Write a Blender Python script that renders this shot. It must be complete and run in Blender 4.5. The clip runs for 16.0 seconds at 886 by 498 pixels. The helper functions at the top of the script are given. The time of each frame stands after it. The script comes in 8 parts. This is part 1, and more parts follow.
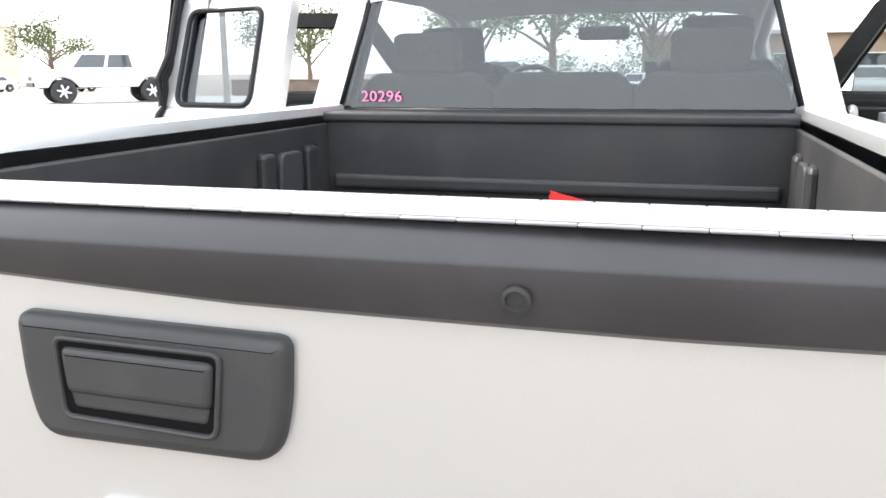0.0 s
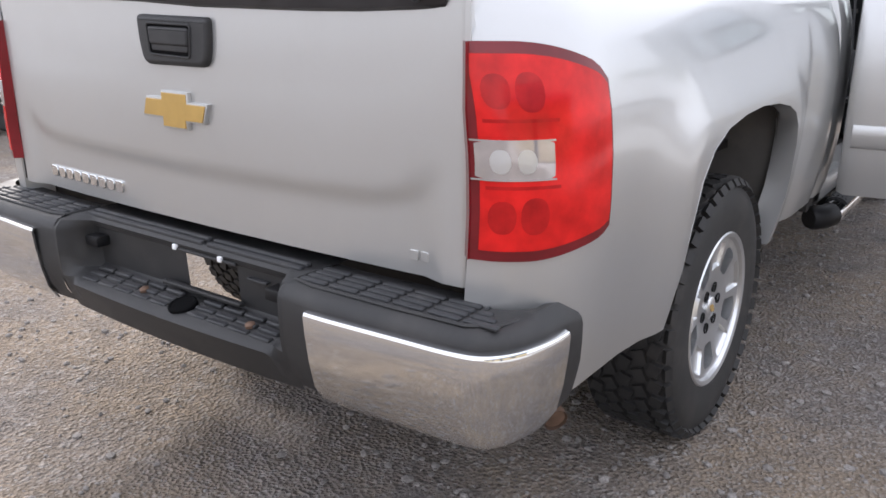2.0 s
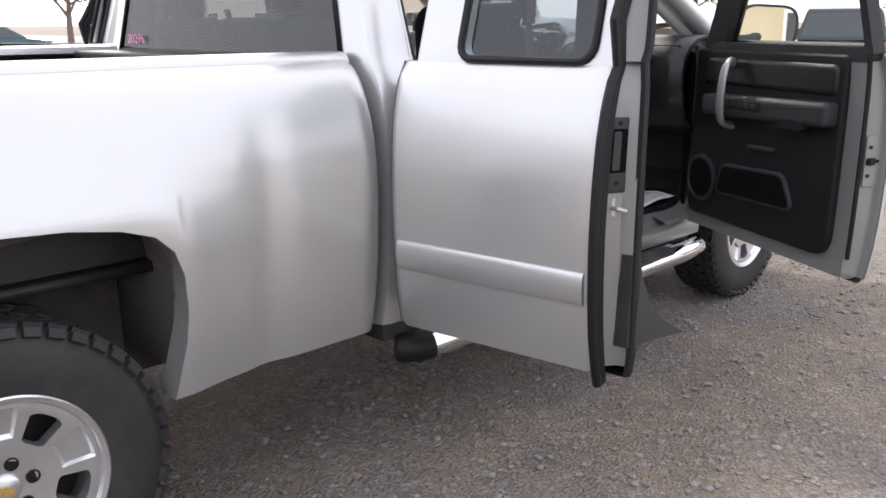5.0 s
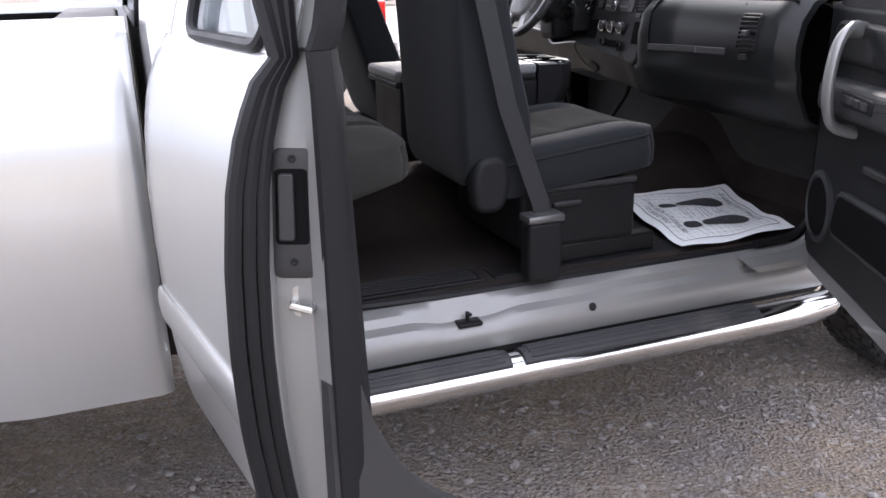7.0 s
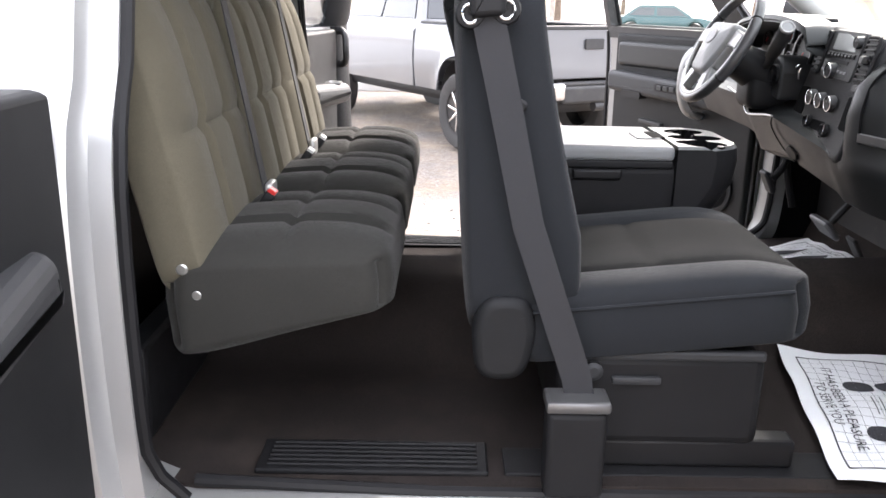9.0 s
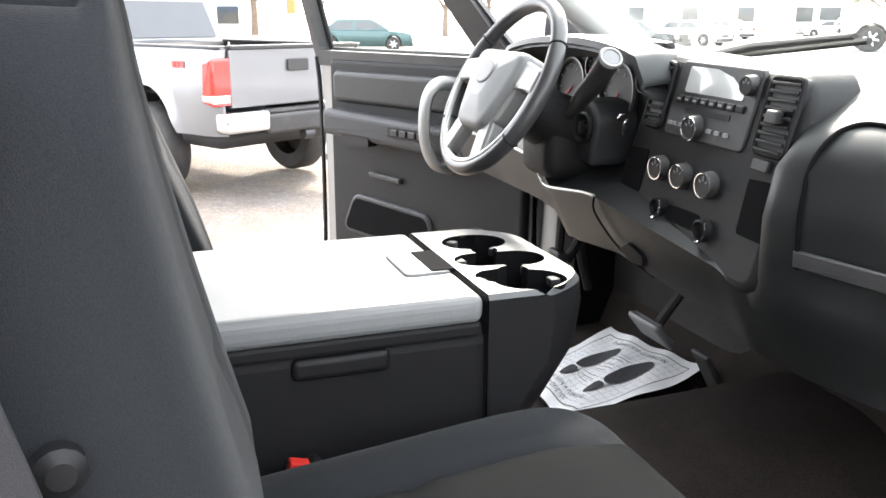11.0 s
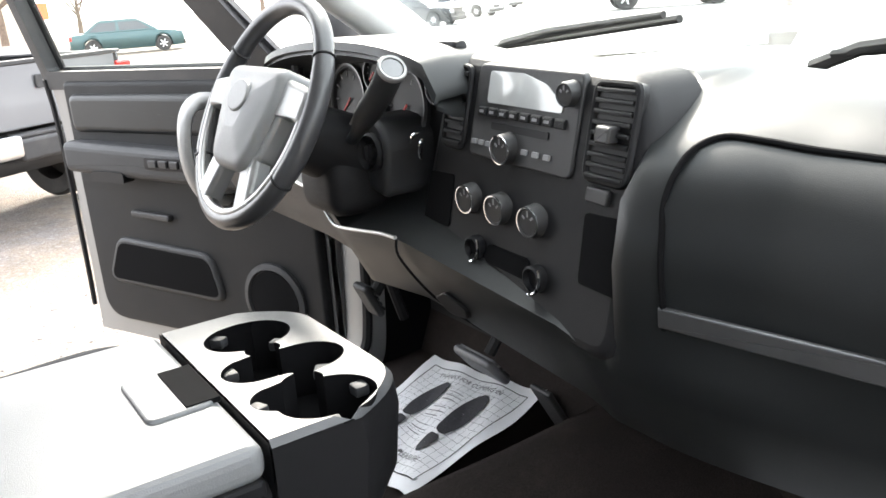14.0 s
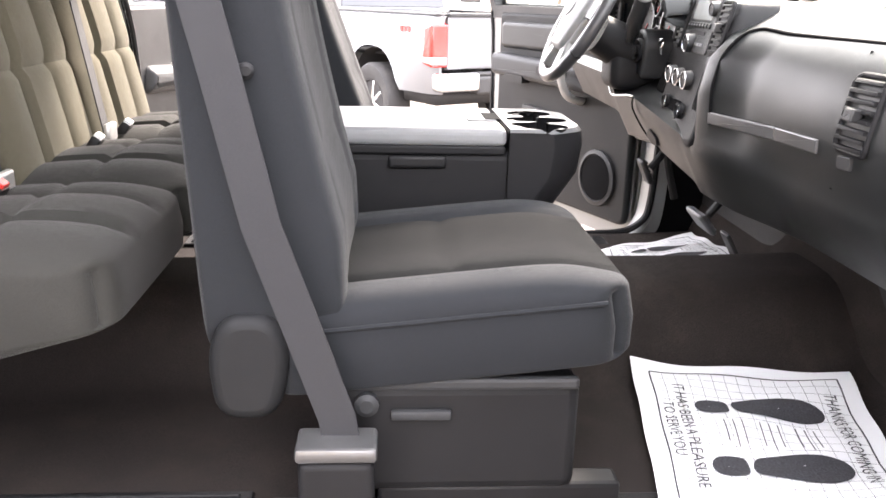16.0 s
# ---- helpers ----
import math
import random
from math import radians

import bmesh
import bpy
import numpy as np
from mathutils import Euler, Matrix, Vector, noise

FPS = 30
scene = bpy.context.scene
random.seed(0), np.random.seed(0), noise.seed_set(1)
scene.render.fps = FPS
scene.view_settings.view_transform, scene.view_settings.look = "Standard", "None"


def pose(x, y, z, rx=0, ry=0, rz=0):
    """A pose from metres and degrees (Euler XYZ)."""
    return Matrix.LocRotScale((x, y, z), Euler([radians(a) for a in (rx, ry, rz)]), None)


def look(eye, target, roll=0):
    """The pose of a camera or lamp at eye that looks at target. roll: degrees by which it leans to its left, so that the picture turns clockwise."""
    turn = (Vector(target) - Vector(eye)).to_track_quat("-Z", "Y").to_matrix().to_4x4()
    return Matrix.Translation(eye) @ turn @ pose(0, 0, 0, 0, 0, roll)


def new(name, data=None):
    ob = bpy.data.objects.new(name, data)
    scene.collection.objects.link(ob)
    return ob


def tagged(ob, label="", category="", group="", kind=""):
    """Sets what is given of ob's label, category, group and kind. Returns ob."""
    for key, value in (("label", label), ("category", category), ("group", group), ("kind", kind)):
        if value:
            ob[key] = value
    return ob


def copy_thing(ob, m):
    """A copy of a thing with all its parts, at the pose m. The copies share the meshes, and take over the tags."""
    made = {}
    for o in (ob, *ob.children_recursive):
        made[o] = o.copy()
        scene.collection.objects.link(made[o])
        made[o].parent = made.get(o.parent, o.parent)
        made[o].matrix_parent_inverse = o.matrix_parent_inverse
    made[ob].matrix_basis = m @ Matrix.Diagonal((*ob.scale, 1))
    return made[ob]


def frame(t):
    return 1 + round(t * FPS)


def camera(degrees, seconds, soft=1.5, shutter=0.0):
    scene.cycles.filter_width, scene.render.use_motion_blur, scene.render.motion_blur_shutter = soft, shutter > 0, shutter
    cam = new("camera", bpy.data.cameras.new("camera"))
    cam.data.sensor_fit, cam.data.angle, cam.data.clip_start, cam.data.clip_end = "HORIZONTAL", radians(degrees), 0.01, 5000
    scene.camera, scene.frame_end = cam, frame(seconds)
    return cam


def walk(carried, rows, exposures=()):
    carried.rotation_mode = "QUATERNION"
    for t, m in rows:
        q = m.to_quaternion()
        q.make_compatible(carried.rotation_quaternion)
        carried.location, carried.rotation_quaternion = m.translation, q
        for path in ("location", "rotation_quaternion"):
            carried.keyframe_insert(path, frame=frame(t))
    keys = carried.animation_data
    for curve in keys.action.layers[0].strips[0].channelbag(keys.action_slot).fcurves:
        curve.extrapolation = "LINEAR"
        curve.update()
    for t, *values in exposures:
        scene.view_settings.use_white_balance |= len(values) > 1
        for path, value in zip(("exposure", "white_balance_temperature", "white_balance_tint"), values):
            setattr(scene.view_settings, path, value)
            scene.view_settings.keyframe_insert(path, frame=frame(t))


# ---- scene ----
cam = camera(56.00, 16.0, soft=1.6)
PATH = [
    (0, pose(0.441, -0.597, 1.466, 78.05, 0.30, 16.25)),
    (0.5, pose(0.668, -0.803, 1.442, 76.74, -0.65, 25.28)),
    (1, pose(1.020, -0.994, 1.397, 75.57, -0.98, 32.26)),
    (1.5, pose(1.368, -1.154, 1.354, 73.53, -1.75, 35.87)),
    (2, pose(1.680, -1.252, 1.329, 72.42, 0.10, 36.20)),
    (2.5, pose(1.963, -1.139, 1.313, 72.47, 1.60, 35.04)),
    (3, pose(2.178, -0.896, 1.326, 73.83, 1.85, 29.83)),
    (3.5, pose(2.387, -0.509, 1.378, 73.16, 3.67, 26.61)),
    (4, pose(2.661, -0.134, 1.398, 73.48, 2.28, 30.44)),
    (4.5, pose(2.800, 0.235, 1.408, 74.66, 0.40, 37.85)),
    (5, pose(2.885, 0.647, 1.438, 74.88, 0.28, 45.65)),
    (5.2, pose(2.943, 0.838, 1.460, 74.48, 0.73, 48.69)),
    (7.3, look((2.787, 2.373, 1.438), (0.964, 2.906, 0.811), -0.25)),
    (7.5, look((2.714, 2.478, 1.442), (0.862, 2.904, 0.821), 0.62)),
    (8, look((2.568, 2.753, 1.460), (0.660, 2.852, 0.868), 1.18)),
    (8.2, look((2.504, 2.827, 1.450), (0.586, 2.812, 0.882), 0.97)),
    (10.3, look((1.511, 3.112, 1.472), (-0.388, 3.250, 0.859), -0.67)),
    (10.5, look((1.390, 3.120, 1.466), (-0.500, 3.407, 0.879), 0.04)),
    (11, look((1.137, 3.178, 1.467), (-0.681, 3.820, 0.933), 0.23)),
    (11.5, look((0.930, 3.244, 1.469), (-0.748, 4.202, 0.952), -1.61)),
    (12, look((0.779, 3.283, 1.489), (-0.690, 4.512, 0.912), -3.33)),
    (12.5, look((0.646, 3.308, 1.484), (-0.784, 4.563, 0.867), -4.15)),
    (13, look((0.633, 3.302, 1.485), (-0.790, 4.544, 0.828), -3.92)),
    (13.5, look((0.704, 3.314, 1.490), (-0.738, 4.518, 0.804), -3.85)),
    (14, look((0.858, 3.346, 1.495), (-0.748, 4.384, 0.909), -4.34)),
    (14.5, look((1.119, 3.348, 1.475), (-0.609, 4.208, 0.951), -3.28)),
    (15, look((1.389, 3.312, 1.436), (-0.369, 3.990, 0.764), -2.28)),
    (15.3, look((1.528, 3.325, 1.394), (-0.266, 3.912, 0.734), -0.64)),
    (15.5, look((1.634, 3.340, 1.393), (-0.202, 3.828, 0.769), -0.40)),
    (16, look((1.902, 3.316, 1.390), (-0.007, 3.446, 0.809), 1.41)),
]
EXPOSURE = [(0, 1.45, 6400, 9), (0.6, 0.82, 6260, 10), (1.2, 0.47, 6120, 11), (2, 0.30, 6240, 15), (3, 0.35, 6280, 12.5), (4, 0.43, 6380, 14.5), (5.2, 0.50, 6380, 17), (7.3, 1.2, 6150, 19), (8.2, 1.5, 6300, 18), (10.3, 2.5, 6550, 12), (12, 2.15, 6500, 10), (13.5, 2.15, 6500, 10), (14.5, 2.1, 6500, 10), (15, 1.95, 6600, 12), (16, 2.92, 6800, 18)]
walk(cam, PATH, EXPOSURE)

world = bpy.data.worlds.new("world")
scene.world = world
world.use_nodes = True
wn = world.node_tree
sky = wn.nodes.new("ShaderNodeTexSky")
sky.sky_type = "NISHITA"
sky.sun_disc = False
sky.sun_elevation = radians(36)
sky.sun_rotation = radians(-62)
sky.air_density, sky.dust_density, sky.ozone_density = 1.2, 4.0, 1.0
haze = wn.nodes.new("ShaderNodeMix")
haze.data_type = "RGBA"
haze.inputs[0].default_value = 0.75
haze.inputs[7].default_value = (10.0, 10.2, 10.6, 1)
wn.links.new(sky.outputs[0], haze.inputs[6])
bg = wn.nodes["Background"]
wn.links.new(haze.outputs[2], bg.inputs[0])
bg.inputs[1].default_value = 0.17

sun_data = bpy.data.lights.new("sun", "SUN")
sun_data.energy, sun_data.angle, sun_data.color = 2.6, radians(9), (1.0, 0.945, 0.85)
sun = new("sun", sun_data)
sun.matrix_world = look((-20, 10.6, 16.5), (0, 0, 0))

# ---- mesh helpers ----
BASE = {}


def thing(name, at, label, category, group="", kind=""):
    ob = new(name)
    ob.empty_display_size = 0.1
    ob.location = at
    BASE[name if ob.name == name else ob.name] = Vector(at)
    return tagged(ob, label, category, group, kind)


def finish(bm, name, mat, angle=38):
    bmesh.ops.remove_doubles(bm, verts=bm.verts, dist=1e-5)
    bmesh.ops.recalc_face_normals(bm, faces=bm.faces)
    me = bpy.data.meshes.new(name)
    bm.to_mesh(me)
    bm.free()
    me.shade_smooth()
    me.set_sharp_from_angle(angle=radians(angle))
    areas = sorted(p.area for p in me.polygons)
    big = 30 * areas[len(areas) // 2] if len(areas) < 400 else 1e9
    for p in me.polygons:
        if len(p.vertices) > 4 or p.area > big:
            p.use_smooth = False
    me.materials.append(mat)
    return me


def part(name, bm, mat, parent, label="", angle=38):
    ob = new(name, finish(bm, name, mat, angle))
    ob.parent = parent
    if parent.type == "EMPTY":
        ob.matrix_parent_inverse = Matrix.Translation(-parent.location)
    if label:
        ob["label"] = label
    return ob


def solo(name, bm, mat, label, category, kind="", group="", angle=38):
    return tagged(new(name, finish(bm, name, mat, angle)), label, category, group, kind)


def bmn():
    return bmesh.new()


def merge(bm, tmp, m=None):
    if m is not None:
        bmesh.ops.transform(tmp, matrix=m, verts=tmp.verts)
    me = bpy.data.meshes.new("tmp")
    tmp.to_mesh(me)
    tmp.free()
    bm.from_mesh(me)
    bpy.data.meshes.remove(me)
    return bm


def box(bm, a, b, bevel=0.0, seg=2, m=None):
    t = bmesh.new()
    lo = [min(p, q) for p, q in zip(a, b)]
    hi = [max(p, q) for p, q in zip(a, b)]
    bmesh.ops.create_cube(t, size=1, matrix=Matrix.Translation([(p + q) / 2 for p, q in zip(lo, hi)]) @ Matrix.Diagonal([q - p for p, q in zip(lo, hi)] + [1]))
    if bevel:
        bmesh.ops.bevel(t, geom=t.edges[:], offset=bevel, segments=seg, profile=0.5, affect="EDGES")
    return merge(bm, t, m)


def frame_axes(d):
    d = Vector(d).normalized()
    u = d.cross(Vector((0, 0, 1)) if abs(d.z) < 0.9 else Vector((1, 0, 0))).normalized()
    return u, d.cross(u).normalized()


def tube(bm, pts, r, seg=10, closed=False, flat=1.0, caps=True, up=None):
    """A round bar along points; r is one radius or one for each point; flat squeezes it along its second axis."""
    pts = [Vector(p) for p in pts]
    n = len(pts)
    rs = r if isinstance(r, (list, tuple)) else [r] * n
    rings = []
    u0 = None
    for i, p in enumerate(pts):
        a = pts[(i - 1) % n] if closed or i else p
        b = pts[(i + 1) % n] if closed or i < n - 1 else p
        d = (b - a).normalized()
        if up is not None:
            u0 = Vector(up).cross(d).normalized()
        elif u0 is None:
            u0 = frame_axes(d)[0]
        else:
            u0 = (u0 - d * u0.dot(d)).normalized()
        w = d.cross(u0).normalized()
        rings.append([bm.verts.new(p + (u0 * math.cos(k * math.tau / seg) + w * flat * math.sin(k * math.tau / seg)) * rs[i]) for k in range(seg)])
    for i in range(n if closed else n - 1):
        a, b = rings[i], rings[(i + 1) % n]
        for k in range(seg):
            bm.faces.new((a[k], a[(k + 1) % seg], b[(k + 1) % seg], b[k]))
    if not closed and caps:
        bm.faces.new(rings[0][::-1])
        bm.faces.new(rings[-1])
    return bm


def lathe(bm, prof, axis_at, axis, seg=32, close=False):
    """Turns (radius, offset) pairs round an axis."""
    axis = Vector(axis).normalized()
    u, w = frame_axes(axis)
    o = Vector(axis_at)
    rings = [[bm.verts.new(o + axis * h + (u * math.cos(k * math.tau / seg) + w * math.sin(k * math.tau / seg)) * max(r, 1e-4)) for k in range(seg)] for r, h in prof]
    pairs = list(zip(rings, rings[1:])) + ([(rings[-1], rings[0])] if close else [])
    for a, b in pairs:
        for k in range(seg):
            bm.faces.new((a[k], a[(k + 1) % seg], b[(k + 1) % seg], b[k]))
    if not close:
        bm.faces.new(rings[0][::-1])
        bm.faces.new(rings[-1])
    return bm


def sheet(bm, rows, wrap=False):
    """A surface through rows of points."""
    vs = [[bm.verts.new(Vector(p)) for p in row] for row in rows]
    for a, b in zip(vs, vs[1:]):
        n = len(a)
        for k in range(n if wrap else n - 1):
            q = (a[k], a[(k + 1) % n], b[(k + 1) % n], b[k])
            if len({v.co.to_tuple(6) for v in q}) == 4:
                bm.faces.new(q)
    return vs


def shell(bm, rows, offset):
    """A surface with thickness: rows of points and the same pushed by offset (a vector or a function of the point)."""
    off = offset if callable(offset) else (lambda p: Vector(offset))
    rows = [[Vector(p) for p in r] for r in rows]
    back = [[p + off(p) for p in r] for r in rows]
    sheet(bm, rows)
    sheet(bm, back)
    for a, b in ((rows[0], back[0]), (rows[-1], back[-1]), ([r[0] for r in rows], [r[0] for r in back]), ([r[-1] for r in rows], [r[-1] for r in back])):
        sheet(bm, [a, b])
    return bm


def rounded(poly, r, n=4):
    """The polygon with its corners rounded; r is one radius or one a corner."""
    out = []
    m = len(poly)
    rs = r if isinstance(r, (list, tuple)) else [r] * m
    for i in range(m):
        p, a, b = Vector(poly[i]), Vector(poly[i - 1]), Vector(poly[(i + 1) % m])
        ra = min(rs[i], (a - p).length * 0.49, (b - p).length * 0.49)
        if ra < 1e-5:
            out.append(p.to_tuple())
            continue
        s, e = p + (a - p).normalized() * ra, p + (b - p).normalized() * ra
        for k in range(n + 1):
            t = k / n
            out.append(((1 - t) ** 2 * s + 2 * t * (1 - t) * p + t * t * e).to_tuple())
    return out


def inset(poly, d):
    m = len(poly)
    area = sum(poly[i - 1][0] * poly[i][1] - poly[i][0] * poly[i - 1][1] for i in range(m))
    s = 1 if area > 0 else -1
    out = []
    for i in range(m):
        a, p, b = Vector(poly[i - 1]), Vector(poly[i]), Vector(poly[(i + 1) % m])
        e1, e2 = (p - a), (b - p)
        if e1.length < 1e-7 or e2.length < 1e-7:
            out.append(p.to_tuple())
            continue
        n1, n2 = Vector((-e1.y, e1.x)).normalized(), Vector((-e2.y, e2.x)).normalized()
        nn = n1 + n2
        nn = nn.normalized() / max(0.5, math.sqrt(max(1e-6, (1 + n1.dot(n2)) / 2))) if nn.length > 1e-6 else n1
        out.append((p + nn * d * s).to_tuple())
    return out


def slab(bm, poly, d0, d1, fn, bev=0.0, seg=3, back=True, dome=0.0):
    """A plate of outline poly from depth d0 to d1 with its front edge rounded by bev; fn(u, v, d) gives the place. dome: the front's bulge."""
    loops = []
    sg = 1 if d1 > d0 else -1
    if back:
        loops.append((poly, d0))
    if bev:
        for k in range(seg + 1):
            a = k / seg * math.pi / 2
            loops.append((inset(poly, bev * (1 - math.cos(a))), d1 - sg * bev * (1 - math.sin(a))))
    else:
        if not back:
            loops.append((poly, d0))
        loops.append((poly, d1))
    rings = [[bm.verts.new(Vector(fn(u, v, d))) for u, v in lp] for lp, d in loops]
    for a, b in zip(rings, rings[1:]):
        for k in range(len(a)):
            bm.faces.new((a[k], a[(k + 1) % len(a)], b[(k + 1) % len(a)], b[k]))
    if back:
        bm.faces.new(rings[0][::-1])
    if dome:
        lp, d = loops[-1]
        cu, cv = sum(p[0] for p in lp) / len(lp), sum(p[1] for p in lp) / len(lp)
        prev = rings[-1]
        for k in (0.85, 0.65, 0.4):
            ring = [bm.verts.new(Vector(fn(cu + (u - cu) * k, cv + (v - cv) * k, d + sg * dome * (1 - k * k)))) for u, v in lp]
            for i in range(len(ring)):
                bm.faces.new((prev[i], prev[(i + 1) % len(ring)], ring[(i + 1) % len(ring)], ring[i]))
            prev = ring
        bm.faces.new(prev)
    else:
        bm.faces.new(rings[-1])
    return bm


def glide(pts, n=6):
    """A smooth line through points."""
    ps = [Vector(p) for p in pts]
    out = []
    for i in range(len(ps) - 1):
        a, b, c, d = ps[max(0, i - 1)], ps[i], ps[i + 1], ps[min(len(ps) - 1, i + 2)]
        for k in range(n):
            t = k / n
            out.append(0.5 * (2 * b + (c - a) * t + (2 * a - 5 * b + 4 * c - d) * t * t + (3 * b - a - 3 * c + d) * t ** 3))
    return out + [ps[-1]]


def lerp(x, xs, ys):
    return float(np.interp(x, xs, ys))

def ease(t):
    t = min(1, max(0, t))
    return t * t * (3 - 2 * t)


# ---- materials ----
def material(name, color, rough=0.5, metal=0.0, coat=0.0, spec=0.5, vary=0.08, scale=6.0, fine=0.0, fine_scale=250.0, bump=0.0, bump_scale=400.0,
             dirt=None, dirt_amount=0.0, dirt_scale=2.5, rough_vary=0.06, sheen=0.0):
    """A surface with broad and fine colour variation, dirt patches and fine relief, in object space (metres)."""
    m = bpy.data.materials.new(name)
    m.use_nodes = True
    nt = m.node_tree
    b = nt.nodes["Principled BSDF"]
    co = nt.nodes.new("ShaderNodeTexCoord")

    def tex(s, detail=4.0, ro=0.55):
        n = nt.nodes.new("ShaderNodeTexNoise")
        n.inputs["Scale"].default_value, n.inputs["Detail"].default_value, n.inputs["Roughness"].default_value = s, detail, ro
        nt.links.new(co.outputs["Object"], n.inputs["Vector"])
        return n.outputs[0]

    def ramp(src, lo, hi, c0, c1):
        r = nt.nodes.new("ShaderNodeMapRange")
        r.inputs[1].default_value, r.inputs[2].default_value, r.inputs[3].default_value, r.inputs[4].default_value = lo, hi, c0, c1
        nt.links.new(src, r.inputs[0])
        return r.outputs[0]

    def mix(fac, a, bb, blend="MIX"):
        n = nt.nodes.new("ShaderNodeMix")
        n.data_type, n.blend_type = "RGBA", blend
        for sock, v in ((n.inputs[0], fac), (n.inputs[6], a), (n.inputs[7], bb)):
            if hasattr(v, "is_linked"):
                nt.links.new(v, sock)
            else:
                sock.default_value = v
        return n.outputs[2]

    rough_vary = min(rough_vary, 0.9 * abs(rough - 0.274))
    c = (*color, 1)
    broad = tex(scale)
    col = mix(ramp(broad, 0.3, 0.7, 0, 1), tuple(min(1, x * (1 - vary)) for x in color) + (1,), tuple(min(1, x * (1 + vary)) for x in color) + (1,))
    if fine:
        f = tex(fine_scale, 2.0)
        col = mix(ramp(f, 0.35, 0.65, 0, 1), col, tuple(min(1, x * (1 - fine)) for x in color) + (1,))
    if dirt:
        dmask = ramp(tex(dirt_scale, 8.0, 0.65), 0.5, 0.75, 0, dirt_amount)
        col = mix(dmask, col, (*dirt, 1))
    nt.links.new(col, b.inputs["Base Color"])
    nt.links.new(ramp(broad, 0.3, 0.7, max(0, rough - rough_vary), min(1, rough + rough_vary)), b.inputs["Roughness"])
    b.inputs["Metallic"].default_value = metal
    b.inputs["Coat Weight"].default_value = coat
    b.inputs["Coat Roughness"].default_value = 0.06
    b.inputs["Specular IOR Level"].default_value = spec
    b.inputs["Sheen Weight"].default_value = sheen
    b.inputs["Sheen Roughness"].default_value = 0.4
    if bump:
        bn = nt.nodes.new("ShaderNodeBump")
        bn.inputs["Strength"].default_value = bump
        bn.inputs["Distance"].default_value = 0.002
        nt.links.new(tex(bump_scale, 3.0), bn.inputs["Height"])
        nt.links.new(bn.outputs[0], b.inputs["Normal"])
    return m


def glass_material(name, tint, rough=0.0, mixed=0.1):
    """A thin tinted pane: mostly clear, with a mirror-like gloss that grows at a slant."""
    m = bpy.data.materials.new(name)
    m.use_nodes = True
    nt = m.node_tree
    nt.nodes.remove(nt.nodes["Principled BSDF"])
    clear = nt.nodes.new("ShaderNodeBsdfTransparent")
    clear.inputs[0].default_value = (*tint, 1)
    gloss = nt.nodes.new("ShaderNodeBsdfGlossy")
    gloss.inputs["Roughness"].default_value = rough
    fr = nt.nodes.new("ShaderNodeLayerWeight")
    pw = nt.nodes.new("ShaderNodeMath")
    pw.operation = "POWER"
    pw.inputs[1].default_value = 5.0
    nt.links.new(fr.outputs["Facing"], pw.inputs[0])
    add = nt.nodes.new("ShaderNodeMath")
    add.operation = "MULTIPLY_ADD"
    add.use_clamp = True
    add.inputs[1].default_value = 0.7
    add.inputs[2].default_value = 0.022 + mixed
    nt.links.new(pw.outputs[0], add.inputs[0])
    mx = nt.nodes.new("ShaderNodeMixShader")
    nt.links.new(add.outputs[0], mx.inputs[0])
    nt.links.new(clear.outputs[0], mx.inputs[1])
    nt.links.new(gloss.outputs[0], mx.inputs[2])
    nt.links.new(mx.outputs[0], nt.nodes["Material Output"].inputs[0])
    return m


PAINT = material("silver_paint", (0.55, 0.553, 0.548), 0.31, 0.65, 0.55, vary=0.02, scale=1.5, fine=0.04, fine_scale=900, rough_vary=0.03, dirt=(0.33, 0.30, 0.27), dirt_amount=0.10, dirt_scale=3)
# body silver again for jambs and sills, darkened to paint their shade in
PAINT_SHADED = material("shaded_silver_jamb_paint", (0.245, 0.245, 0.242), 0.42, 0.40, 0.3, vary=0.04, scale=3, dirt=(0.30, 0.27, 0.24), dirt_amount=0.25, dirt_scale=9)
BLACK = material("black_textured_plastic", (0.020, 0.020, 0.021), 0.52, vary=0.12, scale=7, bump=0.25, bump_scale=700, dirt=(0.12, 0.11, 0.10), dirt_amount=0.18, dirt_scale=5)
PAD = material("black_step_pad_rubber", (0.032, 0.033, 0.036), 0.6, vary=0.2, scale=9, bump=0.3, bump_scale=500, dirt=(0.16, 0.15, 0.14), dirt_amount=0.35, dirt_scale=6)
CAP = material("black_tailgate_cap_plastic", (0.019, 0.018, 0.020), 0.34, vary=0.1, scale=4, bump=0.10, bump_scale=900, dirt=(0.10, 0.09, 0.09), dirt_amount=0.15, dirt_scale=4)
CHROME = material("chrome", (0.78, 0.79, 0.80), 0.07, 1.0, vary=0.02, scale=3, rough_vary=0.03, dirt=(0.35, 0.32, 0.29), dirt_amount=0.12, dirt_scale=12)
LINER = material("black_bed_liner", (0.013, 0.013, 0.014), 0.55, vary=0.2, scale=3, bump=0.3, bump_scale=200, dirt=(0.09, 0.08, 0.075), dirt_amount=0.25)
DARK = material("dark_underbody", (0.015, 0.014, 0.014), 0.8, vary=0.3, scale=5, dirt=(0.10, 0.08, 0.06), dirt_amount=0.4)
RUBBER = material("tyre_rubber", (0.018, 0.0175, 0.0175), 0.68, vary=0.15, scale=6, bump=0.2, bump_scale=300, dirt=(0.075, 0.065, 0.058), dirt_amount=0.35, dirt_scale=7)
SEAL = material("black_rubber_seal", (0.009, 0.009, 0.010), 0.5, spec=0.25, vary=0.15, scale=9)
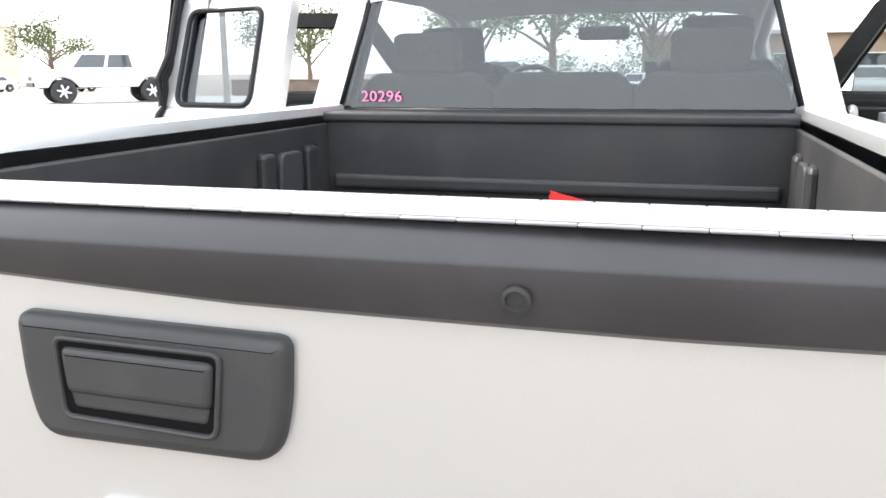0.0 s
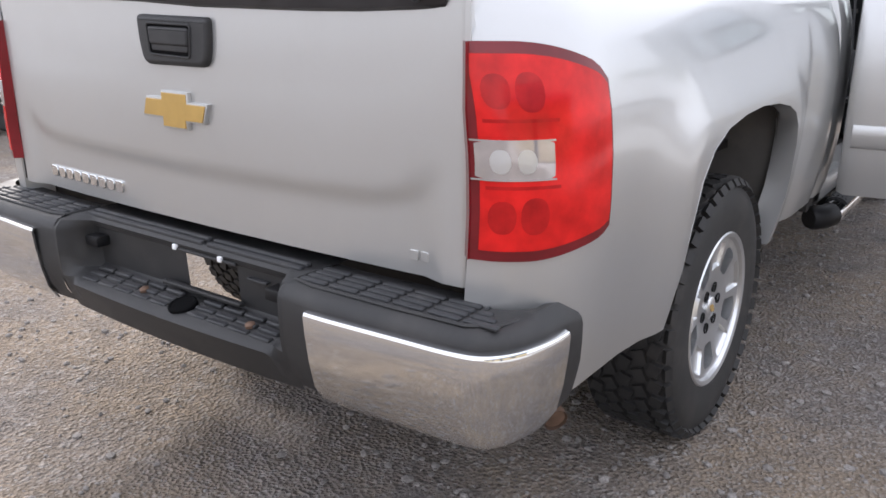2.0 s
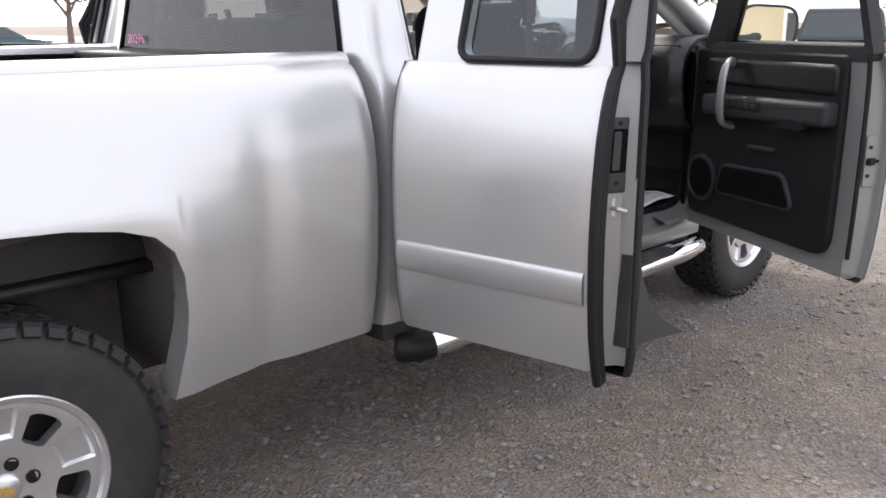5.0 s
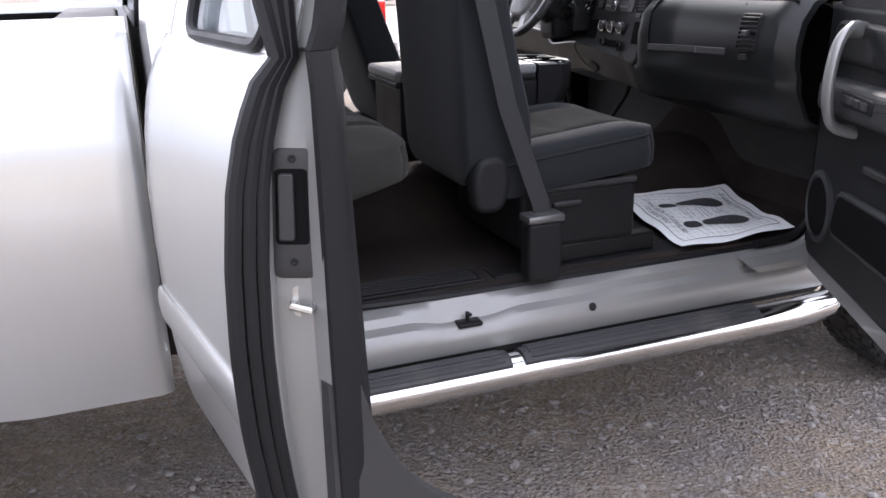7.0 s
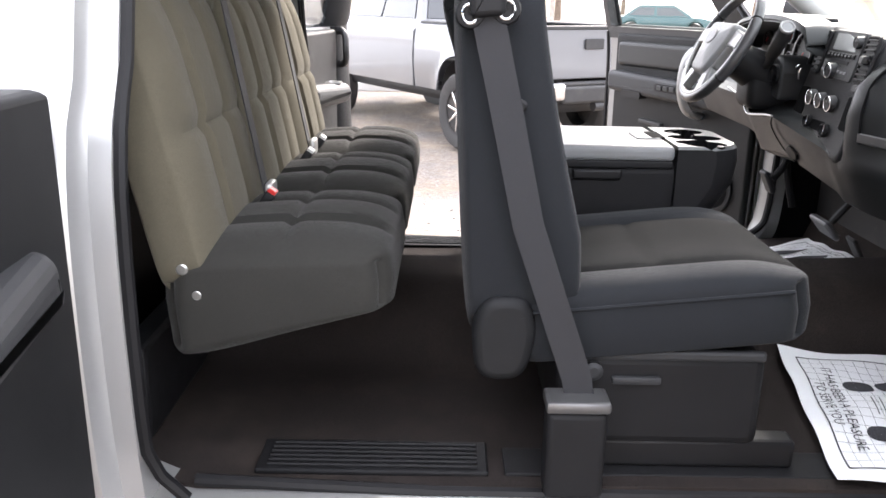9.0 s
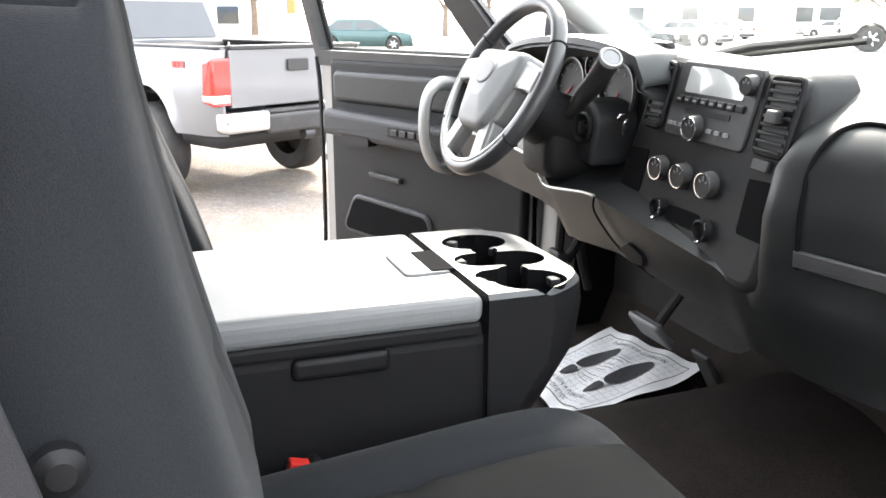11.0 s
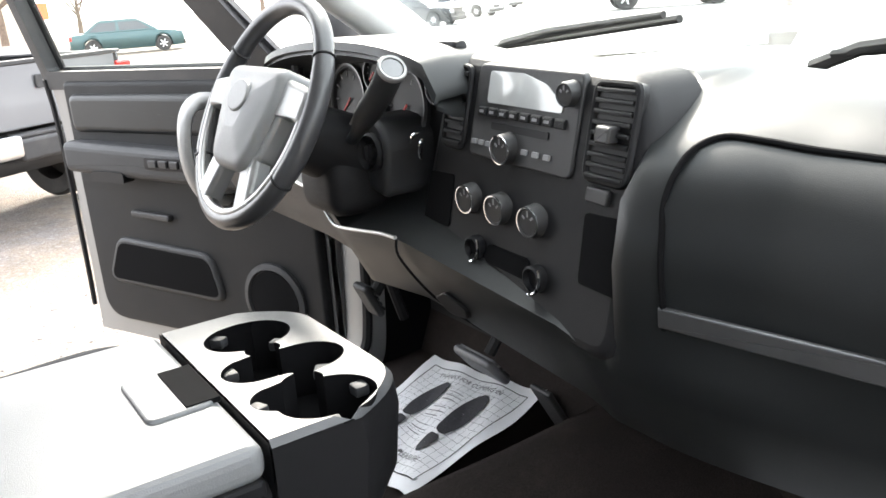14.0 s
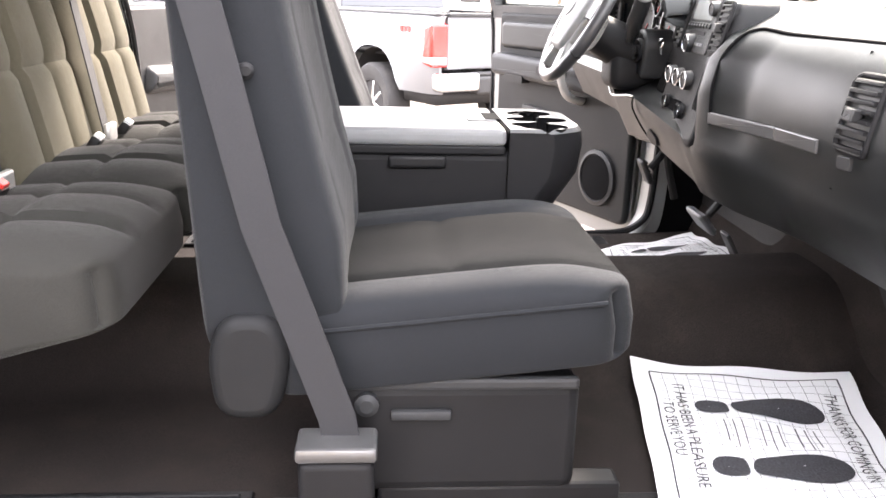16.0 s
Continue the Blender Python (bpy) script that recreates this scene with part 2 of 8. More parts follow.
ALLOY = material("silver_alloy", (0.66, 0.67, 0.68), 0.28, 0.85, 0.3, vary=0.04, scale=8, dirt=(0.28, 0.25, 0.22), dirt_amount=0.2, dirt_scale=14)
STEEL = material("zinc_plated_steel", (0.50, 0.50, 0.48), 0.35, 0.9, vary=0.15, scale=30)
RED_LENS = material("red_lamp_lens", (0.62, 0.014, 0.012), 0.16, 0.0, 0.15, spec=0.22, vary=0.25, scale=14, rough_vary=0.04)
DARK_RED = material("dark_red_lamp_lens", (0.16, 0.008, 0.012), 0.14, 0.0, 0.3, spec=0.35, vary=0.2, scale=10)
WHITE_LENS = material("clear_lamp_lens", (0.50, 0.46, 0.45), 0.10, 0.5, 0.6, vary=0.12, scale=18)
GOLD = material("gold_enamel", (0.52, 0.33, 0.09), 0.35, 0.35, 0.5, vary=0.08, scale=20, bump=0.15, bump_scale=900)
GLASS = glass_material("clear_car_glass", (0.95, 0.975, 0.96), mixed=0.0)
PRIVACY = glass_material("dark_privacy_glass", (0.60, 0.63, 0.65), mixed=0.03)
MIRROR = material("mirror_silver", (0.86, 0.87, 0.88), 0.01, 1.0, vary=0.0, rough_vary=0.0)
TRIM = material("charcoal_interior_plastic", (0.012, 0.012, 0.013), 0.48, spec=0.16, vary=0.08, scale=5, bump=0.3, bump_scale=900, dirt=(0.05, 0.047, 0.045), dirt_amount=0.08, dirt_scale=9)
TRIM_SOFT = material("dark_soft_dash_plastic", (0.0125, 0.0135, 0.014), 0.38, spec=0.34, vary=0.08, scale=5, bump=0.12, bump_scale=900, dirt=(0.04, 0.04, 0.038), dirt_amount=0.1, dirt_scale=6)
TRIM_MID = material("mid_grey_interior_plastic", (0.028, 0.029, 0.031), 0.5, spec=0.3, vary=0.06, scale=5, bump=0.3, bump_scale=900, dirt=(0.08, 0.076, 0.07), dirt_amount=0.1, dirt_scale=7)
SATIN = material("satin_silver_trim", (0.50, 0.50, 0.49), 0.35, 0.6, vary=0.05, scale=8)
CLOTH = material("dark_grey_seat_cloth", (0.0105, 0.0112, 0.0118), 0.95, spec=0.06, vary=0.10, scale=8, fine=0.35, fine_scale=900, bump=0.5, bump_scale=1200, sheen=0.02)
CLOTH_SIDE = material("charcoal_seat_side_cloth", (0.0205, 0.0222, 0.025), 0.92, spec=0.12, vary=0.08, scale=6, fine=0.25, fine_scale=1100, bump=0.4, bump_scale=1300, sheen=0.08)
CARPET = material("dark_brown_grey_carpet", (0.036, 0.030, 0.028), 1.0, spec=0.1, vary=0.25, scale=7, fine=0.5, fine_scale=500, bump=0.8, bump_scale=700, dirt=(0.09, 0.07, 0.055), dirt_amount=0.25, dirt_scale=4)
# dull black parts and seams, also the painted shade inside pockets and recesses
VOID = material("dull_black_and_hollow_shade", (0.005, 0.005, 0.0055), 0.95, spec=0.08, vary=0.2, scale=12)
DOOR_TRIM = material("charcoal_door_plastic", (0.013, 0.0135, 0.0145), 0.5, spec=0.18, vary=0.08, scale=5, bump=0.3, bump_scale=900, dirt=(0.05, 0.047, 0.045), dirt_amount=0.1, dirt_scale=7)
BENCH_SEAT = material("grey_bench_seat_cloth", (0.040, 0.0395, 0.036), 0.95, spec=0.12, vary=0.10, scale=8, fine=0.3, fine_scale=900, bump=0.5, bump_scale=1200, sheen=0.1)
# grey cloth of the bench backs, with warm sunlight painted into its colour
BENCH_LIT = material("sunlit_grey_bench_cloth", (0.125, 0.113, 0.082), 0.95, spec=0.12, vary=0.10, scale=8, fine=0.3, fine_scale=900, bump=0.5, bump_scale=1200, sheen=0.1)
MID_RED = material("shaded_red_lens", (0.42, 0.010, 0.010), 0.18, 0.0, 0.15, spec=0.22, vary=0.3, scale=18)
BELT = material("grey_belt_webbing", (0.029, 0.029, 0.032), 0.7, spec=0.3, vary=0.06, scale=10, fine=0.3, fine_scale=1200, bump=0.4, bump_scale=1400)
HEADLINER = material("light_grey_headliner", (0.60, 0.59, 0.57), 0.95, vary=0.05, scale=4, fine=0.1, fine_scale=600)
PAPER = material("white_paper", (0.82, 0.83, 0.84), 0.75, vary=0.04, scale=5, bump=0.2, bump_scale=60, dirt=(0.60, 0.58, 0.55), dirt_amount=0.15)
SPOKE = material("satin_grey_trim", (0.30, 0.30, 0.295), 0.38, 0.5, vary=0.05, scale=8)
MARK = material("grey_printed_mark", (0.22, 0.22, 0.225), 0.6, vary=0.05)
RUST = material("rusty_exhaust_steel", (0.16, 0.10, 0.07), 0.6, 0.5, vary=0.3, scale=20)
INK = material("dark_ink", (0.045, 0.045, 0.052), 0.8, vary=0.3, scale=60, fine=0.5, fine_scale=300)
RED_PLASTIC = material("red_plastic", (0.60, 0.03, 0.025), 0.4, vary=0.05)


def pillow(bm, m, hx, hy, ht, hb, p=6, n=22, disp=None, band=0.0):
    """A padded block: half sizes hx and hy, ht above and hb below its side band, with soft edges; disp(a, b) adds to the top."""
    ps = [math.sin(t) for t in np.linspace(-math.pi / 2, math.pi / 2, n + 1)]

    def fall(a, b):
        return (max(0.0, 1 - abs(a) ** p) * max(0.0, 1 - abs(b) ** p)) ** 0.5

    def rim(a, b):
        # the plan's corners are rounded
        k = 1 - 0.13 * (max(0, abs(a) + abs(b) - 1.70) / 0.30) ** 2
        return a * hx * k, b * hy * k
    top = [[m @ Vector((*rim(a, b), band + fall(a, b) * (ht + (disp(a, b) if disp else 0)))) for b in ps] for a in ps]
    bot = [[m @ Vector((*rim(a, b), -band - hb * fall(a, b))) for b in ps] for a in ps]
    sheet(bm, top)
    sheet(bm, bot)
    if band:
        loop = [(i, 0) for i in range(n + 1)] + [(n, j) for j in range(1, n + 1)] + [(i, n) for i in range(n - 1, -1, -1)] + [(0, j) for j in range(n - 1, -1, -1)]
        mid = []
        for i, j in loop:
            a, b = ps[i], ps[j]
            x, y = rim(a, b)
            mid.append(m @ Vector((x * (1 + 0.10 * band / hx), y * (1 + 0.10 * band / hy), 0)))
        sheet(bm, [[top[i][j] for i, j in loop], mid, [bot[i][j] for i, j in loop]])
    return bm


HOUSING = material("dusty_plastic_wheel_housing", (0.085, 0.078, 0.072), 0.85, vary=0.3, scale=4, dirt=(0.20, 0.17, 0.14), dirt_amount=0.5, dirt_scale=5)

# ---- ground ----
def gravel():
    m = bpy.data.materials.new("gravel_and_dirt")
    m.use_nodes = True
    nt = m.node_tree
    b = nt.nodes["Principled BSDF"]
    co = nt.nodes.new("ShaderNodeTexCoord")

    def noise_(s, d=6.0, r=0.6):
        n = nt.nodes.new("ShaderNodeTexNoise")
        n.inputs["Scale"].default_value, n.inputs["Detail"].default_value, n.inputs["Roughness"].default_value = s, d, r
        nt.links.new(co.outputs["Object"], n.inputs["Vector"])
        return n.outputs[0]

    def cells(s, out="Color", feature="F1"):
        n = nt.nodes.new("ShaderNodeTexVoronoi")
        n.feature = feature
        n.inputs["Scale"].default_value = s
        nt.links.new(co.outputs["Object"], n.inputs["Vector"])
        return n.outputs[out]

    def rng(src, a, b_, c, d):
        r = nt.nodes.new("ShaderNodeMapRange")
        for k, v in enumerate((a, b_, c, d)):
            r.inputs[k + 1].default_value = v
        nt.links.new(src, r.inputs[0])
        return r.outputs[0]

    def mix(fac, a, c, blend="MIX"):
        n = nt.nodes.new("ShaderNodeMix")
        n.data_type, n.blend_type = "RGBA", blend
        for sock, v in ((n.inputs[0], fac), (n.inputs[6], a), (n.inputs[7], c)):
            if hasattr(v, "is_linked"):
                nt.links.new(v, sock)
            else:
                sock.default_value = v
        return n.outputs[2]

    grey, tan, pale = (0.23, 0.205, 0.192, 1), (0.33, 0.258, 0.185, 1), (0.40, 0.385, 0.37, 1)
    base = mix(rng(noise_(0.8, 7, 0.68), 0.40, 0.56, 0, 1), grey, tan)
    base = mix(rng(noise_(4.0, 6, 0.7), 0.35, 0.70, 0, 0.55), base, (0.10, 0.085, 0.075, 1))
    sep = nt.nodes.new("ShaderNodeSeparateColor")
    nt.links.new(cells(75.0), sep.inputs[0])
    base = mix(rng(sep.outputs[0], 0.0, 1.0, 0, 0.45), base, (0.075, 0.065, 0.060, 1))
    sep2 = nt.nodes.new("ShaderNodeSeparateColor")
    nt.links.new(cells(42.0), sep2.inputs[0])
    base = mix(rng(sep2.outputs[1], 0.86, 0.92, 0, 0.32), base, pale)
    sep3 = nt.nodes.new("ShaderNodeSeparateColor")
    nt.links.new(cells(110.0), sep3.inputs[0])
    base = mix(rng(sep3.outputs[2], 0.84, 0.90, 0, 0.38), base, pale)
    base = mix(rng(noise_(9, 8, 0.7), 0.45, 0.62, 0, 0.45), base, (0.19, 0.155, 0.125, 1))
    nt.links.new(base, b.inputs["Base Color"])
    b.inputs["Roughness"].default_value = 0.92
    h = nt.nodes.new("ShaderNodeMath")
    h.operation = "ADD"
    nt.links.new(cells(75.0, "Distance"), h.inputs[0])
    nt.links.new(noise_(30, 6), h.inputs[1])
    bp = nt.nodes.new("ShaderNodeBump")
    bp.inputs["Strength"].default_value, bp.inputs["Distance"].default_value = 1.0, 0.016
    nt.links.new(h.outputs[0], bp.inputs["Height"])
    nt.links.new(bp.outputs[0], b.inputs["Normal"])
    return m


GRAVEL = gravel()
STONE = material("pebble_stone", (0.27, 0.25, 0.235), 0.9, vary=0.6, scale=25, fine=0.3, fine_scale=200)


def ground_z(x, y):
    r = min(1, max(0, (x - 1.05) / 0.5)) * min(1, max(0, (y - 0.8) / 1.4))
    r *= min(1, max(0, (9 - y) / 4)) * min(1, max(0, (7 - x) / 3))
    drop = min(1, max(0, (-2.2 - x) / 3.0)) * min(1, max(0, (x + 13) / 4)) * min(1, max(0, (13 - y) / 3)) * min(1, max(0, (y + 9) / 4))
    return 0.06 * r * r * (3 - 2 * r) - 0.17 * drop * drop * (3 - 2 * drop)


bm = bmn()
gx = [-3000, -400, -80, -30, -18, -13, -11, -9] + list(np.linspace(-8, 7, 61)) + [9, 12, 18, 30, 80, 400, 3000]
gy = [-3000, -400, -80, -30, -14, -8] + list(np.linspace(-5, 9, 57)) + [11, 14, 20, 30, 80, 400, 3000]
sheet(bm, [[(x, y, ground_z(x, y) + (0.012 * noise.noise(Vector((x * 0.9, y * 0.9, 0))) if abs(x) < 9 and abs(y) < 12 else 0) - 0.004) for y in gy] for x in gx])
solo("ground", bm, GRAVEL, "grey and tan gravel lot with patches of bare dirt", "ground", "structure")

bm = bmn()
rg = random.Random(4)
ICO = bmesh.new()
bmesh.ops.create_icosphere(ICO, subdivisions=1, radius=1)
iv = [v.co.copy() for v in ICO.verts]
fv = [[v.index for v in f.verts] for f in ICO.faces]
ICO.free()
vv, ff = [], []
for i in range(24000):
    near = rg.random() < 0.7
    x, y = (rg.uniform(0.2, 4.2), rg.uniform(-1.2, 6.0)) if near else (rg.uniform(-4, 4), rg.uniform(-3.5, 0.6))
    if rg.random() < 0.1:
        x, y = rg.uniform(-5, -1.2), rg.uniform(1.0, 6.5)
    r = 0.004 + 0.013 * rg.random() ** 5
    sq = (rg.uniform(0.7, 1.3), rg.uniform(0.7, 1.3), rg.uniform(0.4, 0.8))
    a = rg.random() * math.tau
    z = ground_z(x, y) + 0.012 * noise.noise(Vector((x * 0.9, y * 0.9, 0))) - 0.004 + r * 0.25
    n0 = len(vv)
    for c in iv:
        k = r * rg.uniform(0.8, 1.2)
        px, py, pz = c.x * sq[0] * k, c.y * sq[1] * k, c.z * sq[2] * k
        vv.append((x + px * math.cos(a) - py * math.sin(a), y + px * math.sin(a) + py * math.cos(a), z + pz))
    ff += [[n0 + k for k in f] for f in fv]
me = bpy.data.meshes.new("pebbles")
me.from_pydata(vv, [], ff)
me.materials.append(STONE)
tagged(new("pebbles", me), "loose grey and tan pebbles scattered over the gravel", "gravel", kind="stuff")
bm.free()

# ---- the silver pickup: body ----
truck = thing("pickup_truck", (0, 2.5, 0), "silver extended-cab pickup truck with all four doors open", "truck")

ZP = [0.48, 0.56, 0.66, 0.78, 0.92, 1.02, 1.10, 1.17, 1.23, 1.28, 1.315, 1.335]
XP = [0.945, 0.965, 0.982, 0.994, 1.000, 0.998, 0.990, 0.976, 0.955, 0.930, 0.900, 0.860]
ARCH_Y = [0.640, 0.652, 0.664, 0.70, 0.76, 0.86, 1.00, 1.15, 1.30, 1.42, 1.50, 1.545, 1.567, 1.572, 1.565, 1.545, 1.535]
ARCH_Z = [0.50, 0.66, 0.77, 0.88, 0.945, 0.985, 1.003, 1.008, 0.998, 0.978, 0.950, 0.905, 0.84, 0.74, 0.66, 0.56, 0.50]
AXLE_R, AXLE_F = 1.12, 4.85


def arch_gap(y, z, c):
    """The distance from the edge of a wheel opening centred at y = c."""
    dy, dz = max(0, abs(y - c) - 0.36), max(0, z - 0.88)
    return max(0.0, math.hypot(dy, dz) - 0.10)


def side_x(y, z, rear=True):
    x = lerp(z, ZP, XP)
    if rear:
        s = min(1, max(0, (0.24 - y) / 0.24))
        x = max(x - 0.165 * (1 - math.sqrt(max(0, 1 - s * s))), min(x, 0.824 + 0.004 * (1 - s)))
        g = arch_gap(y, z, 1.105)
        x += 0.030 * math.exp(-((g / 0.11) ** 2)) * min(1, max(0, (y - 0.3) / 0.3))
        x -= 0.016 * math.exp(-(((y - 1.84) / 0.055) ** 2)) * min(1, max(0, (1.25 - z) / 0.3))
    return x


def bed_side(sx, name):
    ys = sorted(set([0.0, 0.004, 0.012, 0.025, 0.045, 0.07, 0.10, 0.14, 0.18, 0.22, 0.26, 0.34, 0.44, 0.54, 0.60, 0.63, 0.6399] + ARCH_Y[:14]
                    + [1.5725, 1.59, 1.62, 1.66, 1.70, 1.74, 1.78, 1.81, 1.84, 1.87, 1.90, 1.95, 2.0, 2.08, 2.16, 2.205, 2.225, 2.232]))
    up = list(zip(ARCH_Y[:14], ARCH_Z[:14]))
    rows = []
    for y in ys:
        zb = lerp(y, [p[0] for p in up], [p[1] for p in up]) if 0.64 <= y <= 1.572 else 0.50
        zl = [zb + (1.02 - zb) * k / 12 for k in range(12)] + [1.02 + 0.315 * (1 - (1 - k / 16) ** 1.4) for k in range(17)]
        edge = 0.02 * max(0, (y - 2.205) / 0.027) ** 2
        rows.append([(sx * (side_x(y, z) - edge), y, z) for z in zl])
    bm = bmn()
    shell(bm, rows, (-0.012 * sx, 0, 0))
    # the rail on top and the wheel lip
    shell(bm, [[(sx * (side_x(y, 1.335)), y, 1.335), (sx * (side_x(y, 1.335) - 0.010), y, 1.350), (sx * min(0.828, side_x(y, 1.335) - 0.022), y, 1.359), (sx * 0.785, y, 1.361), (sx * 0.760, y, 1.354), (sx * 0.755, y, 1.335), (sx * 0.755, y, 1.27)] for y in (0.0, 0.05, 0.12, 0.2, 0.3, 0.8, 1.4, 2.0, 2.232)], (0, 0, -0.008))
    lip = []
    for y, z in zip(ARCH_Y, ARCH_Z):
        x = side_x(y, z)
        lip.append([(sx * (x + 0.001), y, z), (sx * (x - 0.05), y, z - 0.004), (sx * (x - 0.07), y, z + 0.03)])
    sheet(bm, lip)
    flange = []
    for y, z in zip(ARCH_Y, ARCH_Z):
        out = Vector((y - 1.11, z - 0.60)).normalized()
        x = side_x(y, z) - 0.064
        flange.append([(sx * x, y, z), (sx * (x - 0.004), y + out.x * 0.05, z + out.y * 0.05), (sx * (x - 0.02), y + out.x * 0.14, z + out.y * 0.14)])
    bf = bmn()
    sheet(bf, flange)
    part("arch_flange", bf, HOUSING, truck, "dusty inner flange of the wheel opening")
    # the slanting foot of the wheel opening's front edge
    foot_ = [(y, z) for y, z in zip(ARCH_Y[13:], ARCH_Z[13:])]
    shell(bm, [[(sx * side_x(1.572, z), 1.5735, z), (sx * side_x(y, z), y, z)] for y, z in foot_], (-0.012 * sx, 0, 0))
    # front edge fold
    sheet(bm, [[(sx * (side_x(2.232, z) - 0.02), 2.232, z), (sx * (side_x(2.232, z) - 0.14), 2.232, z)] for z in np.linspace(0.5, 1.335, 20)])
    sheet(bm, [[(sx * (side_x(0, z)), 0.0, z), (sx * (side_x(0, z) - 0.012), 0.02, z), (sx * (side_x(0, z) - 0.03), 0.08, z)] for z in np.linspace(0.56, 1.335, 14)])
    return part(name, bm, PAINT, truck)


bed_side(1, "bed_side")
bed_side(-1, "bed_side")


def wheel_well(sx, c, half):
    bm = bmn()
    rows = []
    for a in np.linspace(0, 180, 22):
        ca, sa = math.cos(radians(a)), math.sin(radians(a))
        y, z = c + half * (abs(ca) ** 0.35) * (1 if ca > 0 else -1), 0.53 + 0.50 * (abs(sa) ** 0.35)
        rows.append([(sx * 0.97, y, z), (sx * 0.55, y, z)])
    shell(bm, rows, (0, 0, 0.01))
    sheet(bm, [[(sx * 0.55, c + (half - 0.005) * u, z) for u in (-1, 1)] for z in (0.5, 1.02)])
    tube(bm, [(sx * 0.80, c - half + 0.02, 0.86), (sx * 0.80, c + 0.1, 0.95), (sx * 0.78, c + half - 0.06, 0.98)], 0.018, 8)
    return part("wheel_housing", bm, HOUSING, truck, "dark plastic wheel housing")


for s_ in (1, -1):
    wheel_well(s_, 1.11, 0.485)
    wheel_well(s_, AXLE_F, 0.40)

# ---- tailgate ----
def tg_y(x, z):
    """The tailgate's outer face: a slight crown with a sunken lower panel."""
    y = -0.020 + 0.022 * (x / 0.8) ** 2
    edge = lerp(abs(x), [0, 0.4, 0.6, 0.69, 0.735, 0.76], [0.928, 0.932, 0.940, 0.962, 1.01, 1.08])
    inner = ease((0.755 - abs(x)) / 0.05)
    y += 0.011 * ease((edge - z) / 0.045) * inner
    y += 0.035 * max(0.0, edge - z) * inner - 0.02 * max(0.0, z - edge) * inner * max(0.0, 1 - (z - edge) / 0.2)
    return y


bm = bmn()
xe = [0.768, 0.774, 0.780, 0.786, 0.793, 0.799, 0.804, 0.808, 0.812]
xs = np.concatenate([[-x for x in reversed(xe)], np.linspace(-0.76, 0.76, 57), xe])
zs = np.linspace(0.765, 1.335, 40)
def tg_top(x, z):
    # the corners stand a little higher beside the cap
    k = min(1, max(0, (abs(x) - 0.766) / 0.018))
    return z + 0.024 * k * k * (3 - 2 * k) * max(0, (z - 1.2) / 0.135)


shell(bm, [[(x, tg_y(x, z) + 0.005 * max(0, (abs(x) - 0.800) / 0.012) ** 2, tg_top(x, z)) for z in zs] for x in xs], (0, 0.05, 0))
tailgate = part("tailgate", bm, PAINT, truck)

CAP_X = [-0.79, -0.6, -0.36, -0.12, 0.10, 0.44, 0.57, 0.70, 0.79]
CAP_Z = [1.300, 1.300, 1.298, 1.294, 1.284, 1.280, 1.281, 1.286, 1.292]
bm = bmn()
rows = []
for x in np.linspace(-0.800, 0.800, 65):
    e = ease((abs(x) - 0.690) / 0.075)
    zb = lerp(x, CAP_X, CAP_Z)
    prof = [(0.095, 1.333), (0.092, 1.352), (0.085, 1.360), (0.0, 1.362), (-0.016, 1.361), (-0.024, 1.358), (-0.041 + 0.006 * e, 1.336 - 0.022 * e), (-0.0425 + 0.012 * e, 1.331 - 0.026 * e), (-0.0325 + 0.004 * e, zb + 0.006), (-0.022, zb)]
    # the ends slant in towards the foot
    rows.append([(x - math.copysign(0.032 * max(0, 1.36 - z) / 0.07, x) * max(0, (abs(x) - 0.74) / 0.06), y + 0.022 * (x / 0.8) ** 2, z) for y, z in prof])
shell(bm, rows, (0, 0.012, -0.002))
for row in (rows[0], rows[-1]):
    bm.faces.new([bm.verts.new(p) for p in row])
cap = part("tailgate_cap", bm, CAP, truck, "black plastic tailgate top cap with ribbed upper face")
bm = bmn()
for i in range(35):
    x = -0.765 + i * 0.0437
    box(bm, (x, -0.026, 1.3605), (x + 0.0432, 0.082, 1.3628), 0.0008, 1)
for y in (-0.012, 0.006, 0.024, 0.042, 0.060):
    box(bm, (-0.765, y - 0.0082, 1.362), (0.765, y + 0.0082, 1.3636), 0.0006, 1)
# the tread's pale grey paints in the sky's grazing reflection on black plastic
part("cap_tread", bm, material("sky_sheen_cap_plastic", (0.20, 0.20, 0.205), 0.30, vary=0.15, scale=9, dirt=(0.10, 0.10, 0.10), dirt_amount=0.3, dirt_scale=14), cap, "ribbed cap top with the sky's sheen painted pale")
for x in (-0.70, 0.331, 0.72, -0.35):
    bm = bmn()
    lathe(bm, [(0.011, 0), (0.011, 0.003), (0.008, 0.004), (0.007, 0.001), (0.003, 0.001)], (x, -0.0405 + 0.022 * (x / 0.8) ** 2, 1.309), (0, -1, -0.2), 16)
    part("cap_screw", bm, BLACK, cap)

flat_tg = lambda u, v, d: (u, -0.020 - d, v)
tgf = lambda off: (lambda u, v, d: (u, tg_y(u, v) - off - d, v))
bm = bmn()
bez = rounded([(-0.114, 1.266), (0.148, 1.262), (0.145, 1.20), (0.132, 1.152), (-0.098, 1.150), (-0.111, 1.20)], [0.014, 0.014, 0.03, 0.025, 0.025, 0.03], 5)
slab(bm, bez, -0.02, 0.016, flat_tg, 0.012, 4)
bezel = part("handle_bezel", bm, BLACK, tailgate, "black plastic tailgate handle bezel")
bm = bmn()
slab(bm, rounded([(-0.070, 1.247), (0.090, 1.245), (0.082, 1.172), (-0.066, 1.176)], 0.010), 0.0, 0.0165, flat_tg)
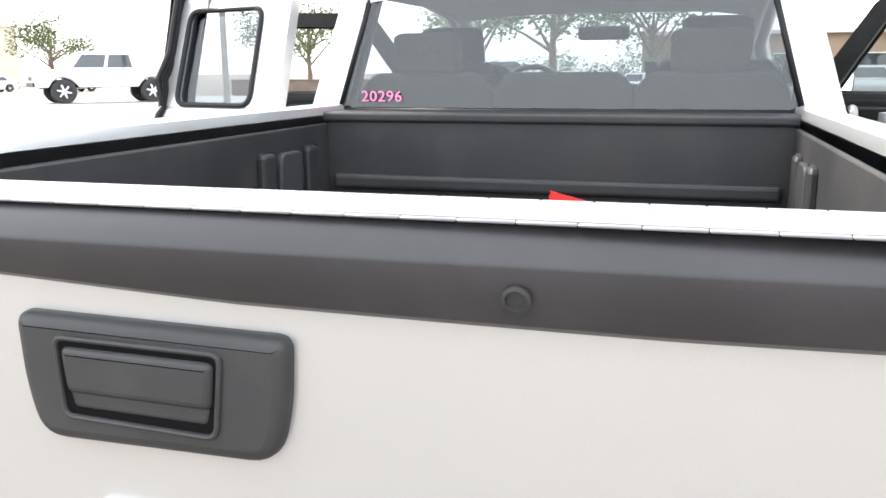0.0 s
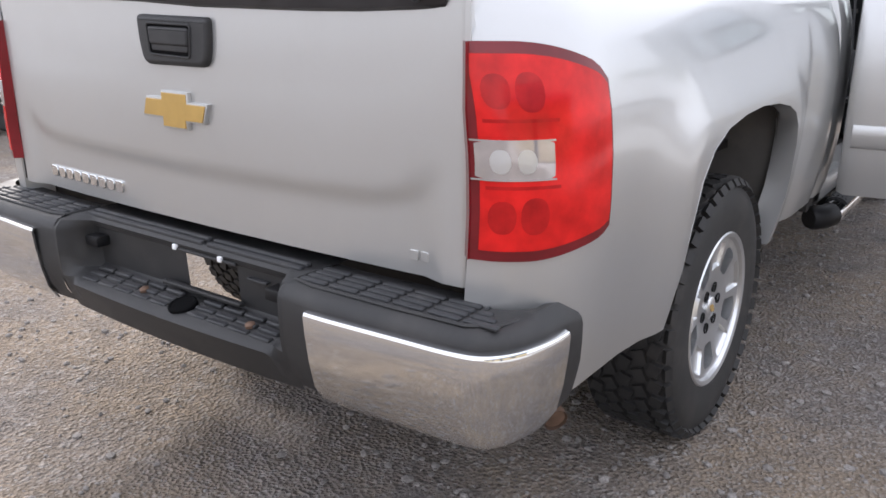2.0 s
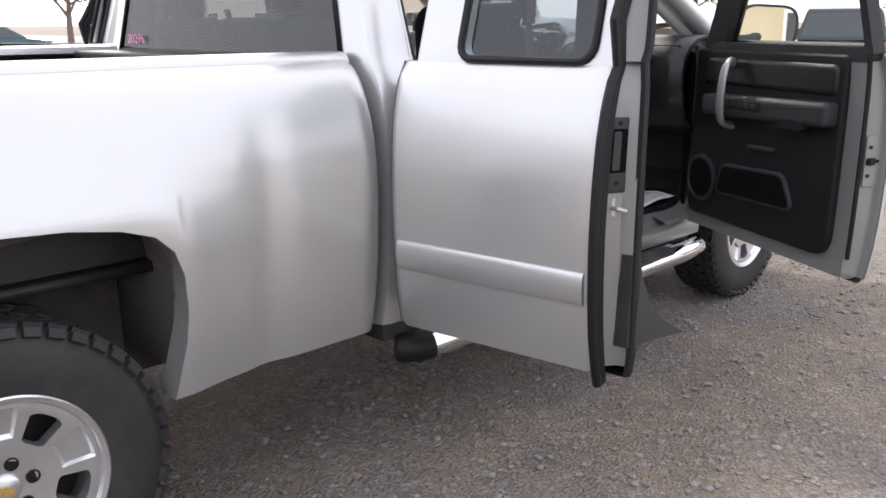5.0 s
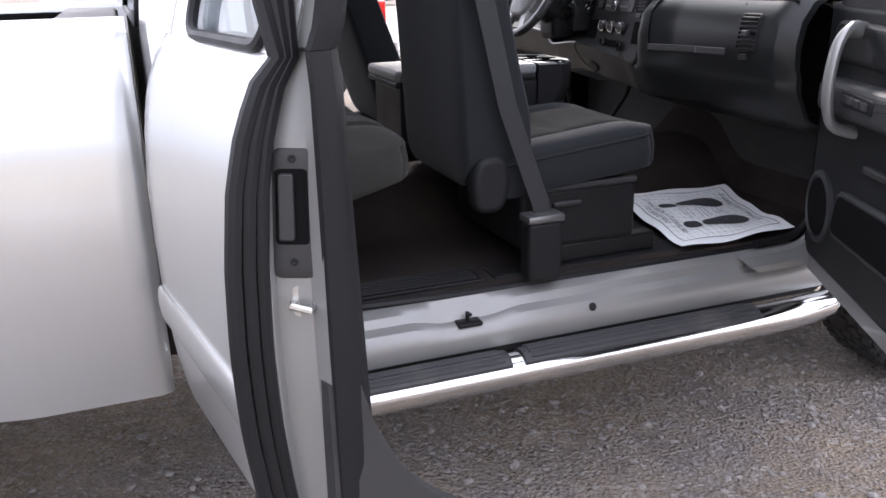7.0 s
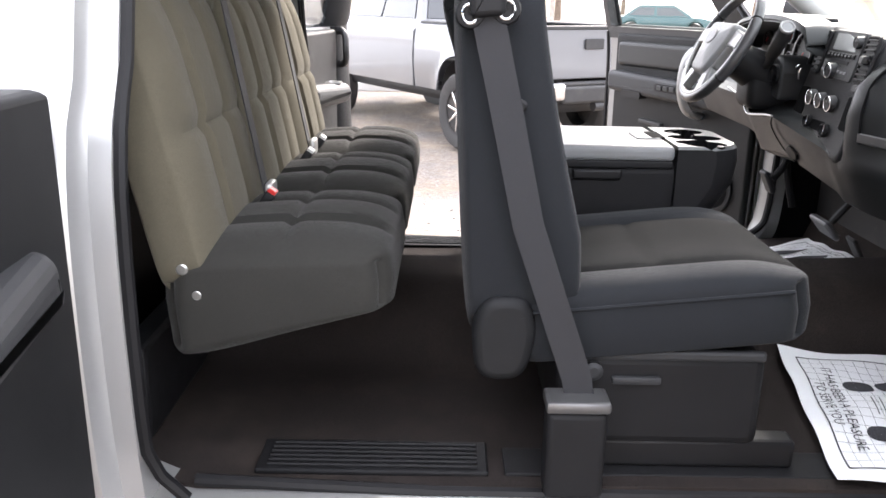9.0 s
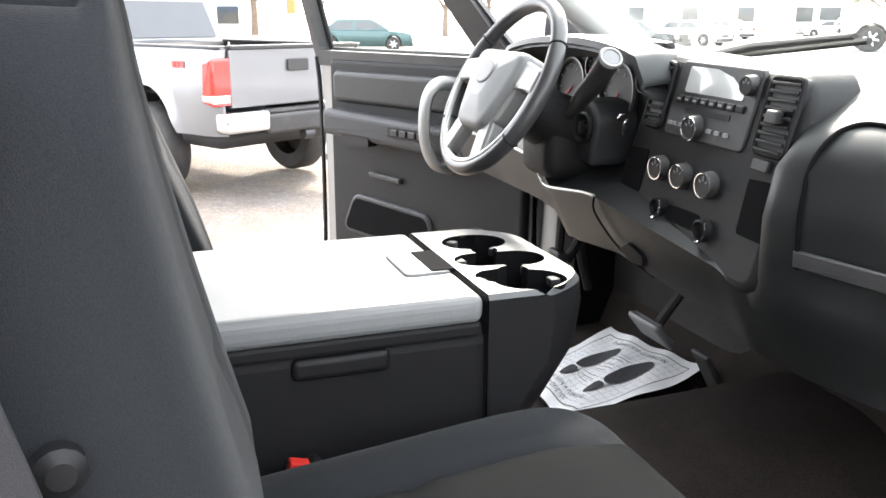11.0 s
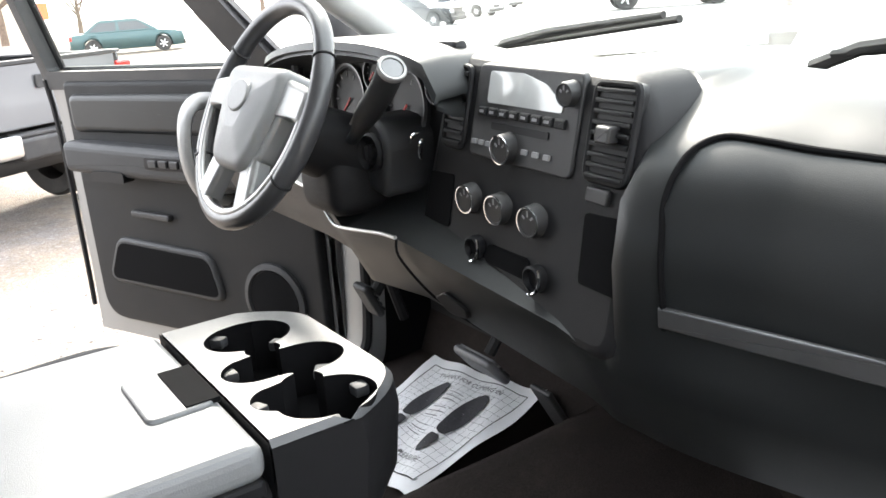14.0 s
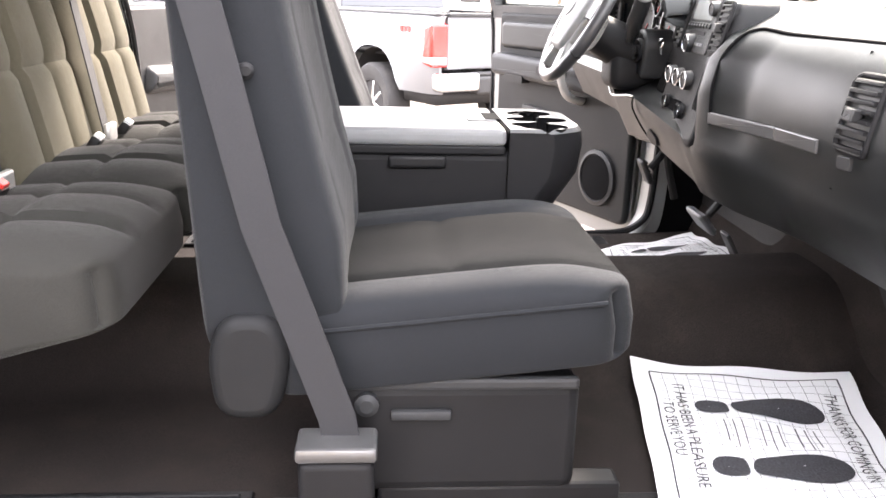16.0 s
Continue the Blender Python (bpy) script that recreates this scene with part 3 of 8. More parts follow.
# a raised near-black plate paints the recess's shade
part("handle_recess", bm, VOID, tailgate, "shade-black plate round the handle")
bm = bmn()
slab(bm, rounded([(-0.064, 1.240), (0.084, 1.238), (0.080, 1.196), (-0.060, 1.198)], 0.008), 0.004, 0.0215, flat_tg, 0.007, 4)
slab(bm, rounded([(-0.060, 1.204), (0.080, 1.202), (0.076, 1.182), (-0.056, 1.184)], 0.006), 0.002, 0.0172, flat_tg, 0.004, 3)
part("tailgate_handle", bm, BLACK, tailgate, "black paddle handle")
bm = bmn()
tube(bm, [(u, -0.0365, v) for u, v in rounded([(-0.070, 1.247), (0.090, 1.245), (0.082, 1.172), (-0.066, 1.176)], 0.010)], 0.0028, 8, True)
part("recess_lip", bm, BLACK, tailgate)

# the maker's badge, as a plain cross-like plate
bow = [(-0.108, 1.075), (-0.048, 1.075), (-0.048, 1.092), (0.052, 1.092), (0.052, 1.070), (0.122, 1.070), (0.105, 1.022), (0.045, 1.022), (0.045, 1.003), (-0.048, 1.003), (-0.048, 1.026), (-0.125, 1.026)]
bm = bmn()
slab(bm, bow, -0.004, 0.012, tgf(0), 0.003, 2)
badge = part("badge", bm, SATIN, tailgate, "gold badge plate with a chrome rim")
bm = bmn()
slab(bm, inset(bow, 0.0045), 0.008, 0.0145, tgf(0), 0.0015, 2)
part("badge_face", bm, GOLD, tailgate, "gold badge face")
for i in range(9):
    bm = bmn()
    x = -0.660 + i * 0.0420
    slab(bm, rounded([(x, 0.800), (x + 0.033, 0.800), (x + 0.033, 0.832), (x, 0.832)], 0.007, 2), -0.003, 0.006, tgf(0), 0.002, 2)
    slab(bm, [(x + 0.011, 0.808), (x + 0.022, 0.808), (x + 0.022, 0.824), (x + 0.011, 0.824)], 0.004, 0.0065, tgf(0))
    part("letter_bar", bm, CHROME, tailgate, "small chrome bar of the model script")
for x in (0.672, 0.700):
    bm = bmn()
    slab(bm, rounded([(x, 0.796), (x + 0.021, 0.796), (x + 0.021, 0.818), (x, 0.818)], 0.004, 2), -0.003, 0.004, tgf(0), 0.001, 1)
    part("letter_bar", bm, SATIN, tailgate, "small chrome bar of the trim badge")
for sx in (1, -1):
    bm = bmn()
    box(bm, (sx * 0.813, 0.006, 0.77), (sx * 0.819, 0.06, 1.345))
    part("gap_seal", bm, SEAL, truck)

# ---- tail lamps ----
def corner(s, z, off):
    """A point of the body's rear corner: s runs from the tailgate's edge round to the side."""
    y = -0.008 + 0.235 * (s ** 1.7)
    return (side_x(max(0.0, y), z) + off * s, y - off * (1 - s), z)


def lamp(sx):
    def patch(s0, s1, z0, z1, off, depth, mat, name, label, parent, n=12, cut=False, rz=0.0, oval=False):
        bm = bmn()
        rows = []
        for i in range(n + 1):
            s = s0 + (s1 - s0) * i / n
            lo, hi = z0, z1
            if cut:
                hi = z1 - 0.055 * max(0, (s - 0.35) / 0.65) ** 2.2 - 0.02 * max(0, (s - 0.9) / 0.1) ** 2
                lo = z0 - 0.012 + 0.03 * max(0, (s - 0.45) / 0.55) ** 1.5 + 0.012 * max(0, (s - 0.9) / 0.1) ** 2
            if oval:
                c_, r_ = (z0 + z1) / 2, (z1 - z0) / 2 * max(0.04, 1 - abs(2 * i / n - 1) ** 2.4) ** (1 / 2.4)
                lo, hi = c_ - r_, c_ + r_
            if rz:
                e = min((s - s0), (s1 - s)) / (s1 - s0) * n
                k = rz * max(0, 1 - e) ** 2
                lo, hi = lo + k, hi - k
            rows.append([(sx * p[0], p[1], p[2]) for p in (corner(s, lo + (hi - lo) * k / 10, off) for k in range(11))])
        shell(bm, rows, lambda p: Vector((-sx * depth * 0.7, depth * 0.7, 0)))
        return part(name, bm, mat, parent, label)

    base = patch(0.0, 1.0, 0.845, 1.235, 0.008, 0.03, DARK_RED, "tail_lamp", "red tail lamp with dark edge and clear reverse window", truck, 20, True)
    patch(0.15, 0.975, 0.866, 1.214, 0.0112, 0.004, RED_LENS, "lens", "bright red lens", base, 24, True)
    # the lamp bowls show dim behind the lens
    for s0, z0, ds, dz in ((0.18, 1.118, 0.15, 0.062), (0.36, 1.112, 0.17, 0.070), (0.18, 0.888, 0.15, 0.062), (0.36, 0.886, 0.17, 0.070)):
        patch(s0, s0 + ds, z0, z0 + dz, 0.0122, 0.002, MID_RED, "lamp_bowl", "dim red lamp bowl", base, 16, oval=True)
    for z0 in (0.972, 1.094):
        patch(0.17, 0.60, z0, z0 + 0.006, 0.0120, 0.001, MID_RED, "lens_rib", "", base, 8)
    rev = patch(0.14, 0.56, 0.990, 1.062, 0.0132, 0.005, WHITE_LENS, "reverse_lamp", "clear reverse lamp window", base, 12, rz=0.006)
    for s0 in (0.18, 0.33):
        patch(s0 + 0.01, s0 + 0.12, 1.002, 1.046, 0.0142, 0.001, ALLOY, "reflector", "bright reflector", rev, 10, oval=True)
    for z0 in (0.9885, 1.0600):
        patch(0.13, 0.57, z0, z0 + 0.0035, 0.0145, 0.002, WHITE_LENS, "window_rim", "", rev, 8)


lamp(1)
lamp(-1)

# ---- rear bumper ----
def bump_y(x):
    return -0.150 + 0.045 * (x / 0.75) ** 2


def bumper_prof(x):
    """The bumper's middle at x: a step above, a deep open plate recess below it."""
    b = bump_y(x)
    k = ease((0.43 - abs(x)) / 0.06)
    plain = [(0.09, 0.735), (b + 0.06, 0.735), (b + 0.02, 0.729), (b + 0.004, 0.712), (b, 0.700), (b, 0.64), (b + 0.002, 0.600), (b + 0.006, 0.575), (b + 0.02, 0.53), (b + 0.05, 0.47)]
    deep = [(0.09, 0.735), (-0.045, 0.733), (-0.055, 0.722), (-0.050, 0.708), (-0.040, 0.702), (-0.034, 0.598), (-0.045, 0.588), (b + 0.022, 0.576), (b + 0.006, 0.560), (b + 0.05, 0.47)]
    return [(x, p[0] * (1 - k) + q[0] * k, p[1] * (1 - k) + q[1] * k) for p, q in zip(plain, deep)]


BUMP = glide([(0.44, bump_y(0.44), 0), (0.55, -0.139, 0), (0.75, -0.128, 0), (0.86, -0.121, 0), (0.925, -0.104, 0), (0.966, -0.055, 0), (0.988, 0.02, 0), (0.993, 0.09, 0), (0.989, 0.168, 0)], 5)


def bump_row(i, sx, prof):
    """One cross-section of a bumper corner: prof holds (distance inwards, height)."""
    a, b = Vector(BUMP[max(0, i - 1)]), Vector(BUMP[min(len(BUMP) - 1, i + 1)])
    t = (b - a).normalized()
    n = Vector((t.y, -t.x, 0))
    return [(sx * (BUMP[i][0] - n.x * d), BUMP[i][1] - n.y * d, z) for d, z in prof]


def wrap(i):
    return ease((BUMP[i][1] + 0.11) / 0.16)


bx = sorted(set([round(float(x), 4) for x in np.linspace(-0.446, 0.446, 51)] + [0.0, 0.19]))
bm = bmn()
cols = [[bm.verts.new(p) for p in bumper_prof(x)] for x in bx]
for xa, a, b in zip(bx, cols, cols[1:]):
    for k in range(9):
        if k == 4 and 0.0 <= xa < 0.19:
            continue
        bm.faces.new((a[k], a[k + 1], b[k + 1], b[k]))
for sx in (1, -1):
    rows = []
    for i in range(len(BUMP)):
        w, x = wrap(i), BUMP[i][0]
        inn = 0.17 - 0.125 * w
        # the cover dips a little at the very tip
        dz = -0.022 * max(0, (BUMP[i][1] - 0.06) / 0.11) ** 2
        rows.append(bump_row(i, sx, [(inn, 0.735 + 0.006 * w + dz), (0.045 - 0.015 * w, 0.736 + 0.006 * w + dz), (0.018, 0.730 + dz), (0.004, 0.714 + dz), (0.0, 0.700 + dz), (0.0, 0.64), (0.002, 0.600), (0.006, 0.575), (0.016, 0.53), (0.045 - 0.02 * w, 0.485 + 0.02 * w)]))
    sheet(bm, rows)
    bm.faces.new([bm.verts.new(p) for p in rows[-1] + [(sx * 0.93, 0.168, 0.505)]])
bumper = part("rear_bumper", bm, BLACK, truck, "black plastic rear bumper with an open plate slot and chrome corners")
n_ch = max(i for i in range(len(BUMP)) if BUMP[i][1] < 0.085)
for sx in (1, -1):
    bm = bmn()
    shell(bm, [bump_row(i, sx, [(0.003, 0.698), (-0.010, 0.695), (-0.014, 0.687), (-0.0105, 0.64), (-0.003, 0.58), (0.010, 0.52), (0.035, 0.480)]) for i in range(4, n_ch + 1)], (0, 0.006, 0))
    part("chrome_corner", bm, CHROME, bumper, "chrome bumper corner panel")
    # step pads: five framed fields of four bars
    for c in range(6):
        x0 = 0.452 + c * 0.083
        bm = bmn()
        for r in range(4):
            y0 = -0.092 + r * 0.0235 + 0.010 * (c / 5)
            x1 = x0 + 0.074 - (0.022 * r if c == 5 else 0)
            box(bm, (sx * x0, y0, 0.733), (sx * x1, y0 + 0.017, 0.7415), 0.003, 1)
        part("tread_pad", bm, PAD, bumper, "ribbed step pad")
    bm = bmn()
    tube(bm, [(sx * x, y, 0.7355) for x, y in ((0.445, 0.012), (0.444, -0.094), (0.50, -0.103), (0.72, -0.100), (0.88, -0.092), (0.93, -0.06), (0.945, -0.01))], 0.0045, 6)
    part("pad_border", bm, BLACK, bumper)
for y, z in ((-0.040, 0.735), (-0.018, 0.738)):
    for xa, xb in ((-0.41, 0.075), (0.092, 0.41)):
        bm = bmn()
        box(bm, (xa, y - 0.008, z - 0.006), (xb, y + 0.008, z + 0.006), 0.004, 2)
        part("step_ridge", bm, PAD, bumper, "long moulded ridge above the plate recess")
for c in range(10):
    x0 = -0.36 + c * 0.074
    if c == 5:
        continue
    bm = bmn()
    for r in range(3):
        y0 = -0.118 + r * 0.026
        box(bm, (x0, y0, 0.572 + r * 0.007), (x0 + 0.064, y0 + 0.018, 0.583 + r * 0.007), 0.003, 1)
    part("lower_tread", bm, PAD, bumper)
bm = bmn()
lathe(bm, [(0.036, -0.004), (0.036, 0.010), (0.031, 0.0125), (0.028, 0.0095), (0.0, 0.0090)], (0.045, -0.095, 0.580), (0, -0.25, 1), 24)
part("hitch_hole", bm, VOID, bumper, "dark round hitch ball hole")
for x in (-0.12, 0.28):
    bm = bmn()
    lathe(bm, [(0.014, 0.0), (0.013, 0.006), (0.007, 0.010), (0.0, 0.010)], (x, -0.088, 0.585), (0, -0.25, 1), 6)
    part("bolt", bm, RUST, bumper, "rusty bolt head")
bm = bmn()
box(bm, (-0.08, -0.062, 0.604), (0.215, -0.044, 0.616), 0.004, 2)
box(bm, (-0.015, -0.058, 0.704), (0.205, -0.042, 0.712), 0.003, 2)
part("slot_bar", bm, BLACK, bumper, "black bars of the plate slot")
for x in (-0.018, 0.152):
    bm = bmn()
    box(bm, (x - 0.007, -0.0615, 0.706), (x + 0.007, -0.053, 0.720), 0.002)
    part("plate_clip", bm, PAPER, bumper, "white plastic plate clip")
bm = bmn()
box(bm, (0.235, -0.052, 0.676), (0.300, -0.038, 0.683), 0.002, 2)
part("recess_rib", bm, PAD, bumper)
for x in (-0.36, 0.35):
    bm = bmn()
    box(bm, (x - 0.028, -0.078, 0.655), (x + 0.028, -0.035, 0.685), 0.006, 2)
    part("plate_lamp", bm, SEAL, bumper)

# ---- bed ----
bm = bmn()
box(bm, (-0.80, 0.05, 0.80), (0.80, 2.10, 0.83))
bed_floor_ = part("bed_floor", bm, LINER, truck, "black ribbed bed floor liner")
for i in range(17):
    x = -0.70 + i * 0.0875
    bm = bmn()
    box(bm, (x - 0.022, 0.06, 0.829), (x + 0.022, 2.05, 0.842), 0.006, 2)
    part("floor_rib", bm, LINER, bed_floor_)
bm = bmn()
box(bm, (-0.76, 2.06, 0.83), (0.76, 2.09, 1.318), 0.008)
box(bm, (-0.72, 2.03, 1.08), (0.72, 2.065, 1.13), 0.014, 3)
part("front_liner", bm, LINER, truck, "black plastic bed liner wall")
bm = bmn()
box(bm, (-0.79, 2.045, 1.305), (0.79, 2.225, 1.337), 0.01, 3)
part("bed_rail_cap", bm, LINER, truck)
for sx in (1, -1):
    bm = bmn()
    box(bm, (sx * 0.745, 0.055, 0.83), (sx * 0.77, 2.085, 1.30), 0.006)
    wall_ = part("side_liner", bm, LINER, truck, "black plastic bed liner wall")
    for y in (0.35, 0.62, 1.60, 1.9):
        bm = bmn()
        box(bm, (sx * 0.725, y - 0.045, 0.9), (sx * 0.75, y + 0.045, 1.24), 0.018, 3)
        part("liner_rib", bm, LINER, wall_)
    bm = bmn()
    slab(bm, rounded([(1.66, 1.06), (1.80, 1.06), (1.83, 1.14), (1.82, 1.23), (1.68, 1.23)], 0.03, 5), 0.75, 0.728, lambda u, v, d: (sx * d, u, v), 0.008, 3)
    part("tie_down_plate", bm, TRIM_MID, wall_, "grey tie-down plate")
    bm = bmn()
    box(bm, (sx * 0.60, 0.72, 0.83), (sx * 0.76, 1.52, 1.06), 0.05, 4)
    part("wheel_hump", bm, LINER, wall_)
for piece, lo, hi in (("cross_member", (-0.90, 0.38, 0.54), (0.90, 0.60, 0.62)),
                      ("cross_member", (-0.90, 1.66, 0.54), (0.90, 2.20, 0.62)),
                      ("bed_support", (-0.54, 0.5, 0.562), (0.54, 1.7, 0.70)),
                      ("chassis_frame", (-0.5, 0.5, 0.40), (0.5, 5.4, 0.56)),
                      ("floor_pan", (-0.93, 2.28, 0.44), (0.93, 4.2, 0.52))):
    bm = bmn()
    box(bm, lo, hi)
    part(piece, bm, DARK, truck)
bm = bmn()
tube(bm, [(-0.85, AXLE_R, 0.395), (0.85, AXLE_R, 0.395)], 0.05)
part("rear_axle", bm, DARK, truck, "dark rear axle tube")
bm = bmn()
tube(bm, glide([(0.55, 0.62, 0.47), (0.70, 0.42, 0.45), (0.81, 0.31, 0.42), (0.895, 0.25, 0.391)]), 0.029, 14, caps=False)
tube(bm, [(0.80, 0.32, 0.423), (0.890, 0.253, 0.393)], 0.025, 12)
part("exhaust_pipe", bm, RUST, truck, "rusty brown exhaust tailpipe")

# ---- wheels ----
def wheel(sx, c, track=0.845):
    o = Vector((sx * track, c, 0.397))
    ax = Vector((sx, 0, 0))
    bm = bmn()
    R = 0.397
    lathe(bm, [(0.225, 0.105), (0.238, 0.122), (0.285, 0.130), (0.335, 0.128), (0.368, 0.120), (0.386, 0.106), (R - 0.006, 0.09), (R - 0.004, 0.0), (R - 0.006, -0.09), (0.386, -0.106), (0.335, -0.128), (0.225, -0.105)], o, ax, 64, True)
    tyre_root = part("wheel", bm, RUBBER, truck, "black off-road tyre on a five-spoke alloy rim")
    # tread blocks
    bm = bmn()
    for i in range(44):
        a = i / 44 * math.tau
        for j, w in enumerate((-0.088, -0.045, 0.0, 0.045, 0.088)):
            aa = a + (0.5 if j % 2 else 0) / 44 * math.tau
            m = Matrix.Translation(o) @ Matrix.Rotation(aa, 4, "X") @ Matrix.Translation((w, 0, R)) @ Matrix.Rotation(0.35 * (1 if j % 2 else -1), 4, "Z")
            box(bm, (-0.017, -0.0205, -0.012), (0.017, 0.0205, 0.006), 0, 1, m)
        for w in (-0.112, 0.112):
            m = Matrix.Translation(o) @ Matrix.Rotation(a + 0.03, 4, "X") @ Matrix.Translation((w, 0, R - 0.014)) @ Matrix.Rotation(-0.6 if w > 0 else 0.6, 4, "Y")
            box(bm, (-0.014, -0.019, -0.016), (0.014, 0.019, 0.007), 0, 1, m)
    part("tread", bm, RUBBER, tyre_root)
    # rim: barrel, lip, hub, five forked spokes
    bm = bmn()
    lathe(bm, [(0.236, 0.108), (0.240, 0.120), (0.234, 0.126), (0.222, 0.122), (0.212, 0.105), (0.205, 0.02), (0.205, -0.09), (0.215, -0.09), (0.215, 0.10)], o, ax, 64, True)
    rim = part("rim", bm, ALLOY, tyre_root, "silver alloy rim")
    bm = bmn()
    lathe(bm, [(0.205, 0.0), (0.205, 0.012), (0.0, 0.012)], o, ax, 40)
    part("rim_back", bm, DARK, tyre_root)
    # the rim's face: five broad spokes with a sunken outer part, five rounded windows between them
    def face(r, th, d):
        sp_ = ((th / math.tau * 5 + 0.5) % 1 - 0.5) * 72
        sunk = 0.010 * min(1, max(0, 13.5 - abs(sp_))) * ease((r - 0.128) / 0.010) * ease((0.206 - r) / 0.006)
        dd = d + 0.112 - 0.022 * max(0, (0.20 - r) / 0.20) ** 0.8 - sunk
        a = th + 0.32
        return bm.verts.new((o.x + sx * dd, o.y + r * math.cos(a), o.z + r * math.sin(a)))
    bm = bmn()
    n_th = 360
    grid_, open_ = [], []
    for j in range(n_th):
        th = j / n_th * math.tau
        win = abs(((th / math.tau * 5) % 1 - 0.5) * 72) / 14.0
        t4 = min(1, win) ** 4
        lo_, hi_ = 0.116 + 0.012 * t4, 0.193 - 0.012 * t4
        radii = [0.03, 0.075, 0.100, lo_, 0.128 if lo_ < 0.127 else lo_ + 0.001, 0.138, 0.150, 0.164, hi_, 0.200, 0.206, 0.224]
        grid_.append([face(r, th, 0.0) for r in radii] + [face(0.226, th, -0.02)])
        open_.append(win < 0.999)
        if win < 1.06:
            grid_[-1].append((face(lo_, th, -0.035), face(hi_, th, -0.035)))
        else:
            grid_[-1].append(None)
    for j in range(n_th):
        g, h = grid_[j], grid_[(j + 1) % n_th]
        hole_ = open_[j] and open_[(j + 1) % n_th]
        for k in range(12):
            if hole_ and 3 <= k <= 7:
                continue
            bm.faces.new((g[k], g[k + 1], h[k + 1], h[k]))
        if hole_:
            bm.faces.new((g[3], h[3], h[13][0], g[13][0]))
            bm.faces.new((g[8], h[8], h[13][1], g[13][1]))
        elif open_[j] != open_[(j + 1) % n_th]:
            e_ = g if open_[j] else h
            if e_[13]:
                bm.faces.new((e_[3], e_[4], e_[5], e_[6], e_[7], e_[8], e_[13][1], e_[13][0]))
    part("rim_face", bm, ALLOY, tyre_root, "silver five-spoke rim face", 30)
    bm = bmn()
    lathe(bm, [(0.036, 0.085), (0.036, 0.099), (0.030, 0.103), (0.0, 0.104)], o, ax, 40)
    part("hub", bm, ALLOY, tyre_root)
    for k in range(6):
        bm = bmn()
        a = k / 6 * math.tau + 0.2
        p = o + Vector((0, math.cos(a) * 0.064, math.sin(a) * 0.064))
        lathe(bm, [(0.0165, 0.086), (0.0165, 0.1005), (0.013, 0.1005), (0.012, 0.0965), (0.0, 0.0965)], p, ax, 14)
        part("lug_nut", bm, SEAL, tyre_root)
    bm = bmn()
    slab(bm, [(-0.022, -0.006), (-0.010, -0.006), (-0.010, -0.011), (0.010, -0.011), (0.010, -0.006), (0.022, -0.006), (0.022, 0.006), (0.010, 0.006), (0.010, 0.011), (-0.010, 0.011), (-0.010, 0.006), (-0.022, 0.006)], 0.100, 0.1055,
         lambda u, v, d: (o.x + sx * d, o.y + u * 0.8 + v * 0.5, o.z + v * 0.8 - u * 0.5))
    part("hub_badge", bm, GOLD, tyre_root, "gold hub badge")


for s_ in (1, -1):
    wheel(s_, AXLE_R)
    wheel(s_, AXLE_F, 0.80)

# ---- cab shell ----
DOOR_Z = [0.48, 0.56, 0.66, 0.78, 0.92, 1.05, 1.16, 1.24, 1.30, 1.335]
DOOR_W = [-0.055, -0.032, -0.014, -0.004, 0.0, -0.002, -0.010, -0.026, -0.050, -0.078]


def skin_w(z):
    """How far the cab's side lies inside its widest line."""
    return lerp(z, DOOR_Z, DOOR_W) if z < 1.335 else -0.078 - 0.30 * (z - 1.335)


def cab_x(z):
    return 0.995 + skin_w(z)


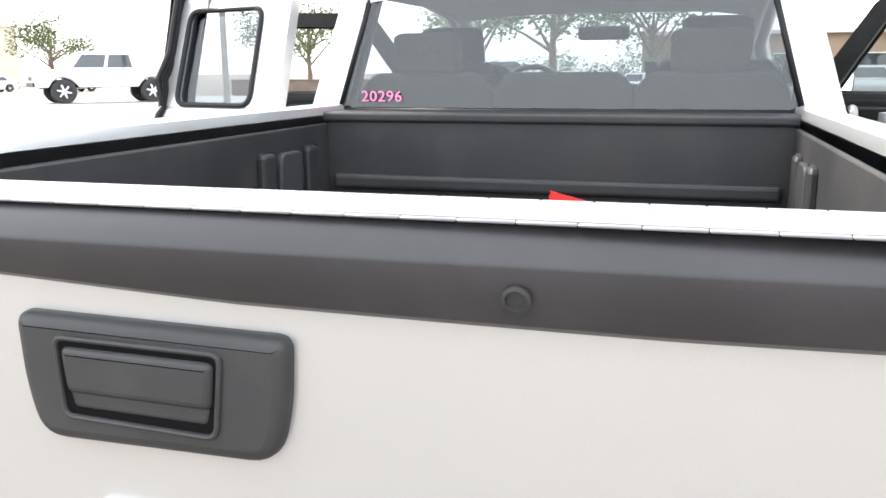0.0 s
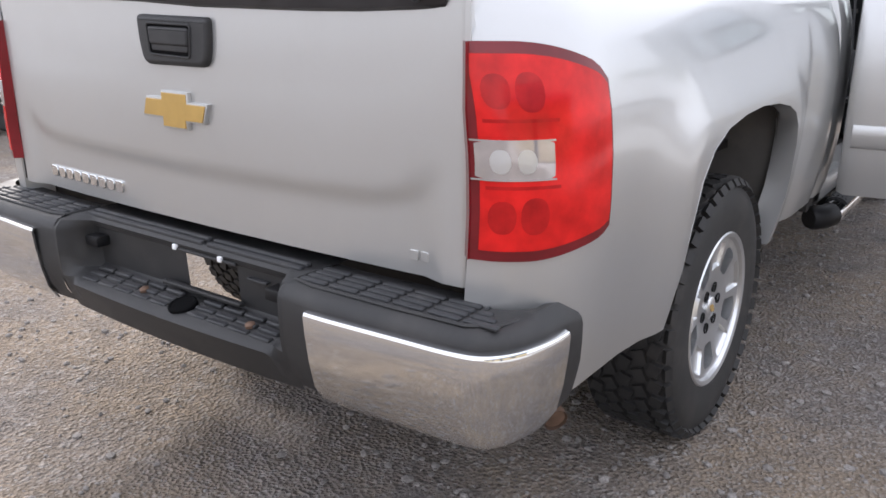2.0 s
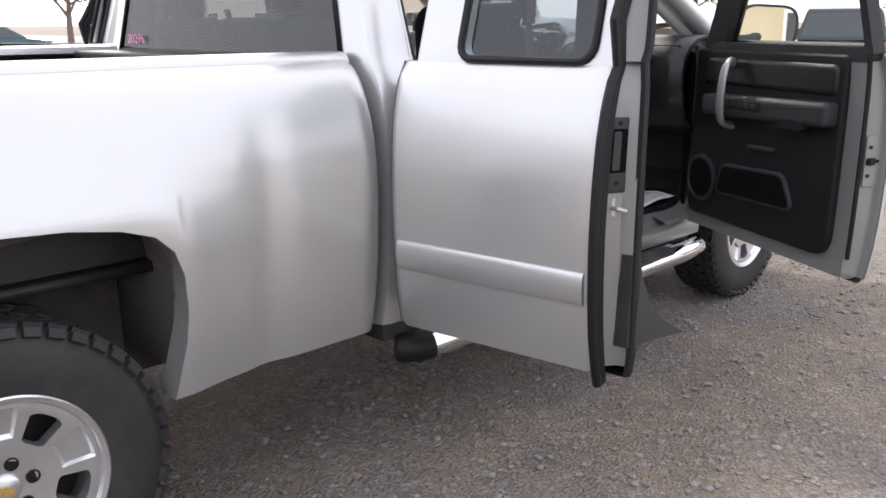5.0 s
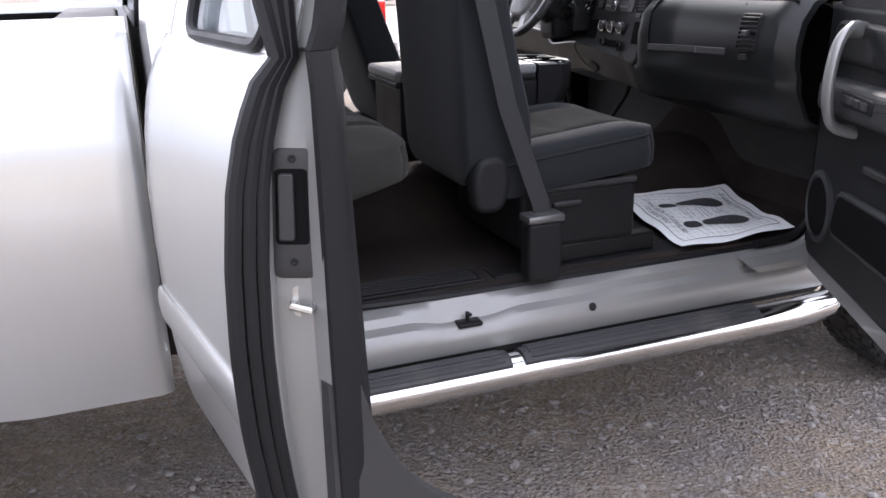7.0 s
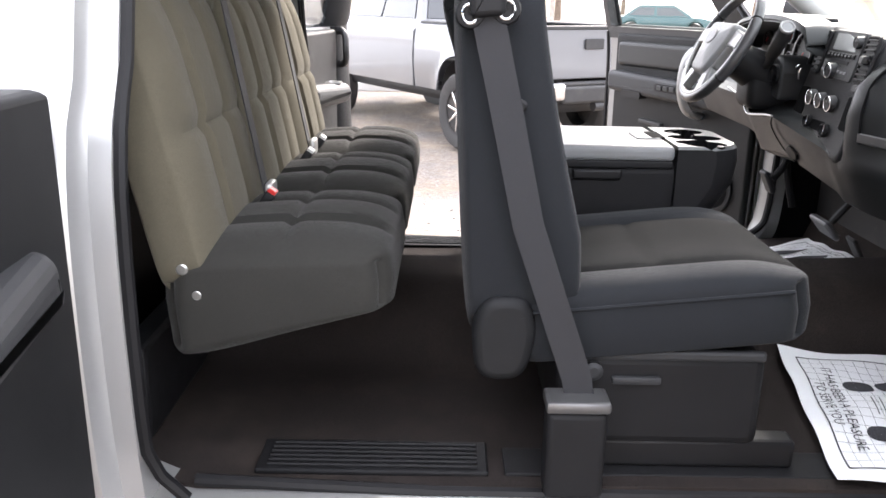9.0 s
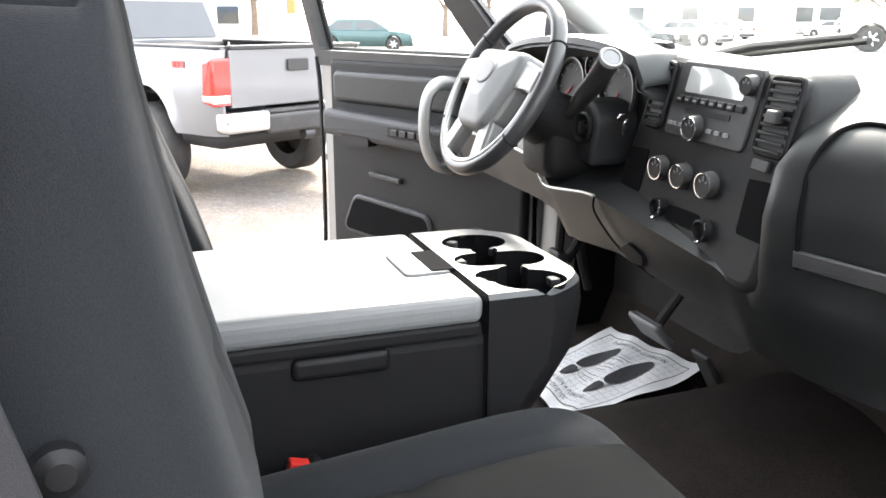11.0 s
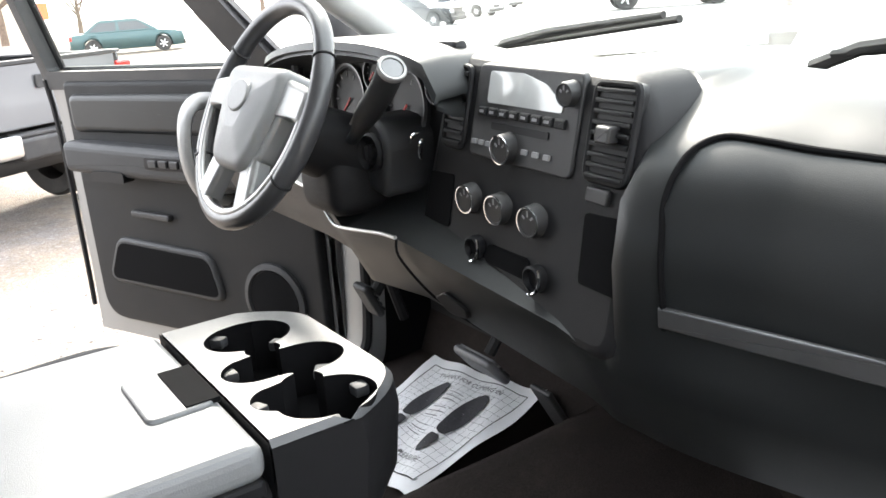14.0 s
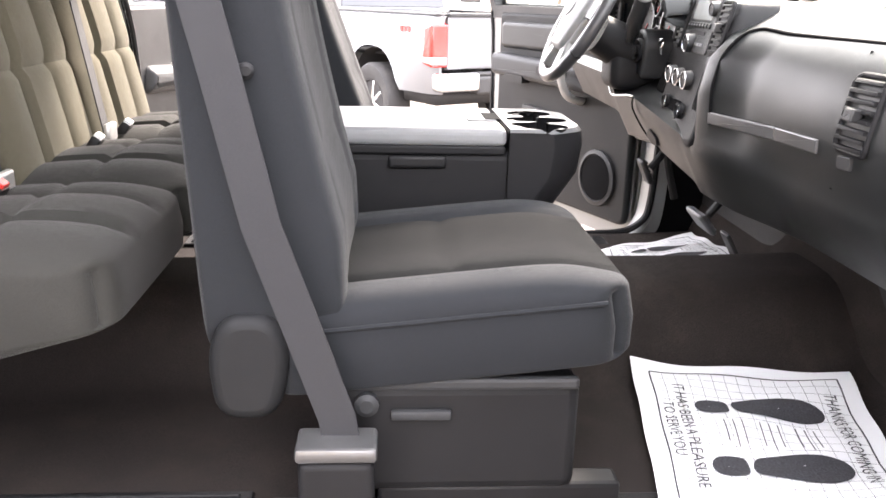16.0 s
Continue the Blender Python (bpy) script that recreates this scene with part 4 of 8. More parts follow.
for sx in (1, -1):
    bm = bmn()
    rows = []
    for z in np.concatenate([np.linspace(0.50, 1.33, 14), np.linspace(1.345, 1.80, 10)]):
        xo = cab_x(z)
        yb = 2.262 + max(0, z - 1.335) * 0.12
        xi = 0.70 if z < 1.34 else 0.79 - 0.28 * (z - 1.345)
        rows.append([(sx * p[0], p[1], z) for p in ((xi, yb), (xo - 0.05, yb), (xo - 0.012, yb + 0.012), (xo, yb + 0.04), (xo, 2.42), (xo - 0.012, 2.44), (xo - 0.055, 2.455), (xo - 0.06, 2.49), (xo - 0.10, 2.50))])
    sheet(bm, rows)
    part("cab_corner", bm, PAINT, truck)
    bm = bmn()
    tube(bm, [(sx * (cab_x(z) - 0.075), 2.498 + (0.06 * max(0, (0.72 - z) / 0.12) ** 2 if z < 0.72 else 0), z) for z in np.linspace(0.60, 1.76, 24)], 0.012, 8)
    tube(bm, [(sx * 0.845, 2.56, 0.606), (sx * 0.85, 3.0, 0.592), (sx * 0.85, 4.05, 0.590)], 0.012, 8)
    part("door_seal", bm, SEAL, truck, "black rubber door seal")
    # rocker panel with a stepped sill and a catch plate
    bm = bmn()
    rows = []
    for y in np.linspace(2.40, 4.26, 47):
        n_ = max(0, 1 - abs(y - 3.00) / 0.15)
        n_ = min(1, n_ * 2)
        dz = 0.10 * max(0, (2.56 - y) / 0.16) ** 2
        rows.append([(sx * 0.80, y, 0.592 + dz), (sx * 0.865, y, 0.590 + dz), (sx * 0.895, y, 0.578 - 0.02 * n_ + dz), (sx * 0.905, y, 0.556 - 0.016 * n_ + dz), (sx * 0.935, y, 0.546 - 0.014 * n_ + dz * 0.7), (sx * 0.945, y, 0.53 - 0.010 * n_ + dz * 0.5), (sx * 0.950, y, 0.50), (sx * 0.945, y, 0.462), (sx * 0.90, y, 0.445), (sx * 0.80, y, 0.445)])
    sheet(bm, rows)
    sill = part("door_sill", bm, PAINT_SHADED, truck, "silver door sill with a black catch and plugs")
    for y, z in ((2.475, 0.545), (3.372, 0.528)):
        bm = bmn()
        lathe(bm, [(0.012, 0), (0.012, 0.004), (0.004, 0.006)], (sx * 0.942, y, z), (sx * 0.9, 0, 0.3), 16)
        part("sill_plug", bm, SEAL, sill, "black rubber plug")
    bm = bmn()
    box(bm, (sx * 0.900, 2.965, 0.530), (sx * 0.942, 3.035, 0.542), 0.003)
    tube(bm, [(sx * 0.915, 3.00, 0.535), (sx * 0.915, 3.00, 0.562), (sx * 0.935, 3.00, 0.564)], 0.006, 8)
    part("sill_catch", bm, SEAL, sill)
    bm = bmn()
    box(bm, (sx * 0.72, 3.13, 0.600), (sx * 0.815, 4.05, 0.612), 0.004)
    part("scuff_plate", bm, TRIM, truck, "smooth black scuff plate")
    bm = bmn()
    box(bm, (sx * 0.70, 2.66, 0.600), (sx * 0.815, 3.10, 0.612), 0.004)
    scuff = part("scuff_plate", bm, TRIM, truck, "ribbed black scuff plate")
    for k in range(6):
        bm = bmn()
        box(bm, (sx * (0.715 + k * 0.016), 2.68, 0.611), (sx * (0.722 + k * 0.016), 3.08, 0.6165), 0.002, 1)
        part("scuff_rib", bm, TRIM, scuff)
    # step bar
    bm = bmn()
    tube(bm, [(sx * 0.990, 2.415, 0.408), (sx * 0.995, 2.45, 0.41), (sx * 0.995, 4.05, 0.41), (sx * 0.97, 4.2, 0.405), (sx * 0.93, 4.26, 0.40)], 0.048, 16)
    bar = part("step_bar", bm, CHROME, truck, "chrome side step bar with black treads")
    for y0, y1 in ((2.52, 3.08), (3.12, 3.90)):
        bm = bmn()
        rows = [[(sx * (0.995 + 0.056 * math.cos(radians(a))), y, 0.41 + 0.056 * math.sin(radians(a))) for a in np.linspace(40, 140, 9)] for y in np.linspace(y0, y1, 6)]
        shell(bm, rows, (0, 0, -0.008))
        for k in range(5):
            a = radians(55 + k * 17)
            tube(bm, [(sx * (0.995 + 0.057 * math.cos(a)), y, 0.41 + 0.057 * math.sin(a)) for y in (y0 + 0.02, y1 - 0.02)], 0.004, 6)
        part("step_tread", bm, PAD, bar)
    for y in (2.62, 2.98, 3.15, 3.8):
        bm = bmn()
        box(bm, (sx * 0.80, y - 0.02, 0.40), (sx * 0.975, y + 0.02, 0.44), 0.004)
        part("step_bracket", bm, SEAL, bar)
    bm = bmn()
    tube(bm, [(sx * 0.935, 2.325, 0.405), (sx * 0.945, 2.340, 0.405), (sx * 0.982, 2.385, 0.407), (sx * 0.995, 2.43, 0.41)], [0.040, 0.050, 0.050, 0.050], 16)
    part("bar_end_cap", bm, SEAL, bar)
    # roof rail, A-pillar, front fender
    bm = bmn()
    rail = [(cab_x(1.78) - 0.01, 2.30, 1.785), (cab_x(1.80), 2.6, 1.80), (cab_x(1.80), 3.3, 1.81), (cab_x(1.78), 3.75, 1.78), (0.76, 4.05, 1.62), (0.83, 4.36, 1.42), (0.86, 4.48, 1.33)]
    tube(bm, [(sx * a, b, c) for a, b, c in rail], [0.045, 0.045, 0.045, 0.048, 0.05, 0.055, 0.06], 12)
    part("roof_pillar", bm, PAINT, truck)
    bm = bmn()
    tube(bm, [(sx * (a - 0.055), b - 0.02, c - 0.02) for a, b, c in rail], [0.035, 0.035, 0.035, 0.04, 0.042, 0.045, 0.05], 10)
    part("pillar_trim", bm, HEADLINER, truck, "light grey pillar trim")
    bm = bmn()
    rows = []
    for y in sorted([4.215, 4.22, 4.23, 5.30, 5.40, 5.55, 5.7, 5.78] + list(np.linspace(4.24, 5.22, 19))):
        g = (y - AXLE_F) / 0.47
        zb = 0.52 if abs(g) > 1 else 0.52 + 0.49 * (1 - abs(g) ** 3.0) ** 0.5
        rows.append([(sx * (side_x(9, z) - 0.15 * max(0, (y - 5.4) / 0.4) ** 2), y, z) for z in (zb + (1.30 - zb) * k / 12 for k in range(13))] + [(sx * 0.83, y, 1.325 - 0.05 * max(0, y - 4.6))])
    shell(bm, rows, (-sx * 0.02, 0, 0))
    part("front_fender", bm, PAINT, truck)
    bm = bmn()
    rows = []
    for y, z in [(p.x, p.y) for p in glide([(3.90, 0.585, 0), (4.06, 0.586, 0), (4.14, 0.598, 0), (4.185, 0.635, 0), (4.203, 0.70, 0), (4.212, 0.85, 0), (4.222, 1.10, 0), (4.235, 1.33, 0)], 5)]:
        rows.append([(sx * 0.965, y + 0.004, z - 0.012), (sx * 0.93, y, z), (sx * 0.90, y + 0.010, z - 0.004), (sx * 0.885, y + 0.014, z + 0.006), (sx * 0.862, y + 0.030, z)])
    shell(bm, rows, (0, 0.035, -0.02))
    part("hinge_pillar", bm, PAINT_SHADED, truck, "silver body pillar at the door opening")
    bm = bmn()
    tube(bm, glide([(sx * 0.868, 4.00, 0.606), (sx * 0.868, 4.13, 0.614), (sx * 0.868, 4.20, 0.655), (sx * 0.868, 4.222, 0.72), (sx * 0.868, 4.232, 0.9), (sx * 0.868, 4.25, 1.3)], 5), 0.013, 8)
    part("pillar_seal", bm, SEAL, truck, "black rubber seal along the pillar")

bm = bmn()
rows = [[(x, y, z0 + 0.035 * (1 - (x / 0.72) ** 2)) for x in np.linspace(-0.715, 0.715, 17)] for y, z0 in ((2.29, 1.775), (2.36, 1.81), (2.6, 1.832), (3.2, 1.838), (3.6, 1.82), (3.78, 1.785))]
shell(bm, rows, (0, 0, -0.01))
part("roof", bm, PAINT, truck)
bm = bmn()
shell(bm, [[(x, y, z - 0.03 * (x / 0.7) ** 4) for x in np.linspace(-0.70, 0.70, 11)] for y, z in ((2.30, 1.75), (2.5, 1.79), (3.6, 1.79), (3.76, 1.765))], (0, 0, -0.012))
part("headliner", bm, HEADLINER, truck)
bm = bmn()
box(bm, (-0.80, 2.272, 0.56), (0.80, 2.30, 1.335))
box(bm, (-0.68, 2.31, 1.76), (0.68, 2.34, 1.80))
part("cab_back_wall", bm, TRIM, truck)
bm = bmn()
slab(bm, rounded([(-0.775, 1.338), (0.775, 1.338), (0.665, 1.775), (-0.665, 1.775)], 0.03), 0, 0.006, lambda u, v, d: (u, 2.268 + (v - 1.335) * 0.12 - d, v))
rear_glass = part("rear_window", bm, PRIVACY, truck, "tinted rear window with pink marker digits")
bm = bmn()
for a, b in (((-0.785, 1.335), (0.785, 1.335)), ((-0.785, 1.335), (-0.66, 1.78)), ((0.785, 1.335), (0.66, 1.78))):
    tube(bm, [(a[0], 2.262 + (a[1] - 1.335) * 0.12, a[1]), (b[0], 2.262 + (b[1] - 1.335) * 0.12, b[1])], 0.010, 8)
part("window_seal", bm, SEAL, truck)


def lettering(body, size, m, mat, name, parent, label="", stretch=1.0, thick=0.0, fit=0.0):
    """Writing in the built-in font as a flat mesh; m places its left baseline."""
    cu = bpy.data.curves.new(name, "FONT")
    cu.body, cu.size = body, size
    cu.resolution_u = 2
    cu.extrude = thick
    tmp = bpy.data.objects.new("tmp_text", cu)
    me = bpy.data.meshes.new_from_object(tmp)
    bpy.data.objects.remove(tmp)
    if fit:
        stretch = fit / max(1e-4, max(v.co.x for v in me.vertices))
    me.transform(m @ Matrix.Diagonal((stretch, 1, 1, 1)))
    me.materials.clear()
    me.materials.append(mat)
    ob = new(name, me)
    ob.parent = parent
    if parent.type == "EMPTY":
        ob.matrix_parent_inverse = Matrix.Translation(-parent.location)
    if label:
        ob["label"] = label
    return ob


PINK = material("pink_marker", (0.85, 0.22, 0.42), 0.6, vary=0.1, scale=40)
lettering("20296", 0.055, Matrix.Translation((-0.70, 2.257, 1.366)) @ Matrix.Rotation(radians(90), 4, "X"), PINK, "window_digits", rear_glass, "pink marker digits", 1.15)

# windscreen, cowl, bonnet
bm = bmn()
slab(bm, [(-0.84, 0.0), (0.84, 0.0), (0.69, 1.0), (-0.69, 1.0)], 0, 0.005, lambda u, v, d: (u, 4.52 - 0.76 * v, 1.335 + 0.455 * v + d))
ws = part("windscreen", bm, GLASS, truck)
ws.visible_shadow = False
bm = bmn()
rows = [[(x, y, z - 0.05 * (x / 0.85) ** 2) for x in np.linspace(-0.84, 0.84, 15)] for y, z in ((4.48, 1.325), (4.62, 1.335), (4.9, 1.345), (5.3, 1.31), (5.6, 1.25), (5.72, 1.18), (5.76, 1.05), (5.76, 0.55))]
shell(bm, rows, (0, 0, -0.02))
part("bonnet", bm, PAINT, truck)
bm = bmn()
box(bm, (-0.84, 4.44, 1.29), (0.84, 4.56, 1.335), 0.01)
part("cowl", bm, SEAL, truck)
for x0, x1 in ((-0.66, -0.04), (0.12, 0.70)):
    bm = bmn()
    tube(bm, [(x0, 4.50, 1.352), (x0 + 0.10, 4.455, 1.385), (x0 + 0.30, 4.405, 1.412), (x1, 4.355, 1.440)], [0.012, 0.011, 0.010, 0.006], 8)
    tube(bm, [(x0 + 0.05, 4.465, 1.374), (x0 + 0.30, 4.425, 1.398), (x1 + 0.02, 4.368, 1.432)], 0.007, 6)
    part("wiper", bm, SEAL, truck, "black wiper at the windscreen base")
bm = bmn()
box(bm, (-0.88, 4.40, 0.50), (0.88, 4.46, 1.33))
part("firewall", bm, DARK, truck)

# carpeted floor with a middle hump and a toe board
bm = bmn()
rows = []
for y, z in ((2.29, 0.60), (2.6, 0.60), (3.0, 0.602), (3.4, 0.61), (3.9, 0.61), (4.12, 0.612), (4.36, 0.622), (4.43, 0.80), (4.45, 1.0)):
    rows.append([(x, y, z + 0.16 * math.exp(-((x / 0.235) ** 4))) for x in np.linspace(-0.85, 0.85, 41)])
shell(bm, rows, (0, 0, -0.03))
part("cab_floor", bm, CARPET, truck, "dark brown-grey carpeted cab floor")


# ---- doors ----
def door(front, sx, hinge, ang):
    """ang: degrees by which the open door leaves the truck's side."""
    a = radians(ang)
    if front:
        ud = Vector((math.sin(a), -math.cos(a), 0))
        wd = Vector((-ud.y, ud.x, 0))
        L = 1.04 if sx > 0 else 1.06
    else:
        ud = Vector((math.sin(a), math.cos(a), 0))
        wd = Vector((ud.y, -ud.x, 0))
        L = 0.672
    h = Vector((hinge[0], hinge[1], 0))

    def at(u, w, z):
        p = h + ud * u + wd * w
        return Vector((sx * p.x, p.y, z))

    skin = skin_w
    zb, zt = 0.535, 1.79
    belt = 1.335
    # outer skin
    bm = bmn()
    us = [0, 0.006, 0.03] + list(np.linspace(0.08, L - 0.06, 12)) + [L - 0.03, L - 0.006, L]
    def edge(u):
        return -0.014 * max(0, 1 - min(u, L - u) / 0.02) ** 2
    rows = [[at(u, skin(z) + edge(u), z) for z in np.linspace(zb + 0.012 * max(0, 1 - min(u, L - u) / 0.03), belt, 22)] for u in us]
    shell(bm, rows, lambda p: Vector((-sx * wd.x, -wd.y, 0)) * 0.012)
    name = "front_door" if front else "rear_door"
    ob = part(name, bm, PAINT, truck, ("open silver front door with dark inner trim" if front else "open silver rear access door with dark inner trim"))
    # window frame
    bm = bmn()
    u1 = L - (0.02 if front else 0.0)
    u0 = 0.05
    top0 = 0.42 if front else 0.06
    win = [(u0, belt - 0.03), (u1, belt - 0.03), (u1 - 0.01, zt), (top0, zt)]
    hole = [(0.195, belt + 0.008), (0.605, belt + 0.008), (0.60, zt - 0.07), (0.20, zt - 0.07)] if not front else [(u0 + (0.16 if front else 0.085), belt + 0.022), (u1 - (0.035 if front else 0.075), belt + 0.022), (u1 - (0.04 if front else 0.075), zt - 0.07), (top0 + (0.05 if front else 0.085), zt - 0.07)]
    N = 5
    hr = rounded(hole, 0.012 if front else 0.05, N)
    wr = rounded(win, 0.03, N)
    for d0, flip in ((0.0, 1), (-0.05, -1)):
        sheet(bm, [[at(p[0], skin(max(p[1], belt)) + d0 - (0.002 if p[1] < belt else 0), p[1]) for p in poly + [poly[0]]] for poly in (wr, hr)])
    for poly in (wr, hr):
        sheet(bm, [[at(p[0], skin(max(p[1], belt)) + d0, p[1]) for p in poly + [poly[0]]] for d0 in (0.0, -0.05)])
    part("window_frame", bm, BLACK if front else PAINT, ob)
    bm = bmn()
    for poly, r in ((hr, 0.011),):
        tube(bm, [at(p[0], skin(max(p[1], belt)) + 0.002, p[1]) for p in poly], r, 8, True)
    part("window_gasket", bm, SEAL, ob)
    bm = bmn()
    slab(bm, hr, 0, 0.004, lambda u, v, d: at(u, skin(max(v, belt)) - 0.022 + d, v))
    g = part("window_pane", bm, GLASS if front else PRIVACY, ob)
    g.visible_shadow = not front
    # side moulding strip
    bm = bmn()
    s0, s1 = (0.03, L - 0.03)
    curve_ = [(0.773 - 0.045 * math.cos(math.pi * k / 14), 0.013 * math.sin(math.pi * k / 14) ** 0.6) for k in range(15)]
    rows = [[at(u, skin(z) + w, z) for z, w in curve_] for u in (s0, s0 + 0.004, s1 - 0.004, s1)]
    sheet(bm, rows)
    for u in (s0, s1):
        bm.faces.new([bm.verts.new(at(u, skin(z) + w, z)) for z, w in curve_])
    part("side_moulding", bm, PAINT, ob, "silver side moulding strip")
    # shut face, inner shell
    T = 0.145
    bm = bmn()
    zz = list(np.linspace(zb + 0.01, belt, 16))
    prof = [(L - 0.004, -0.010), (L - 0.012, -0.030), (L - 0.030, -0.040), (L - 0.034, -0.090), (L - 0.050, -T + 0.03)]
    if not front:
        prof = [(L - 0.004, -0.008), (L + 0.004, -0.035), (L - 0.004, -0.046), (L + 0.026, -0.088), (L + 0.060, -0.096), (L + 0.045, -0.108)]
    def low(u, w, z):
        return at(u, skin(z) * (1 - min(1, -w / T)) + w, z)
    sheet(bm, [[low(u, w, z) for u, w in prof] for z in zz])
    sheet(bm, [[low(u, w, zb + 0.01 + (0.02 if k else 0)) for k, w in enumerate((-0.01, -0.115))] for u in np.linspace(0, L - 0.01, 8)])
    if front:
        sheet(bm, [[low(u, -T + 0.03, z) for z in zz] for u in np.linspace(0.02, prof[-1][0], 10)])
    else:
        sheet(bm, [[low(u, -0.115, z) for z in zz] for u in np.linspace(0.02, prof[-1][0], 16)])
    sheet(bm, [[low(0.0, w, z) for w in (-0.01, -0.115)] for z in zz])
    sheet(bm, [[low(u, w, belt) for w in (-0.01, -0.115)] for u in np.linspace(0, L - 0.01, 6)])
    if not front:
        # the pillar part goes on above the belt
        sheet(bm, [[at(u, skin(z) * (1 - min(1, -w / T)) + w - 0.22 * (z - belt) * min(1, -w / T), z) for u, w in prof] for z in np.linspace(belt, zt - 0.01, 6)])
    part("shut_face", bm, PAINT_SHADED, ob)
    bm = bmn()
    if front:
        tube(bm, [low(L - 0.03, -T + 0.028, z) for z in np.linspace(0.62, belt, 10)], 0.008, 6)
        tube(bm, [low(u, -0.05, zb + 0.004) for u in np.linspace(0.05, L - 0.02, 8)], 0.016, 8, flat=0.6)
    else:
        for dw, rr in ((0.016, 0.013), (-0.006, 0.012), (-0.026, 0.011)):
            tube(bm, [low(L + 0.004, dw + 0.006 * math.sin((z - 0.6) * 6), z) for z in np.linspace(zb - 0.03, belt, 24)] + [at(L + 0.004 - 0.004 * k, dw - 0.04 * min(k, 2) - 0.25 * 0.11 * k, belt + 0.11 * k) for k in range(1, 5)], rr, 8)
    part("edge_seal", bm, SEAL, ob)
    def jamb(u, v, d):
        # the slanting silver face between the seal and the pillar cover
        return low(L - 0.003 + 0.568 * u + 0.824 * d, -0.050 - 0.824 * u + 0.568 * d, v)
    # latch and handle pocket on the shut face
    if front:
        bm = bmn()
        slab(bm, rounded([(-0.10, 0.88), (-0.035, 0.88), (-0.035, 1.06), (-0.10, 1.06)], 0.015), 0, 0.006, lambda u, v, d: low(L - 0.032 + d, u, v), 0.002)
        part("latch_plate", bm, PAINT_SHADED, ob, "silver latch plate")
        for z in (0.92, 0.97, 1.02):
            bm = bmn()
            lathe(bm, [(0.006, 0), (0.006, 0.004), (0.002, 0.004)], low(L - 0.024, -0.085 if z != 0.97 else -0.05, z), at(1, 0, 0) - at(0, 0, 0), 10)
            part("latch_screw", bm, SEAL, ob)
        bm = bmn()
        box(bm, (-0.006, -0.03, -0.012), (0.012, 0.012, 0.012), 0.003, 2, Matrix.Translation(low(L - 0.03, -0.07, 0.97)))
        part("latch", bm, SEAL, ob)
    else:
        bm = bmn()
        slab(bm, rounded([(-0.006, 1.022), (0.058, 1.022), (0.058, 1.212), (-0.006, 1.212)], 0.014), 0, 0.006, jamb, 0.003, dome=0.0005)
        hp = part("handle_pocket", bm, BLACK, ob, "black inset door handle")
        bm = bmn()
        slab(bm, rounded([(0.000, 1.074), (0.050, 1.074), (0.050, 1.184), (0.000, 1.184)], 0.008), 0.004, 0.0078, jamb, 0.001)
        part("handle_well", bm, VOID, ob, "shade-black plate in the handle pocket")
        bm = bmn()
        slab(bm, rounded([(0.006, 1.080), (0.030, 1.080), (0.030, 1.178), (0.006, 1.178)], 0.006), 0.007, 0.013, jamb, 0.003)
        part("handle_lever", bm, BLACK, ob)
        for v_ in (1.198, 1.048):
            bm = bmn()
            lathe(bm, [(0.006, 0), (0.006, 0.002), (0.003, 0.0025), (0.0, 0.001)], jamb(0.026, v_, 0.006), jamb(0, 0, 1) - jamb(0, 0, 0), 12)
            part("handle_screw", bm, SEAL, ob)
        bm = bmn()
        slab(bm, rounded([(0.018, 0.960), (0.054, 0.960), (0.054, 1.010), (0.018, 1.010)], 0.01), 0, 0.002, jamb, 0.001)
        tube(bm, [jamb(0.05, 0.978, 0.0), jamb(0.048, 0.978, 0.02), jamb(0.022, 0.984, 0.022), jamb(0.02, 0.984, 0.0)], 0.006, 8)
        part("striker", bm, STEEL, ob, "zinc-plated latch striker")
    # inner trim panel, outline in (u, z); d grows into the cab
    def inn(u, v, d):
        return at(u, -0.113 - d, v)
    def inn2(u, v, d):
        return inn(u, v, d * (1 + (0 if front else 1.6 * max(0, 1 - u / 0.5))))
    e1 = L - 0.115 if front else L - 0.13
    bm = bmn()
    pan = rounded([(0.03, 0.60), (e1, 0.60), (e1, belt - 0.005), (0.03, belt - 0.005)] if front else [(0.03, 0.58), (e1, 0.56), (e1 + 0.01, belt), (0.03, belt)], [0.05, 0.09, 0.02, 0.02], 6)
    slab(bm, pan, 0, 0.028 if front else 0.050, inn2, 0.014, 4)
    tp = part("trim_panel", bm, DOOR_TRIM, ob, "grey plastic inner door panel")
    if front:
        bm = bmn()
        slab(bm, rounded([(0.10, 1.185), (e1 - 0.03, 1.185), (e1 - 0.03, 1.295), (0.12, 1.295)], 0.03, 5), 0.02, 0.042, inn, 0.018, 4)
        part("upper_pad", bm, TRIM_SOFT, ob, "dark soft upper door pad")
        bm = bmn()
        slab(bm, rounded([(0.16, 1.055), (e1 - 0.02, 1.075), (e1 - 0.02, 1.165), (0.16, 1.145)], 0.025, 5), 0.02, 0.085, inn, 0.022, 4)
        part("armrest", bm, TRIM_MID, ob, "grey armrest with window switches")
        bm = bmn()
        slab(bm, rounded([(0.36, 1.10), (0.56, 1.10), (0.56, 1.135), (0.36, 1.135)], 0.008), 0.07, 0.089, inn, 0.002)
        part("switch_panel", bm, SEAL, ob)
        for k in range(4):
            bm = bmn()
            slab(bm, rounded([(0.38 + k * 0.042, 1.108), (0.412 + k * 0.042, 1.108), (0.412 + k * 0.042, 1.128), (0.38 + k * 0.042, 1.128)], 0.004), 0.085, 0.095, inn, 0.003)
